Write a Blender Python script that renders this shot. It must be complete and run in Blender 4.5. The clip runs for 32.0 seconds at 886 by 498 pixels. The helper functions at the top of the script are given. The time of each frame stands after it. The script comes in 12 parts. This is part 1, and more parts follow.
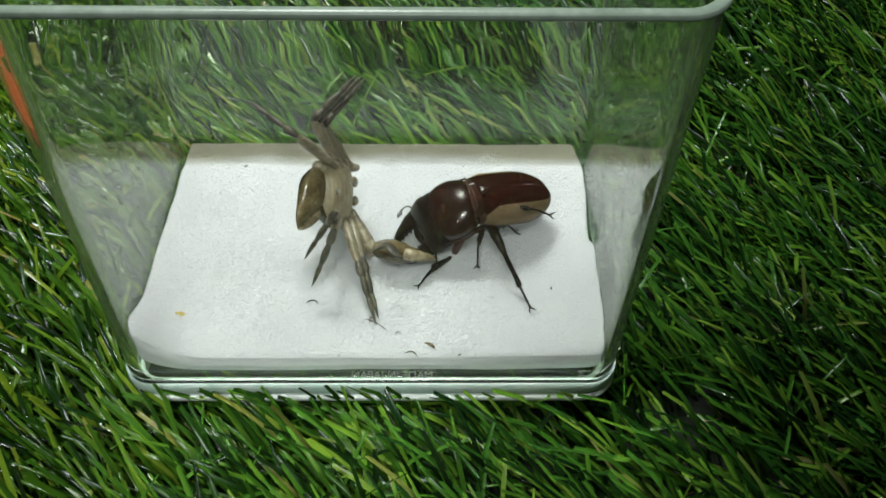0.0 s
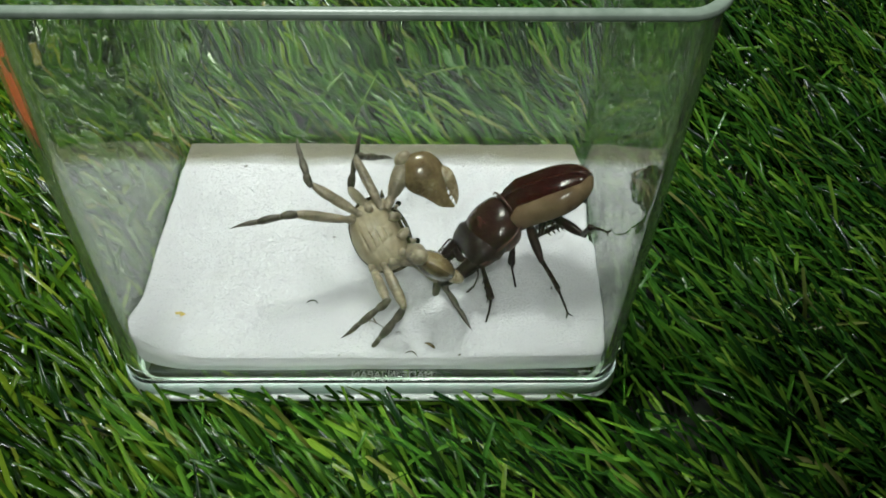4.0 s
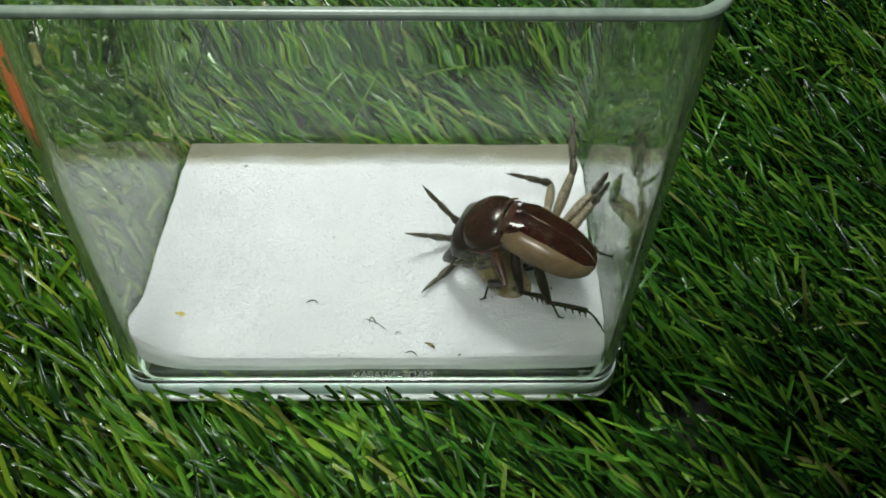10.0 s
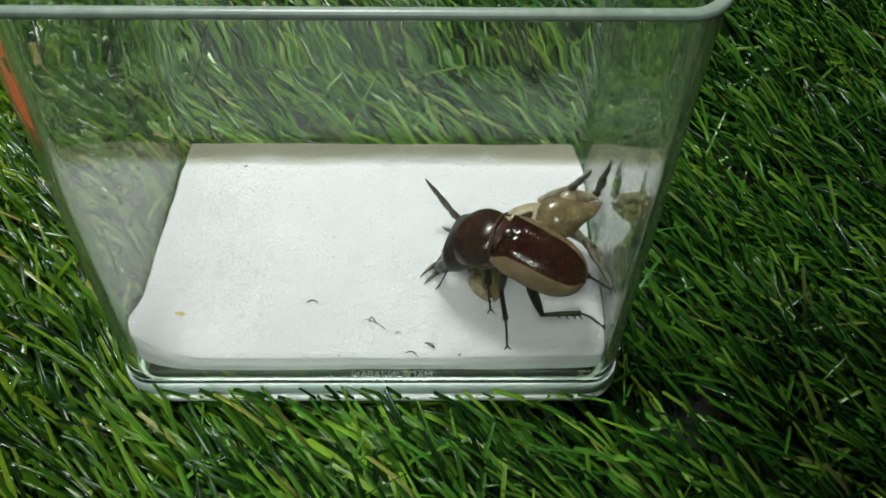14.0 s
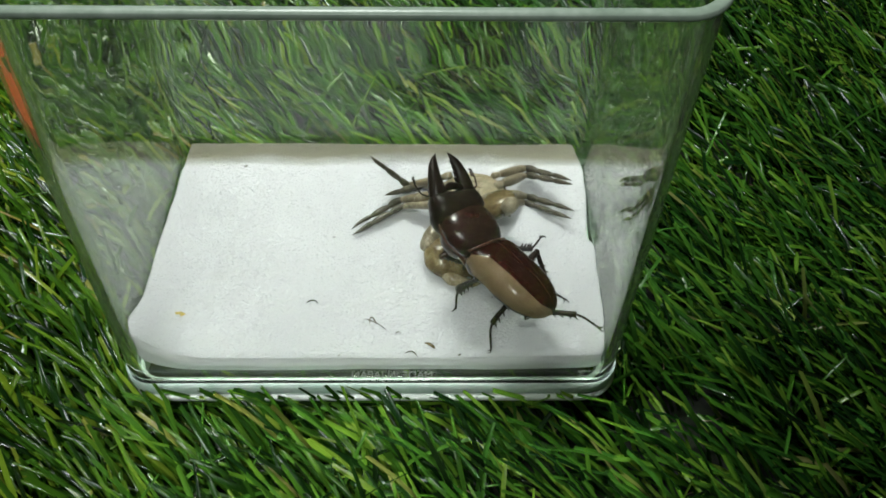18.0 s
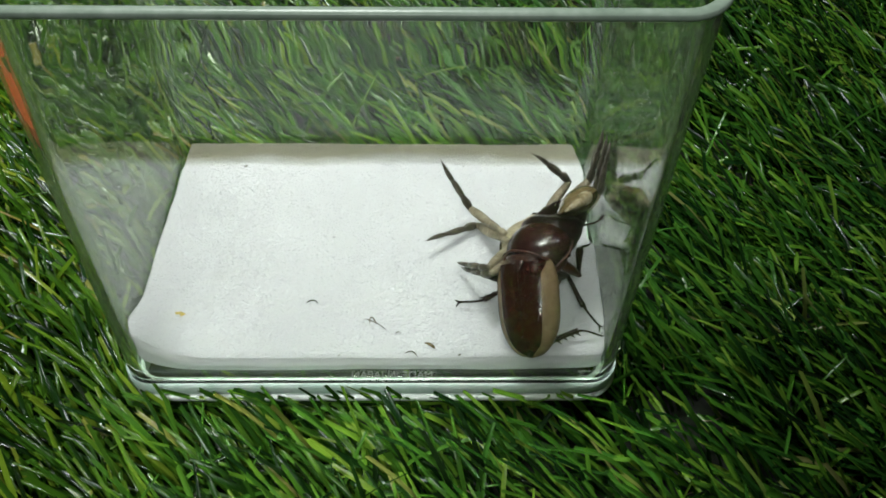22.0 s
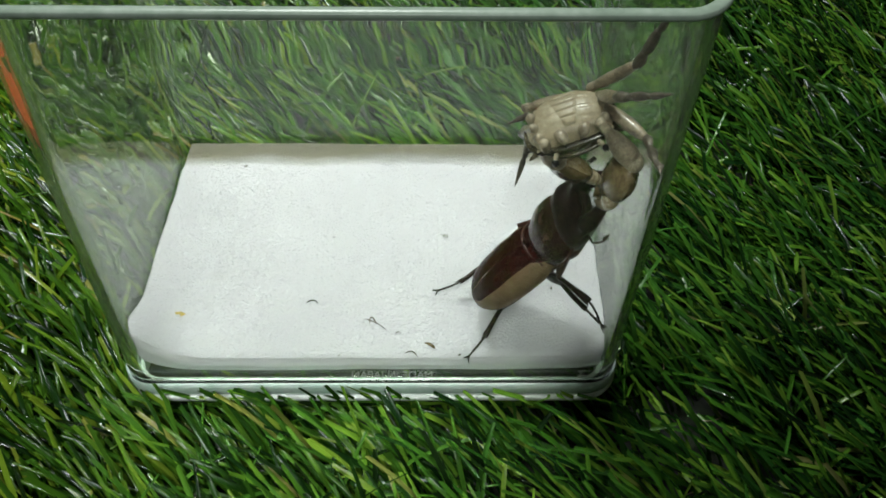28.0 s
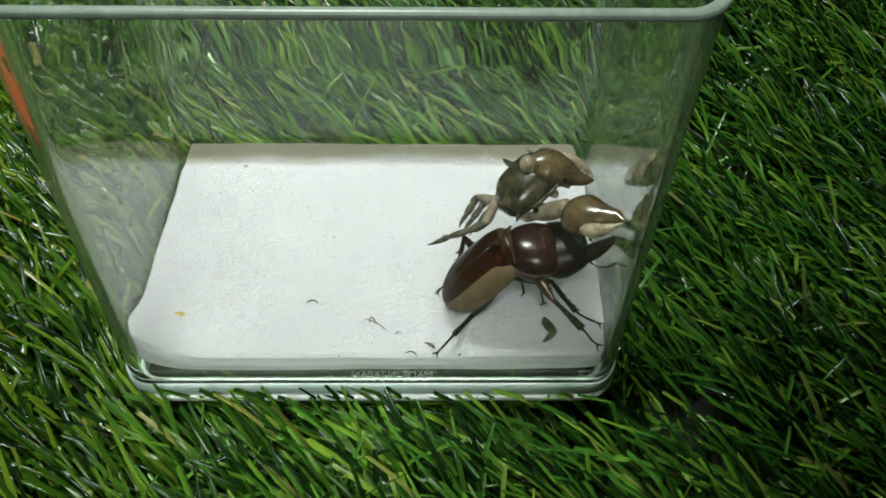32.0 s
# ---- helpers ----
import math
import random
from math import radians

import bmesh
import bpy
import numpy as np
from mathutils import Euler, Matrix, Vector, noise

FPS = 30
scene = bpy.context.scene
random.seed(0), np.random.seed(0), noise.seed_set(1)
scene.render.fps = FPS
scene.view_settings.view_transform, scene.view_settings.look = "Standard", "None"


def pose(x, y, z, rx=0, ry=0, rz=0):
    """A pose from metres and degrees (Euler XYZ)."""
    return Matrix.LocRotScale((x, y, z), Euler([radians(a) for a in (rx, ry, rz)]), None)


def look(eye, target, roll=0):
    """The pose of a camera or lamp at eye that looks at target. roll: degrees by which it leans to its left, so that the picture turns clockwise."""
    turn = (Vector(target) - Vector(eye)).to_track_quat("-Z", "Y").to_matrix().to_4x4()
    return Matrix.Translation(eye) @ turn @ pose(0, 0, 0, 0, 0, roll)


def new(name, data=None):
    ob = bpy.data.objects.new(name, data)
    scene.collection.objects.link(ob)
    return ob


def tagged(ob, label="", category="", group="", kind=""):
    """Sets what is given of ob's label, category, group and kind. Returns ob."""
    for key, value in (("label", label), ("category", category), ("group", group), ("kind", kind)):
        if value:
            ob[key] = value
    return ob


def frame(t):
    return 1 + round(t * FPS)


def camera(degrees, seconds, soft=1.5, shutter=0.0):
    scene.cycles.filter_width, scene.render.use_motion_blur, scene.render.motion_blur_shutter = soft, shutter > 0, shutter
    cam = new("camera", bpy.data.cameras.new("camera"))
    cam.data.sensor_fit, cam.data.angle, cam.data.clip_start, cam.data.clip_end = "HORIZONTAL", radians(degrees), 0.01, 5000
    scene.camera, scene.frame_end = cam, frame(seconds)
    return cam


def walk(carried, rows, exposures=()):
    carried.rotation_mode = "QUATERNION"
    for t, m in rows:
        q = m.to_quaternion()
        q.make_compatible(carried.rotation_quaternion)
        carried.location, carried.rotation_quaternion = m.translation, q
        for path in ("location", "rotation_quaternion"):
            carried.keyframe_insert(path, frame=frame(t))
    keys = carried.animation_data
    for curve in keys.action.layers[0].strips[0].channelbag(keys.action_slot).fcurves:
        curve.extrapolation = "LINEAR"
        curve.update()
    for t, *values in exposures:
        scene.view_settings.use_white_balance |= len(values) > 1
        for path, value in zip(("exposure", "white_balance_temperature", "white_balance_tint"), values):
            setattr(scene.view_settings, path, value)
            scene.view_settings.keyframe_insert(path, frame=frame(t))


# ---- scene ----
from math import cos, pi, sin, sqrt, tan

from mathutils.bvhtree import BVHTree

# ---------------------------------------------------------------- camera
cam = camera(48.51, 32.0, soft=1.7)
EYE, PITCH, YAW, ROLL = (0.0115, -0.1152, 0.1964), 51.13, 1.44, 1.17


def eye_pose():
    p, y = radians(PITCH), radians(YAW)
    aim = Vector((cos(p) * sin(y), cos(p) * cos(y), -sin(p)))
    return look(EYE, Vector(EYE) + aim, ROLL)


walk(cam, [(0.0, eye_pose()), (32.0, eye_pose())], exposures=[(0.0, 0.0), (32.0, 0.0)])

# ---------------------------------------------------------------- light
world = bpy.data.worlds.new("room_light")
world.use_nodes = True
world.node_tree.nodes["Background"].inputs["Color"].default_value = (0.55, 0.6, 0.62, 1)
world.node_tree.nodes["Background"].inputs["Strength"].default_value = 0.05
scene.world = world

LAMP = (-0.04, 0.21, 0.36)


def area_lamp(name, at, aim, size_x, size_y, power, colour):
    data = bpy.data.lights.new(name, "AREA")
    data.shape, data.size, data.size_y, data.energy, data.color = "RECTANGLE", size_x, size_y, power, colour
    ob = new(name, data)
    ob.matrix_world = look(at, aim)
    return ob


# unseen main light above and behind; its kind and closeness are assumed
area_lamp("main_lamp", LAMP, (-0.01, 0.08, 0), 0.09, 0.07, 0.98, (0.95, 1.0, 0.96))
area_lamp("ceiling_lamp", (-0.06, -0.88, 1.66), (0, 0, 0), 0.26, 0.26, 9.6, (0.95, 1.0, 0.97))

# ---------------------------------------------------------------- materials
def shader(name):
    m = bpy.data.materials.new(name)
    m.use_nodes = True
    nt = m.node_tree
    return m, nt, nt.nodes["Principled BSDF"]


def node(nt, kind, **props):
    n = nt.nodes.new(kind)
    for k, v in props.items():
        n.inputs[k.replace("_", " ")].default_value = v
    return n


def ramp(nt, src, stops):
    r = nt.nodes.new("ShaderNodeValToRGB")
    while len(r.color_ramp.elements) < len(stops):
        r.color_ramp.elements.new(0.5)
    for e, (p, c) in zip(r.color_ramp.elements, stops):
        e.position, e.color = p, (*c, 1)
    nt.links.new(src, r.inputs["Fac"])
    return r.outputs["Color"]


def surface(name, dark, mid, light, rough=0.4, grain=900, blotch=120, bump=0.3, bump_size=0.0002, coat=0.0, sss=0.0,
            spec=0.5, sheen=None):
    """Two scales of mottling, a fine relief and a slightly uneven gloss."""
    m, nt, b = shader(name)
    co = nt.nodes.new("ShaderNodeTexCoord").outputs["Object"]
    big = node(nt, "ShaderNodeTexNoise", Scale=blotch, Detail=4.0, Roughness=0.6)
    fine = node(nt, "ShaderNodeTexNoise", Scale=grain, Detail=3.0, Roughness=0.55)
    for n in (big, fine):
        nt.links.new(co, n.inputs["Vector"])
    mix = nt.nodes.new("ShaderNodeMath")
    mix.operation = "MULTIPLY_ADD"
    nt.links.new(fine.outputs["Fac"], mix.inputs[0])
    mix.inputs[1].default_value = 0.4
    half = nt.nodes.new("ShaderNodeMath")
    half.operation = "MULTIPLY"
    half.inputs[1].default_value = 0.6
    nt.links.new(big.outputs["Fac"], half.inputs[0])
    nt.links.new(half.outputs[0], mix.inputs[2])
    nt.links.new(ramp(nt, mix.outputs[0], [(0.36, dark), (0.5, mid), (0.64, light)]), b.inputs["Base Color"])
    gloss = nt.nodes.new("ShaderNodeMapRange")
    gloss.inputs["From Min"].default_value, gloss.inputs["From Max"].default_value = 0.3, 0.7
    gloss.inputs["To Min"].default_value, gloss.inputs["To Max"].default_value = rough * 0.8, min(1, rough * 1.25)
    nt.links.new(big.outputs["Fac"], gloss.inputs["Value"])
    nt.links.new(gloss.outputs["Result"], b.inputs["Roughness"])
    if bump:
        r = node(nt, "ShaderNodeBump", Strength=bump, Distance=bump_size)
        nt.links.new(fine.outputs["Fac"], r.inputs["Height"])
        nt.links.new(r.outputs["Normal"], b.inputs["Normal"])
    b.inputs["Coat Weight"].default_value = coat
    b.inputs["Coat Roughness"].default_value = 0.12
    b.inputs["Specular IOR Level"].default_value = spec
    if sss:
        b.inputs["Subsurface Weight"].default_value = sss
        b.inputs["Subsurface Scale"].default_value = 0.002
        b.inputs["Subsurface Radius"].default_value = (1.0, 0.6, 0.35)
    return m


def clear_plastic(name="clear_plastic", haze=0.0, tint=(0.955, 0.985, 0.912), clear=0.991):
    m, nt, b = shader(name)
    b.inputs["Base Color"].default_value = (*tint, 1)
    b.inputs["Transmission Weight"].default_value = clear
    b.inputs["IOR"].default_value = 1.42
    co = nt.nodes.new("ShaderNodeTexCoord").outputs["Object"]
    wav = node(nt, "ShaderNodeTexNoise", Scale=55.0, Detail=2.0)
    smear = node(nt, "ShaderNodeTexNoise", Scale=30.0, Detail=5.0, Roughness=0.65)
    for n in (wav, smear):
        nt.links.new(co, n.inputs["Vector"])
    g = nt.nodes.new("ShaderNodeMapRange")
    g.inputs["From Min"].default_value, g.inputs["From Max"].default_value = 0.45, 0.75
    g.inputs["To Min"].default_value, g.inputs["To Max"].default_value = haze, haze + 0.004
    nt.links.new(smear.outputs["Fac"], g.inputs["Value"])
    nt.links.new(g.outputs["Result"], b.inputs["Roughness"])
    r = node(nt, "ShaderNodeBump", Strength=0.06, Distance=0.002)
    nt.links.new(wav.outputs["Fac"], r.inputs["Height"])
    nt.links.new(r.outputs["Normal"], b.inputs["Normal"])
    return m


def foam_white():
    m, nt, b = shader("foam_white")
    co = nt.nodes.new("ShaderNodeTexCoord").outputs["Object"]
    stretch = nt.nodes.new("ShaderNodeMapping")
    stretch.inputs["Scale"].default_value = (0.5, 0.9, 1.0)
    nt.links.new(co, stretch.inputs["Vector"])
    cell = node(nt, "ShaderNodeTexVoronoi", Scale=4200.0)
    lump = node(nt, "ShaderNodeTexNoise", Scale=1500.0, Detail=2.0)
    tone = node(nt, "ShaderNodeTexNoise", Scale=35.0, Detail=6.0, Roughness=0.6)
    for n in (cell, tone, lump):
        nt.links.new(stretch.outputs["Vector"], n.inputs["Vector"])
    white = ramp(nt, tone.outputs["Fac"], [(0.3, (0.635, 0.637, 0.70)), (0.7, (0.71, 0.714, 0.775))])
    # the cut edge along the back turns a darker tan
    sep = nt.nodes.new("ShaderNodeSeparateXYZ")
    nt.links.new(co, sep.inputs[0])
    edge = nt.nodes.new("ShaderNodeMath")
    edge.operation = "MULTIPLY_ADD"
    edge.inputs[1].default_value = 0.006
    nt.links.new(tone.outputs["Fac"], edge.inputs[0])
    nt.links.new(sep.outputs["Y"], edge.inputs[2])
    back_tan = nt.nodes.new("ShaderNodeMapRange")
    back_tan.inputs["From Min"].default_value, back_tan.inputs["From Max"].default_value = 0.0662, 0.0692
    back_tan.inputs["To Max"].default_value = 0.85
    nt.links.new(edge.outputs[0], back_tan.inputs["Value"])
    mix = nt.nodes.new("ShaderNodeMixRGB")
    nt.links.new(back_tan.outputs["Result"], mix.inputs["Fac"])
    nt.links.new(white, mix.inputs[1])
    mix.inputs[2].default_value = (0.27, 0.25, 0.16, 1)
    nt.links.new(mix.outputs[0], b.inputs["Base Color"])
    r0 = node(nt, "ShaderNodeBump", Strength=0.28, Distance=0.00035)
    nt.links.new(lump.outputs["Fac"], r0.inputs["Height"])
    r = node(nt, "ShaderNodeBump", Strength=0.22, Distance=0.00014)
    nt.links.new(cell.outputs["Distance"], r.inputs["Height"])
    nt.links.new(r0.outputs["Normal"], r.inputs["Normal"])
    nt.links.new(r.outputs["Normal"], b.inputs["Normal"])
    b.inputs["Roughness"].default_value = 0.11
    b.inputs["Specular IOR Level"].default_value = 1.0
    b.inputs["Coat Weight"].default_value = 0.35
    b.inputs["Coat Roughness"].default_value = 0.1
    b.inputs["Subsurface Weight"].default_value = 0.35
    b.inputs["Subsurface Scale"].default_value = 0.003
    b.inputs["Subsurface Radius"].default_value = (1.0, 1.0, 1.0)
    return m


def turf_green():
    m, nt, b = shader("turf_green")
    isle = nt.nodes.new("ShaderNodeNewGeometry").outputs["Random Per Island"]
    co = nt.nodes.new("ShaderNodeTexCoord").outputs["Object"]
    patch = node(nt, "ShaderNodeTexNoise", Scale=22.0, Detail=3.0)
    nt.links.new(co, patch.inputs["Vector"])
    blade = ramp(nt, isle, [(0.0, (0.010, 0.026, 0.006)), (0.12, (0.007, 0.036, 0.008)), (0.3, (0.020, 0.084, 0.011)), (0.5, (0.040, 0.135, 0.012)), (0.62, (0.045, 0.165, 0.022)),
                            (0.85, (0.095, 0.24, 0.022)), (0.97, (0.16, 0.30, 0.036)), (1.0, (0.18, 0.20, 0.07))])
    tint = ramp(nt, patch.outputs["Fac"], [(0.35, (0.80, 0.8, 0.78)), (0.65, (1.2, 1.1, 0.92))])
    mul = nt.nodes.new("ShaderNodeMixRGB")
    mul.blend_type = "MULTIPLY"
    mul.inputs["Fac"].default_value = 1.0
    nt.links.new(blade, mul.inputs[1])
    nt.links.new(tint, mul.inputs[2])
    # olive hue on the west side; its extra brightness stands in for light
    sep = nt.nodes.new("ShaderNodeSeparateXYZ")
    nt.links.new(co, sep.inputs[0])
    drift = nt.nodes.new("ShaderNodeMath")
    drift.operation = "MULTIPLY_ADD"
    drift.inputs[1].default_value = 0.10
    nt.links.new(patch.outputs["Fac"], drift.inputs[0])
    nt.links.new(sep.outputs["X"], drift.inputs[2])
    west_lift = nt.nodes.new("ShaderNodeMapRange")
    west_lift.inputs["From Min"].default_value, west_lift.inputs["From Max"].default_value = 0.08, -0.08
    nt.links.new(drift.outputs[0], west_lift.inputs["Value"])
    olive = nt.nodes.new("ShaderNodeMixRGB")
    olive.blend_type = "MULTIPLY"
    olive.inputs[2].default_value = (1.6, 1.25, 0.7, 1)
    nt.links.new(west_lift.outputs["Result"], olive.inputs["Fac"])
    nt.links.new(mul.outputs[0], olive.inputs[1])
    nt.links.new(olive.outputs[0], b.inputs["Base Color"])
    b.inputs["Roughness"].default_value = 0.16
    b.inputs["Specular IOR Level"].default_value = 0.5
    streak = node(nt, "ShaderNodeTexNoise", Scale=2600.0, Detail=2.0)
    nt.links.new(co, streak.inputs["Vector"])
    r = node(nt, "ShaderNodeBump", Strength=0.3, Distance=0.0002)
    nt.links.new(streak.outputs["Fac"], r.inputs["Height"])
    nt.links.new(r.outputs["Normal"], b.inputs["Normal"])
    return m


PLASTIC = clear_plastic()
RIM = surface("ground_plastic_edge", (0.27, 0.35, 0.28), (0.34, 0.43, 0.35), (0.44, 0.53, 0.45), 0.3, grain=500, blotch=90, bump=0.1, spec=0.4)
FOAM = foam_white()
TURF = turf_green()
BACKING = surface("turf_backing", (0.006, 0.008, 0.005), (0.010, 0.016, 0.007), (0.02, 0.03, 0.012), 0.9)
THATCH = surface("dry_thatch", (0.10, 0.07, 0.035), (0.16, 0.12, 0.06), (0.24, 0.2, 0.1), 0.6)
# opaque teal and white stand in for light piped through the clear base
BAND = surface("piped_light_teal", (0.56, 0.76, 0.66), (0.68, 0.84, 0.77), (0.80, 0.90, 0.86), 0.3, grain=300, blotch=90, bump=0.05)
BEAD = surface("piped_light_white", (0.78, 0.84, 0.81), (0.84, 0.90, 0.87), (0.88, 0.93, 0.90), 0.3, grain=300, blotch=60, bump=0.03, spec=0.9)
ORANGE = surface("orange_plastic", (0.44, 0.10, 0.03), (0.50, 0.12, 0.035), (0.56, 0.14, 0.045), 0.45, grain=300, blotch=40, bump=0.05)
PHONE = surface("dark_phone_case", (0.012, 0.012, 0.013), (0.02, 0.02, 0.021), (0.03, 0.03, 0.031), 0.4, grain=400, blotch=30)
# assumed room out of view; olive grey chosen to tint its bounce
PAINT = surface("bounce_olive", (0.29, 0.31, 0.22), (0.33, 0.35, 0.26), (0.37, 0.39, 0.30), 0.8, grain=200, blotch=3)
ELYTRA_RED = surface("wing_case_mahogany", (0.036, 0.005, 0.0035), (0.046, 0.0062, 0.0042), (0.056, 0.008, 0.005), 0.13, grain=2500, blotch=250, bump=0.03, coat=0.3)
ELYTRA_TAN = surface("wing_case_tan", (0.22, 0.145, 0.08), (0.31, 0.21, 0.122), (0.39, 0.275, 0.168), 0.2, grain=2500, blotch=250, bump=0.06, coat=0.5)
CHITIN = surface("thorax_chitin", (0.012, 0.0036, 0.003), (0.023, 0.0055, 0.0042), (0.038, 0.0085, 0.006), 0.23, grain=2800, blotch=220, bump=0.1, coat=0.2)
BLACK = surface("black_chitin", (0.008, 0.004, 0.003), (0.013, 0.006, 0.005), (0.022, 0.009, 0.007), 0.33, grain=2600, blotch=400, bump=0.2, coat=0.03, spec=0.22)
RUST = surface("rust_chitin", (0.022, 0.006, 0.004), (0.048, 0.013, 0.006), (0.095, 0.030, 0.011), 0.34, grain=1800, blotch=300, bump=0.15, coat=0.2)
LEG_DARK = surface("leg_chitin", (0.008, 0.004, 0.003), (0.016, 0.007, 0.005), (0.034, 0.013, 0.008), 0.36, grain=2500, blotch=400, bump=0.3, spec=0.25)
SHELL = surface("crab_shell_olive", (0.022, 0.018, 0.010), (0.048, 0.040, 0.021), (0.095, 0.080, 0.045), 0.24, grain=1600, blotch=260, bump=0.3, coat=0.5)
BELLY = surface("crab_belly_cream", (0.24, 0.195, 0.12), (0.345, 0.29, 0.192), (0.46, 0.395, 0.275), 0.42, grain=1500, blotch=160, bump=0.08, coat=0.2, sss=0.15)
LEG_PALE = surface("crab_leg_pale", (0.12, 0.10, 0.07), (0.24, 0.20, 0.14), (0.40, 0.35, 0.255), 0.36, grain=1800, blotch=300, bump=0.2, coat=0.3, sss=0.1)
LEG_GREY = surface("crab_leg_grey", (0.035, 0.030, 0.024), (0.075, 0.064, 0.048), (0.15, 0.13, 0.095), 0.38, grain=1800, blotch=280, bump=0.3, coat=0.3)
CLAW = surface("crab_claw_amber", (0.10, 0.068, 0.032), (0.185, 0.135, 0.068), (0.29, 0.23, 0.13), 0.24, grain=1800, blotch=200, bump=0.08, coat=0.35, sss=0.1)
CLAW_DARK = surface("crab_claw_brown", (0.045, 0.030, 0.014), (0.085, 0.058, 0.027), (0.15, 0.105, 0.05), 0.22, grain=1600, blotch=220, bump=0.12, coat=0.5)
CLAW_TIP = surface("crab_claw_tip", (0.16, 0.11, 0.06), (0.30, 0.24, 0.15), (0.45, 0.39, 0.28), 0.25, grain=1800, blotch=300, bump=0.1, coat=0.5, sss=0.1)
EYE_BLACK = surface("eye_black", (0.004, 0.004, 0.004), (0.006, 0.006, 0.006), (0.010, 0.009, 0.008), 0.12, coat=0.8, bump=0)
SPECK = surface("brown_crumb", (0.03, 0.02, 0.012), (0.07, 0.05, 0.03), (0.13, 0.10, 0.06), 0.6)
DROP = clear_plastic("body_fluid", 0.02, (0.86, 0.86, 0.80), 0.9)
YOLK = surface("yellow_stain", (0.42, 0.30, 0.05), (0.52, 0.38, 0.08), (0.6, 0.46, 0.14), 0.4)

# ---------------------------------------------------------------- mesh helpers
MM = 0.001


def part(name, bm, material, parent=None, label="", smooth=True, sharp=0):
    """Links a bmesh as one mesh object under a thing or under a part."""
    me = bpy.data.meshes.new(name)
    bmesh.ops.recalc_face_normals(bm, faces=bm.faces)
    if bm.calc_volume(signed=True) < 0:
        bmesh.ops.reverse_faces(bm, faces=bm.faces)
    bm.to_mesh(me)
    bm.free()
    for m in material if isinstance(material, (list, tuple)) else [material]:
        me.materials.append(m)
    me.polygons.foreach_set("use_smooth", [smooth] * len(me.polygons))
    if sharp:
        me.set_sharp_from_angle(angle=radians(sharp))
    ob = new(name, me)
    if parent is not None:
        ob.parent = parent
    if label:
        tagged(ob, label)
    return ob


def raw_mesh(name, verts, faces, material, parent=None, smooth=False):
    me = bpy.data.meshes.new(name)
    me.from_pydata(verts, [], faces)
    me.materials.append(material)
    me.polygons.foreach_set("use_smooth", [smooth] * len(me.polygons))
    ob = new(name, me)
    if parent is not None:
        ob.parent = parent
    return ob


def loft(bm, rings, caps=True, closed=True, mats=None):
    """Skins a list of rings of equal count; mats(i, j) gives the material of a face."""
    vs = [[bm.verts.new(p) for p in r] for r in rings]
    n = len(vs[0])
    for i in range(len(vs) - 1):
        for j in range(n if closed else n - 1):
            k = (j + 1) % n
            f = bm.faces.new((vs[i][j], vs[i][k], vs[i + 1][k], vs[i + 1][j]))
            if mats:
                f.material_index = mats(i, j)
    if caps and closed:
        for r in (vs[0], vs[-1]):
            c = bm.verts.new(sum((v.co for v in r), Vector()) / n)
            for j in range(n):
                f = bm.faces.new((r[j], r[(j + 1) % n], c))
                if mats:
                    f.material_index = mats(0 if r is vs[0] else len(vs) - 2, j)
    return vs


def smooth_path(points, steps):
    """Catmull-Rom through points of any width."""
    pts = [np.array(p, float) for p in points]
    pts = [2 * pts[0] - pts[1], *pts, 2 * pts[-1] - pts[-2]]
    out = []
    for i in range(1, len(pts) - 2):
        a, b, c, d = pts[i - 1:i + 3]
        for s in range(steps):
            t = s / steps
            out.append(0.5 * (2 * b + (c - a) * t + (2 * a - 5 * b + 4 * c - d) * t * t + (3 * b - a - 3 * c + d) * t ** 3))
    out.append(pts[-2])
    return out


def tube(bm, path, sides=10, steps=4, flat=1.0, normal=(0, 0, 1), rough=0.0):
    """A tapered limb: path of (x, y, z, radius) in millimetres; flat squashes it along normal."""
    pts = smooth_path(path, steps)
    rings = []
    for i, p in enumerate(pts):
        a, b = pts[max(i - 1, 0)], pts[min(i + 1, len(pts) - 1)]
        way = Vector(b[:3] - a[:3]).normalized()
        n = Vector(normal)
        side = way.cross(n)
        if side.length < 0.05:
            side = way.cross(Vector((1, 0, 0)))
        side.normalize()
        n = side.cross(way)
        ring = []
        for k in range(sides):
            q = 2 * pi * k / sides
            r = max(p[3], 0.02) * (1 + rough * (noise.noise(Vector((p[0] * 2 + k, p[1] * 2, p[2] * 2 + k * 3)))))
            ring.append((Vector(p[:3]) + side * (r * cos(q)) + n * (r * flat * sin(q))) * MM)
        rings.append(ring)
    loft(bm, rings)


def blob(bm, centre, radii, seg=20, rows=12, warp=None, mats=None):
    """An ellipsoid in millimetres, reshaped by warp(unit vector) -> unit vector."""
    rings = []
    for i in range(1, rows):
        th = pi * i / rows
        ring = []
        for k in range(seg):
            ph = 2 * pi * k / seg
            u = Vector((sin(th) * cos(ph), cos(th), sin(th) * sin(ph)))
            if warp:
                u = warp(u)
            ring.append(Vector((centre[i2] + radii[i2] * u[i2] for i2 in range(3))) * MM)
        rings.append(ring)
    loft(bm, rings, mats=mats)


def rounded_rect(hx, hy, r, z, n=8, cy=0.0):
    out = []
    for sx, sy, a0 in ((1, 1, 0), (-1, 1, 90), (-1, -1, 180), (1, -1, 270)):
        for k in range(n + 1):
            a = radians(a0 + 90 * k / n)
            out.append((sx * (hx - r) + r * cos(a), cy + sy * (hy - r) + r * sin(a), z))
    return out


# ---------------------------------------------------------------- room and turf
GROUND = -0.013
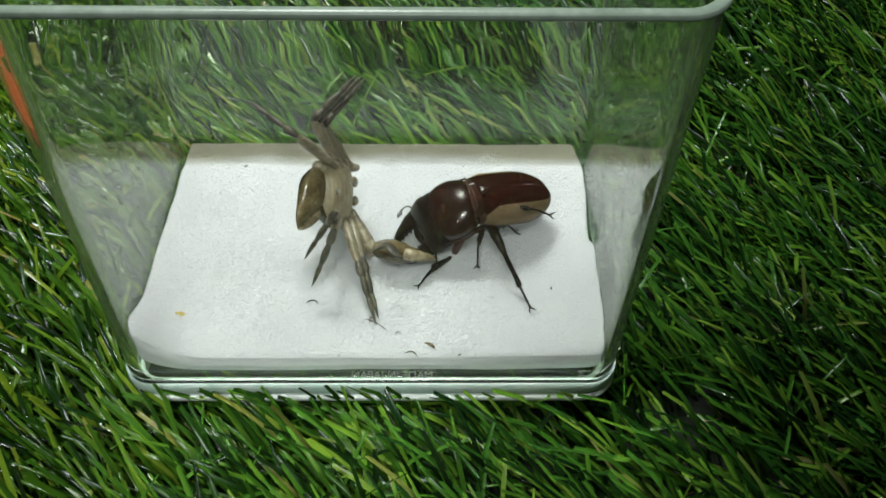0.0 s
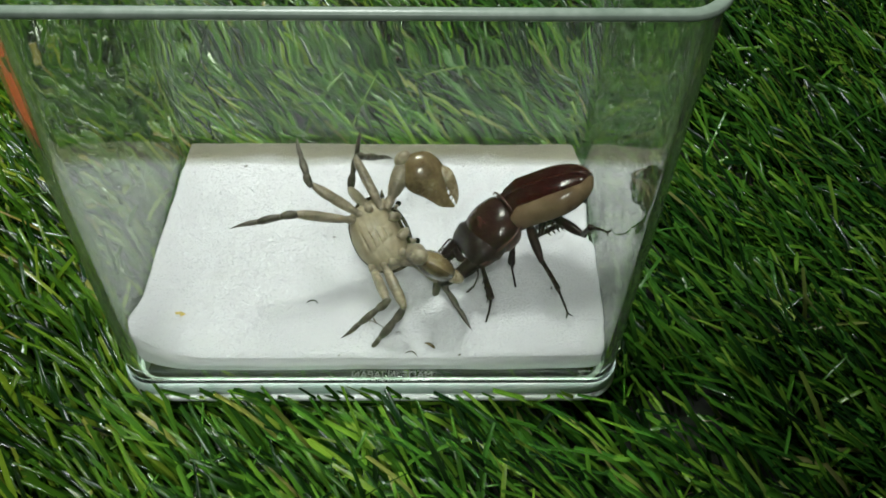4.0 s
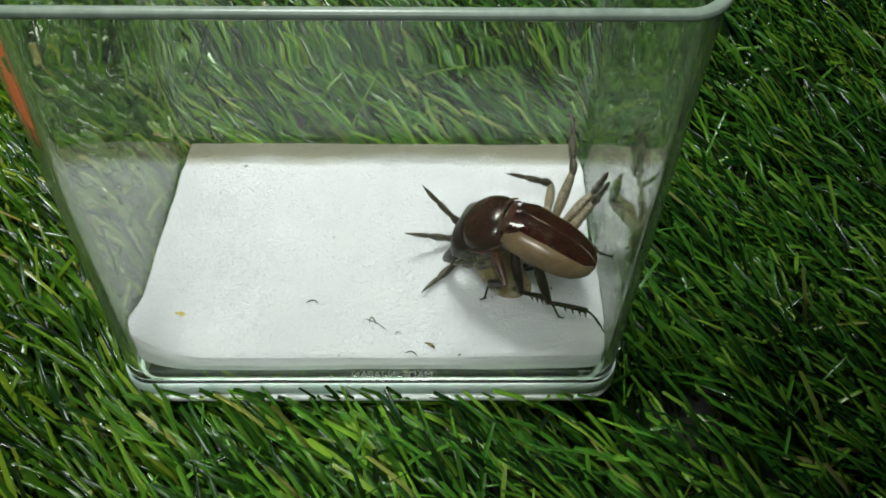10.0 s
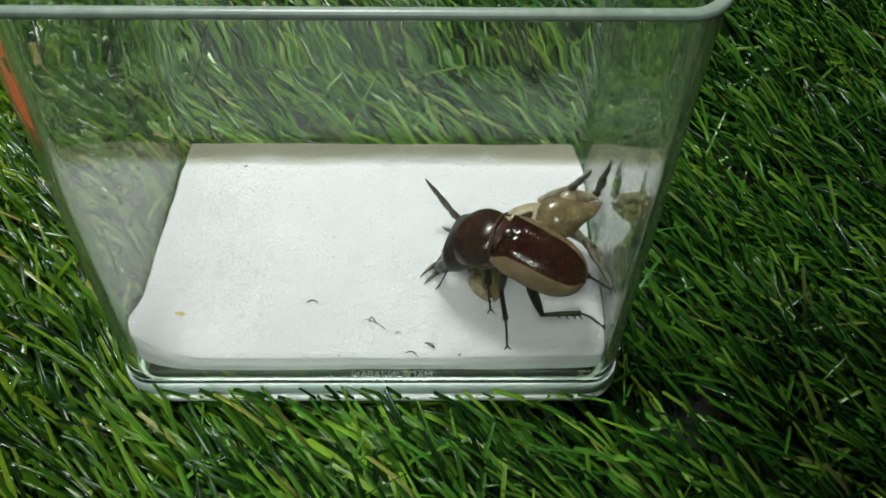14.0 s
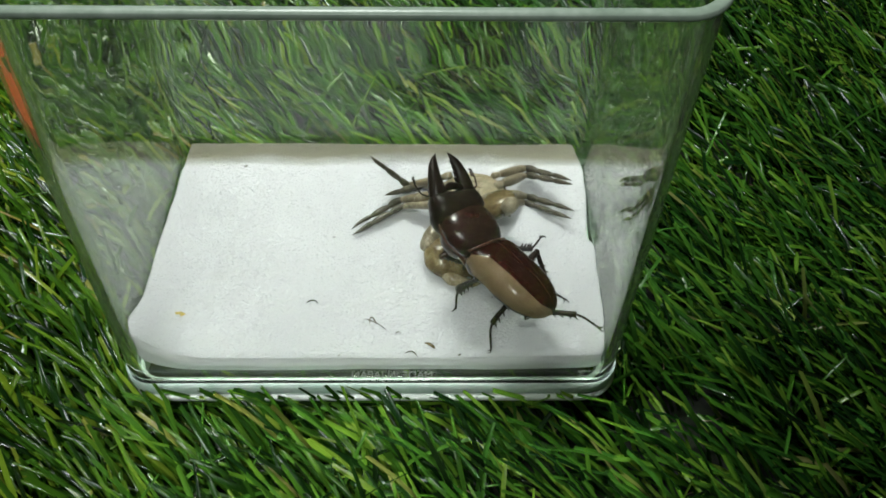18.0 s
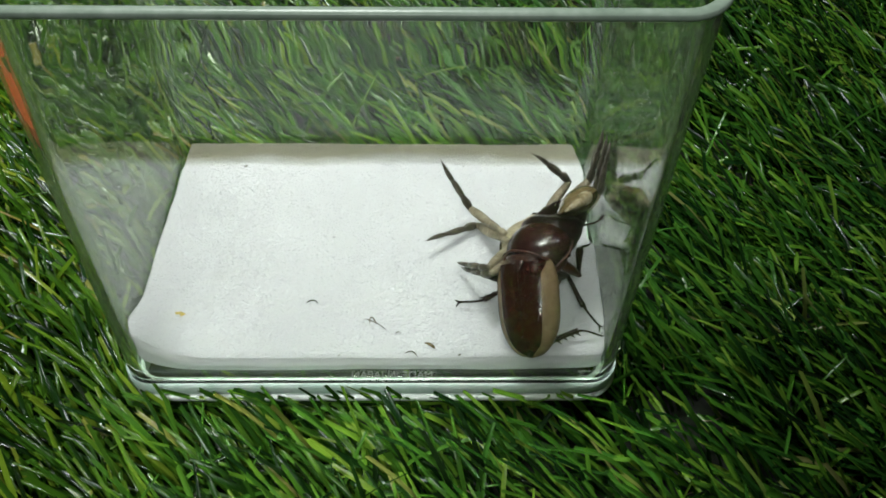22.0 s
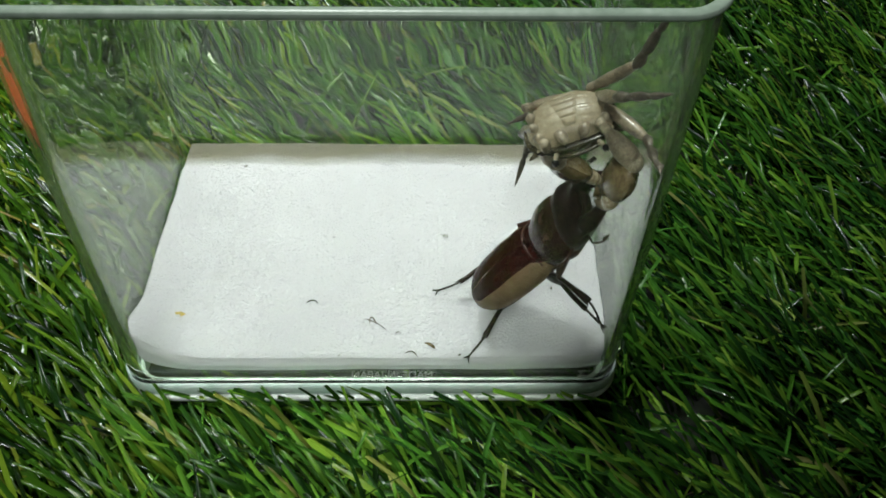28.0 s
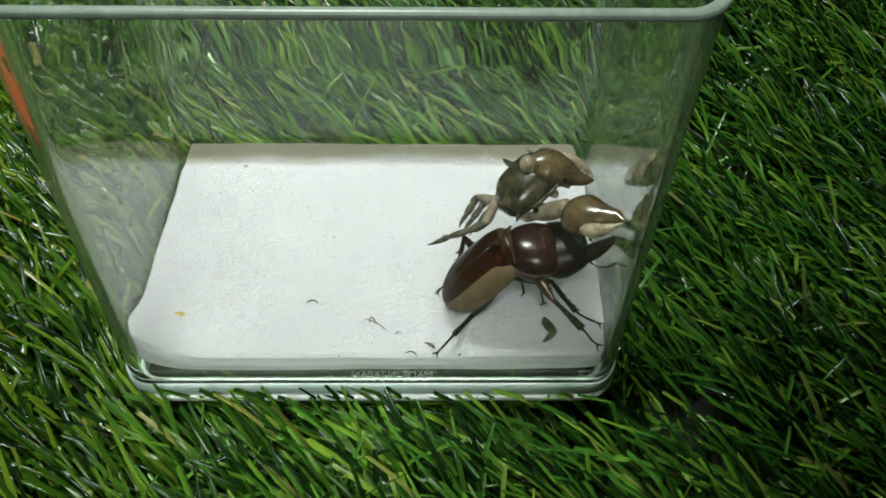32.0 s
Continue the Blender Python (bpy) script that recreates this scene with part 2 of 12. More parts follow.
HALF_W, DEPTH, HEIGHT = 0.0541, 0.071, 0.1092
FOAM_Z = 0.0098


def build_room():
    bm = bmesh.new()
    bmesh.ops.create_grid(bm, x_segments=2, y_segments=2, size=3.0, matrix=Matrix.Translation((0, 0, GROUND)))
    tagged(part("floor", bm, BACKING), "dark backing of the artificial lawn", kind="structure")
    for name, x, y, sx, sy in (("wall_north", 0, 2.05, 4.2, 0.1), ("wall_south", 0, -2.05, 4.2, 0.1),
                               ("wall_west", -2.05, 0, 0.1, 4.0), ("wall_east", 2.05, 0, 0.1, 4.0)):
        bm = bmesh.new()
        bmesh.ops.create_cube(bm, size=1, matrix=Matrix.Translation((x, y, 1.0)) @ Matrix.Diagonal((sx, sy, 2.2, 1)))
        tagged(part(name, bm, PAINT, smooth=False), "unseen room wall, added, in an olive grey chosen for its bounce", kind="structure")
    bm = bmesh.new()
    bmesh.ops.create_cube(bm, size=1, matrix=Matrix.Translation((0, 0, 2.15)) @ Matrix.Diagonal((4.2, 4.2, 0.1, 1)))
    tagged(part("ceiling", bm, PAINT, smooth=False), "unseen ceiling, added, in an olive grey chosen for its bounce", kind="structure")


def build_turf():
    """Artificial lawn: bent flat blades that lean to the back left, and some curled dry thatch."""
    rng = np.random.default_rng(7)

    def blades(name, x0, x1, y0, y1, count, hole, label):
        verts, faces = [], []
        tuft = rng.uniform((x0, y0), (x1, y1), (max(count // 7, 1), 2))
        for i in range(count):
            c = tuft[i % len(tuft)]
            x, y = c[0] + rng.normal(0, 0.0016), c[1] + rng.normal(0, 0.0016)
            if hole and hole[0] < x < hole[1] and hole[2] < y < hole[3]:
                continue
            thin = min(1.0, max(0.0, (x - 0.01) / 0.05)) * min(1.0, max(0.0, (0.03 - y) / 0.04))
            if rng.random() < 0.3 * thin:  # fewer blades here, so dark gaps stand in for the shade on this corner
                continue
            lean = rng.normal(1.12, 0.2)
            way = radians(rng.normal(143, 17))
            if rng.random() < 0.10:
                way = rng.uniform(0, 2 * pi)
            length = rng.uniform(0.017, 0.030)
            w = rng.uniform(0.00028, 0.0006)
            d = np.array((cos(way), sin(way), 0))
            side = np.array((-sin(way), cos(way), rng.normal(0, 0.35)))
            side /= np.linalg.norm(side)
            p = np.array((x, y, GROUND))
            ang = lean * 0.45
            base = len(verts)
            pts = []
            steps = 4
            for s in range(steps + 1):
                t = s / steps
                k = w * (0.8 + 0.4 * t) * (0.75 if s == steps else 1)
                pts.append((p.copy(), k))
                p = p + (d * sin(ang) + np.array((0, 0, cos(ang)))) * length / steps
                ang += lean * 1.05 / steps * rng.uniform(0.6, 1.4)
            if -0.056 < x < 0.056 and -0.001 < y < 0.073:
                continue
            for q, _ in pts:  # blades that meet the box bend up along its wall
                if -0.0575 < q[0] < 0.0575 and -0.0022 < q[1] < 0.0735 and q[2] > -0.0012:
                    if y <= -0.001:
                        q[1] = -0.0022 - rng.uniform(0, 0.0006)
                    elif x >= 0.056:
                        q[0] = 0.0578 + rng.uniform(0, 0.0006)
                    elif x <= -0.056:
                        q[0] = -0.0578
                    else:
                        q[1] = 0.0745
            fold = np.cross(side, d)
            fold *= rng.uniform(0.25, 0.6) * (1 if fold[2] > 0 else -1)
            ragged = rng.uniform(-0.9, 0.9, 3) * 0.0006
            for i_p, (q, k) in enumerate(pts):
                cut = ragged if i_p == steps else (0, 0, 0)
                verts.append(tuple(q + side * k + d * cut[0]))
                verts.append(tuple(q - fold * k + d * cut[1]))
                verts.append(tuple(q - side * k + d * cut[2]))
            for s in range(steps):
                a = base + 3 * s
                faces.append((a, a + 1, a + 4, a + 3))
                faces.append((a + 1, a + 2, a + 5, a + 4))
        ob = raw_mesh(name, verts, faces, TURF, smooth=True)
        return tagged(ob, label, "artificial grass", kind="stuff")

    blades("artificial_grass", -0.24, 0.27, -0.085, 0.27, 44000, None, "dense green artificial lawn with flat glossy leaning blades")
    blades("outer_artificial_grass", -0.7, 0.7, -0.6, 0.9, 20000, (-0.235, 0.265, -0.08, 0.265), "artificial lawn spreading around the clear box")
    bm = bmesh.new()
    for i in range(900):
        x, y = rng.uniform(-0.22, 0.25), rng.uniform(-0.07, 0.24)
        if -0.06 < x < 0.06 and -0.008 < y < 0.078:
            continue
        a = rng.uniform(0, 2 * pi)
        z = rng.uniform(-9, -3)
        p = [(x * 1000, y * 1000, z, 0.16)]
        for s in range(3):
            a += rng.normal(0, 0.9)
            p.append((p[-1][0] + 3 * cos(a), p[-1][1] + 3 * sin(a), z + rng.normal(0, 1.2), 0.14))
        tube(bm, p, sides=3, steps=2)
    tagged(part("curled_thatch", bm, THATCH), "curled dry brown thatch threads between the blades", "thatch", kind="stuff")


# ---------------------------------------------------------------- the clear box and the foam
def build_box():
    box = tagged(new("plastic_box"), "clear colourless rectangular plastic box standing open on the artificial lawn", "plastic box")
    t = tan(radians(1.0))
    cy = DEPTH / 2

    def ring(z, inset, r):
        g = z * t - inset
        gx = g if inset > -0.0005 or z > 0.01 else z * t - inset * 0.25  # the foot juts out along the front and back only
        west = 0.0026 * (1 - z / HEIGHT)  # the left wall stands straighter than the others
        return [(x - west * min(1.0, max(0.0, -x / 0.04)) * (1 - y / DEPTH), y, z) for x, y, z in rounded_rect(HALF_W + gx, DEPTH / 2 + g, r, z, cy=cy)]
    H = HEIGHT
    rings = [ring(0.0034, 0.0045, 0.004), ring(0.0034, 0.0006, 0.0062), ring(0.0037, 0.0, 0.0065), ring(0.0065, 0.0, 0.0065),
             ring(H * 0.35, 0.0, 0.0068), ring(H * 0.7, 0.0, 0.0072), ring(H - 0.0055, 0.0, 0.0075), ring(H - 0.0015, 0.0, 0.0075), ring(H - 0.0015, 0.0014, 0.0062), ring(H - 0.0030, 0.0015, 0.0062)]
    # the wall is thinner along its lip and swells below it
    for k in range(9):
        rings.append(ring(H - 0.0065 - 0.0040 * k / 8, 0.0017 - 0.000072 * (1 - k / 8) ** 2, 0.0060))
    rings += [ring(H * 0.7, 0.0017, 0.0055), ring(H * 0.35, 0.0018, 0.005), ring(0.011, 0.0019, 0.0048), ring(0.0062, 0.002, 0.0045),
              ring(0.0053, 0.0022, 0.004), ring(0.0048, 0.0027, 0.0036), ring(0.0047, 0.0045, 0.003)]
    bm = bmesh.new()
    loft(bm, rings)
    wall = part("box_body", bm, PLASTIC, box, sharp=28)
    wall.visible_shadow = False
    bm = bmesh.new()
    lip = [ring(H - 0.0013, 0.0014, 0.0062), ring(H - 0.0013, -0.0004, 0.0078), ring(H - 0.0009, -0.0007, 0.008), ring(H - 0.0003, -0.0007, 0.008),
           ring(H, -0.0004, 0.008), ring(H, 0.0011, 0.0065), ring(H - 0.0003, 0.0014, 0.0062)]
    loft(bm, lip + lip[:1], caps=False)
    rim = part("rim", bm, RIM, box, "grey-green frosted rim", sharp=60)
    # band and bead tilt to catch light; their pale colours imitate piped light
    base = [ring(0.0033, 0.0030, 0.0050), ring(0.0033, -0.0002, 0.0065), ring(0.0057, -0.0001, 0.0065), ring(0.0058, -0.0002, 0.0066), ring(0.0057, -0.0004, 0.0067), ring(0.0038, -0.0016, 0.0078), ring(0.0032, -0.0013, 0.0075), ring(0.0024, 0.0030, 0.0050)]
    bead = [ring(0.0023, 0.0030, 0.0050), ring(0.0031, -0.0011, 0.0073), ring(0.0033, -0.0017, 0.0079), ring(0.0031, -0.0020, 0.0082), ring(0.0027, -0.0025, 0.0086), ring(0.0022, -0.0026, 0.0087), ring(0.0015, -0.0020, 0.008), ring(-0.0011, 0.0030, 0.0050)]
    for name, loop, material, label in (("base_band", base, BAND, "base band, its pale teal standing in for light piped through clear plastic"), ("foot_ring", bead, BEAD, "foot ring, its white standing in for light caught in the clear edge")):
        bm = bmesh.new()
        loft(bm, loop + loop[:1], caps=False)
        edge = part(name, bm, material, box, label, sharp=60)
    # raised moulded lettering on the underside, read from above as in a mirror
    for words, x, y, size, turn in (("MADE IN JAPAN", 0.0035, 0.0023, 0.0026, 0), ("M", 0.0475, 0.0035, 0.0026, 90)):
        cu = bpy.data.curves.new("lettering", "FONT")
        cu.body, cu.size, cu.extrude, cu.align_x = words, size, 0.00012, "CENTER"
        tmp = new("lettering_source", cu)
        me = bpy.data.meshes.new_from_object(tmp.evaluated_get(bpy.context.evaluated_depsgraph_get()))
        bpy.data.objects.remove(tmp)
        me.materials.append(surface("frosted_lettering", (0.26, 0.28, 0.26), (0.34, 0.36, 0.34), (0.42, 0.44, 0.42), 0.6))
        ob = new("moulded_lettering", me)
        ob.parent = box
        ob.matrix_basis = Matrix.Translation((x, y, 0.0048)) @ Matrix.Rotation(radians(turn), 4, "Z") @ Matrix.Diagonal((-1, 1, 1, 1))
        tagged(ob, "frosted raised lettering in the box floor")
    return box


def foam_outline():
    """Hand-cut sheet: straight front, ragged left side, a notch in the right one."""
    corner = [(-0.0495, 0.0042), (-0.02, 0.0041), (0.005, 0.0043), (0.03, 0.0041), (0.0488, 0.0047), (0.0525, 0.0075), (0.0526, 0.0160),
              (0.0526, 0.0300), (0.0526, 0.0370), (0.0511, 0.0405), (0.0522, 0.0520), (0.0521, 0.0630), (0.0500, 0.0675), (0.0450, 0.0686),
              (0.02, 0.0687), (0.0, 0.0682), (-0.025, 0.0690), (-0.0460, 0.0687), (-0.0506, 0.0675), (-0.0523, 0.0610), (-0.0529, 0.0500),
              (-0.0533, 0.0420), (-0.0537, 0.0330), (-0.0540, 0.0260), (-0.0543, 0.0180), (-0.0546, 0.0100), (-0.0536, 0.0052)]
    pts = smooth_path(corner + corner[:1], 7)[:-1]
    return [(p[0] + 0.00015 * noise.noise(Vector((p[0] * 700, p[1] * 700, 3))), p[1] + 0.0002 * noise.noise(Vector((p[0] * 700, p[1] * 700, 9)))) for p in pts]


def foam_relief(x, y):
    """Gentle waves of the sheet, and its back edge that curls up against the wall."""
    wave = 0.00022 * noise.noise(Vector((x * 45, y * 45, 1))) + 0.00005 * noise.noise(Vector((x * 260, y * 260, 5)))
    side = 2.718 ** -((x + 0.0540) / 0.007) ** 2  # the left edge rides up on the wall, most at the front corner
    wave += side * (0.0085 * 2.718 ** -((y - 0.006) / 0.011) ** 2 + 0.0022 * 2.718 ** -((y - 0.033) / 0.016) ** 2)
    wave += 0.0016 * max(0.0, (x - 0.01) / 0.042) * 2.718 ** -(y / 0.012) ** 2  # the front right corner is lifted a little
    return wave, 0.0046 * min(1.1, max(0.0, (y - 0.0638) / 0.0048)) ** 1.7


def build_foam_skin(line, parent):
    """The closed-cell skin: fine irregular facets that glint one by one."""
    rng = np.random.default_rng(21)
    loop = np.array(line)
    y0, y1, nx, ny = loop[:, 1].min() + 0.0010, loop[:, 1].max() - 0.0010, 400, 420
    verts, faces = [], []
    for j in range(ny + 1):
        y = y0 + (y1 - y0) * j / ny
        xs = []
        for (ax, ay), (bx, by) in zip(line, line[1:] + line[:1]):
            if (ay - y) * (by - y) <= 0 and ay != by:
                xs.append(ax + (bx - ax) * (y - ay) / (by - ay))
        xl, xr = min(xs) + 0.0001, max(xs) - 0.0001
        for i in range(nx + 1):
            rim = i in (0, nx) or j in (0, ny)
            x = xl + (xr - xl) * i / nx + (0 if rim else rng.normal(0, 0.00005))
            py = y + (0 if rim else rng.normal(0, 0.00004))
            wave, up = foam_relief(x, py)
            # the top rolls over: wide along the front, tight where the sides press on the walls
            for near, wide in ((py - y0 + 0.0008, 0.0028), (min(x - xl, xr - x) + 0.0002, 0.0008)):
                if near < wide:
                    up -= 0.93 * wide * (1 - sqrt(max(0.0, 1 - (1 - near / wide) ** 2)))
            verts.append((x, py, FOAM_Z + wave + up + (-0.0003 if rim else rng.normal(0, 0.00005))))
    for j in range(ny):
        for i in range(nx):
            a = j * (nx + 1) + i
            faces.append((a, a + 1, a + nx + 2, a + nx + 1))
    return raw_mesh("foam_skin", verts, faces, FOAM, parent)


def build_foam():
    line = foam_outline()
    cx, cy = 0.0, 0.036
    bottom, top = 0.0048, FOAM_Z - 0.0007
    bm = bmesh.new()
    rings = []

    def ring(shrink, z, lift=True):
        out = []
        for x, y in line:
            d = Vector((x - cx, y - cy))
            k = max(0.0, 1 - shrink / d.length)
            px, py = cx + d.x * k, cy + d.y * k
            wave, up = foam_relief(px, py)
            up *= 1 if lift else 0.75
            out.append((px, py, z + (wave if lift else wave * 0.5) + up))
        return out
    rings.append(ring(0.012, bottom, False))
    rings.append(ring(0.0012, bottom, False))
    for a in (0.15, 0.5, 0.85):
        rings.append(ring(0.0010 * (1 - sin(a * pi)) ** 2 + 0.0002 * (a > 0.7), bottom + (top - bottom) * a * 0.55, False))
    for a in range(0, 91, 18):
        rings.append(ring(0.0028 * (1 - cos(radians(a))) + 0.0002, top - 0.0024 + 0.0024 * sin(radians(a))))
    for s in (0.004, 0.005, 0.008, 0.012, 0.016, 0.02, 0.024, 0.028, 0.031):
        rings.append(ring(s, top))
    loft(bm, rings)
    foam = tagged(part("foam_sheet", bm, FOAM), "hand-cut white packing foam sheet lying in the box", "foam sheet")
    build_foam_skin(line, foam)
    return foam


def build_orange_piece():
    """An added orange thing of unknown kind; it shows only through the box's corner."""
    bm = bmesh.new()
    cx, cy, z = -0.152, 0.030, 0.003
    rings = [[(cx + px, cy + py, z + pz) for px, py, pz in rounded_rect(hx, hy, r, h)] for hx, hy, r, h in (
        (0.0135, 0.030, 0.005, 0.0), (0.0145, 0.031, 0.006, 0.0005), (0.0145, 0.031, 0.006, 0.005), (0.0138, 0.0303, 0.0055, 0.006), (0.010, 0.026, 0.004, 0.006), (0.0095, 0.0255, 0.004, 0.0052))]
    loft(bm, rings)
    return tagged(part("orange_piece", bm, ORANGE, sharp=40), "orange plastic thing of unknown kind, added out of view beside the box", "lid")


def build_phone():
    """Unseen phone that films, placed and sized to shade the lawn before the box."""
    bm = bmesh.new()
    outline = [(px, py) for px, py, _ in rounded_rect(0.080, 0.039, 0.009, 0)]
    loft(bm, [[(px * k, py * k, pz) for px, py in outline] for k, pz in ((0.96, 0.0), (1.0, 0.0012), (1.0, 0.0068), (0.96, 0.008))])
    phone = tagged(part("phone", bm, PHONE, sharp=40), "dark slim unseen phone above the box, placed to shade the lawn", "phone")
    p, y = radians(PITCH), radians(YAW)
    aim = Vector((cos(p) * sin(y), cos(p) * cos(y), -sin(p)))
    phone.matrix_basis = look(Vector(EYE) - aim * 0.016, Vector(EYE) + aim, ROLL) @ Matrix.Translation((0.084, -0.004, 0))
    # stand and plate are added; the plate widens the shade to the left
    stand = tagged(new("added_phone_stand"), "unseen black bent stand with a round foot, added to carry the phone and its shade plate", "stand")
    at = phone.matrix_basis @ Vector((0, 0, 0.0125))
    bm = bmesh.new()
    shade_plate = [(px - 0.019, py - 0.027) for px, py, _ in rounded_rect(0.032, 0.016, 0.006, 0)]
    loft(bm, [[phone.matrix_basis @ Vector((px - 0.084, py + 0.004, pz)) for px, py in shade_plate] for pz in (0.0082, 0.0125)])
    part("shade_plate", bm, PHONE, stand, sharp=40)
    bm = bmesh.new()
    tube(bm, [(at.x / MM, at.y / MM, at.z / MM, 4), (at.x / MM + 4, at.y / MM - 40, at.z / MM + 35, 4), (90, -260, 240, 4), (95, -330, 130, 4), (95, -340, -6, 4)], sides=10, steps=6)
    part("arm", bm, PHONE, stand)
    bm = bmesh.new()
    loft(bm, [[(0.095 + r * cos(2 * pi * k / 32), -0.34 + r * sin(2 * pi * k / 32), z) for k in range(32)] for r, z in ((0.055, GROUND), (0.055, GROUND + 0.006), (0.05, GROUND + 0.009), (0.006, GROUND + 0.010))])
    part("foot_plate", bm, PHONE, stand, sharp=40)
    return phone


build_room()
build_turf()
build_orange_piece()
build_phone()
box = build_box()
foam = build_foam()


# ---------------------------------------------------------------- the beetle
def elytron(sign, parent):
    """One wing case: a domed half shell, mahogany along the seam and tan along its outer edge."""
    rows_n, cols, seam_cols = 36, 26, 11
    bm = bmesh.new()
    rings = []
    for i in range(rows_n + 1):
        v = i / rows_n
        y = 0.6 - 19.6 * v
        grow = min(1.0, 0.86 + 0.9 * v) if v < 0.16 else 1.0
        tail = max(0.0, 1 - max(0.0, (v - 0.42) / 0.58) ** 2.4) ** 0.5
        w, h = 6.9 * grow * tail + 0.02, (4.4 * min(1.0, 0.72 + 1.8 * v) * max(0.0, 1 - max(0.0, (v - 0.35) / 0.65) ** 2.6) ** 0.5) + 0.02
        ring = []
        line = 43 + 22 * max(0.0, 0.14 - v) / 0.14 - 4 * sin(v * 3.0) - 34 * max(0.0, (v - 0.86) / 0.14) ** 2
        for j in range(cols + 1):
            a = radians(0.3 + (line - 0.3) * j / seam_cols if j <= seam_cols else line + (110 - line) * (j - seam_cols) / (cols - seam_cols))
            x = w * sin(a) ** 0.9 if a < pi / 2 else w * sin(a)
            z = h * (cos(a) if a < pi / 2 else 1.1 * cos(a))
            seam = 0.07 * max(0.0, 1 - j / 1.5)
            ring.append(Vector((sign * (x + 0.012), y, z + 0.3 - seam)) * MM)
        rings.append(ring)

    def paint(i, j):
        return 1 if j >= seam_cols else 0
    loft(bm, rings, caps=False, closed=False, mats=paint)
    bmesh.ops.solidify(bm, geom=bm.faces[:], thickness=0.00025)
    return part("wing_case", bm, [ELYTRA_RED, ELYTRA_TAN], parent, "glossy mahogany wing case with a broad tan border", sharp=50)


def build_beetle():
    beetle = tagged(new("stag_beetle"), "dark mahogany stag beetle with tan-bordered wing cases, fighting on white foam", "beetle")
    parts = {}
    elytron(-1, beetle)
    elytron(1, beetle)
    bm = bmesh.new()
    blob(bm, (0, -9.0, -1.0), (5.9, 9.2, 3.6), warp=lambda u: Vector((u.x, u.y, u.z * (1.0 if u.z < 0 else 0.5))))
    for k in range(5):
        y = -15.5 + k * 2.6
        w = 5.4 * sqrt(max(0.05, 1 - ((y + 9) / 9.6) ** 2))
        tube(bm, [(-w, y, -1.6, 0.25), (-w * 0.6, y, -3.6, 0.35), (0, y, -4.35, 0.4), (w * 0.6, y, -3.6, 0.35), (w, y, -1.6, 0.25)], sides=6, steps=3)
    part("abdomen", bm, BLACK, beetle, "black segmented underside")
    bm = bmesh.new()
    blob(bm, (0, -1.2, -1.4), (5.6, 3.6, 3.4))
    part("mid_thorax", bm, RUST, beetle, "rust-brown chest plate")
    bm = bmesh.new()
    tube(bm, [(0, 0.7, 4.0, 1.4), (0, -0.4, 4.55, 1.1), (0, -1.6, 4.75, 0.25)], sides=10, flat=0.25)
    part("scutellum", bm, CHITIN, beetle)
    bm = bmesh.new()
    tube(bm, [(0, -1.2, 0.2, 4.0), (0, 0.8, 0.2, 4.2), (0, 2.2, 0.2, 4.6)], sides=20, flat=0.72)
    part("waist", bm, RUST, beetle)

    # shield behind the head: broad, domed, with a narrow raised rim
    bm = bmesh.new()

    def shield(u):
        y, s = u.y, max(1e-6, sqrt(u.x ** 2 + u.z ** 2))
        k = s ** 0.52 / s
        wide = 1.0 - 0.13 * max(0.0, y) ** 2 - 0.06 * max(0.0, -y)
        return Vector((u.x * k * wide, y, u.z * k * (1.0 if u.z > 0 else 0.8) * (1 - 0.12 * y)))
    blob(bm, (0, 5.4, 0.1), (7.05, 5.6, 3.85), seg=40, rows=26, warp=shield)
    pron = part("pronotum", bm, CHITIN, beetle, "polished dark mahogany thorax shield")
    parts["pronotum"] = pron
    bm = bmesh.new()
    for sx in (-1, 1):
        tube(bm, [(sx * 5.9, 9.4, -0.4, 0.2), (sx * 6.9, 7.2, -0.7, 0.25), (sx * 7.1, 4.2, -0.7, 0.25), (sx * 6.4, 1.0, -0.2, 0.2)], sides=8, steps=5)
    tube(bm, [(-5.6, 0.8, 1.6, 0.22), (-3, 0.35, 3.6, 0.25), (0, 0.25, 4.25, 0.25), (3, 0.35, 3.6, 0.25), (5.6, 0.8, 1.6, 0.22)], sides=8, steps=5)
    part("shield_rim", bm, RUST, pron)
    bm = bmesh.new()
    blob(bm, (0, 5.0, -2.2), (5.8, 4.8, 3.9), seg=24, rows=14)
    part("prosternum", bm, RUST, pron, "rust-brown underside of the thorax")

    # head: flat and wide, with cheek corners in front of the eyes
    bm = bmesh.new()

    def skull(u):
        s = max(1e-6, sqrt(u.x ** 2 + u.z ** 2))
        k = s ** 0.58 / s
        x, z = u.x * k, u.z * k
        dish = -0.28 * max(0.0, u.y) * max(0.0, 1 - 1.6 * x * x)
        return Vector((math.copysign(abs(x) ** 0.85, x) * (1 + 0.03 * u.y), u.y + dish, z * (1 - 0.22 * max(0, u.y)) + (0.16 * abs(x) if u.y > 0 else 0) - 0.1))
    blob(bm, (0, 1.5, -0.3), (6.9, 5.2, 4.1), seg=36, rows=20, warp=skull)
    for sx in (-1, 1):
        tube(bm, [(sx * 5.0, 2.2, 0.4, 1.1), (sx * 5.9, 3.8, 0.3, 0.8), (sx * 5.3, 5.8, 0.4, 0.5)], sides=8, steps=4, flat=0.7)
    tube(bm, [(-3.2, 5.6, 0.7, 0.5), (0, 6.4, 0.3, 0.9), (3.2, 5.6, 0.7, 0.5)], sides=8, steps=4, flat=0.6)
    head = part("head", bm, BLACK, beetle, "broad black head")
    parts["head"] = head
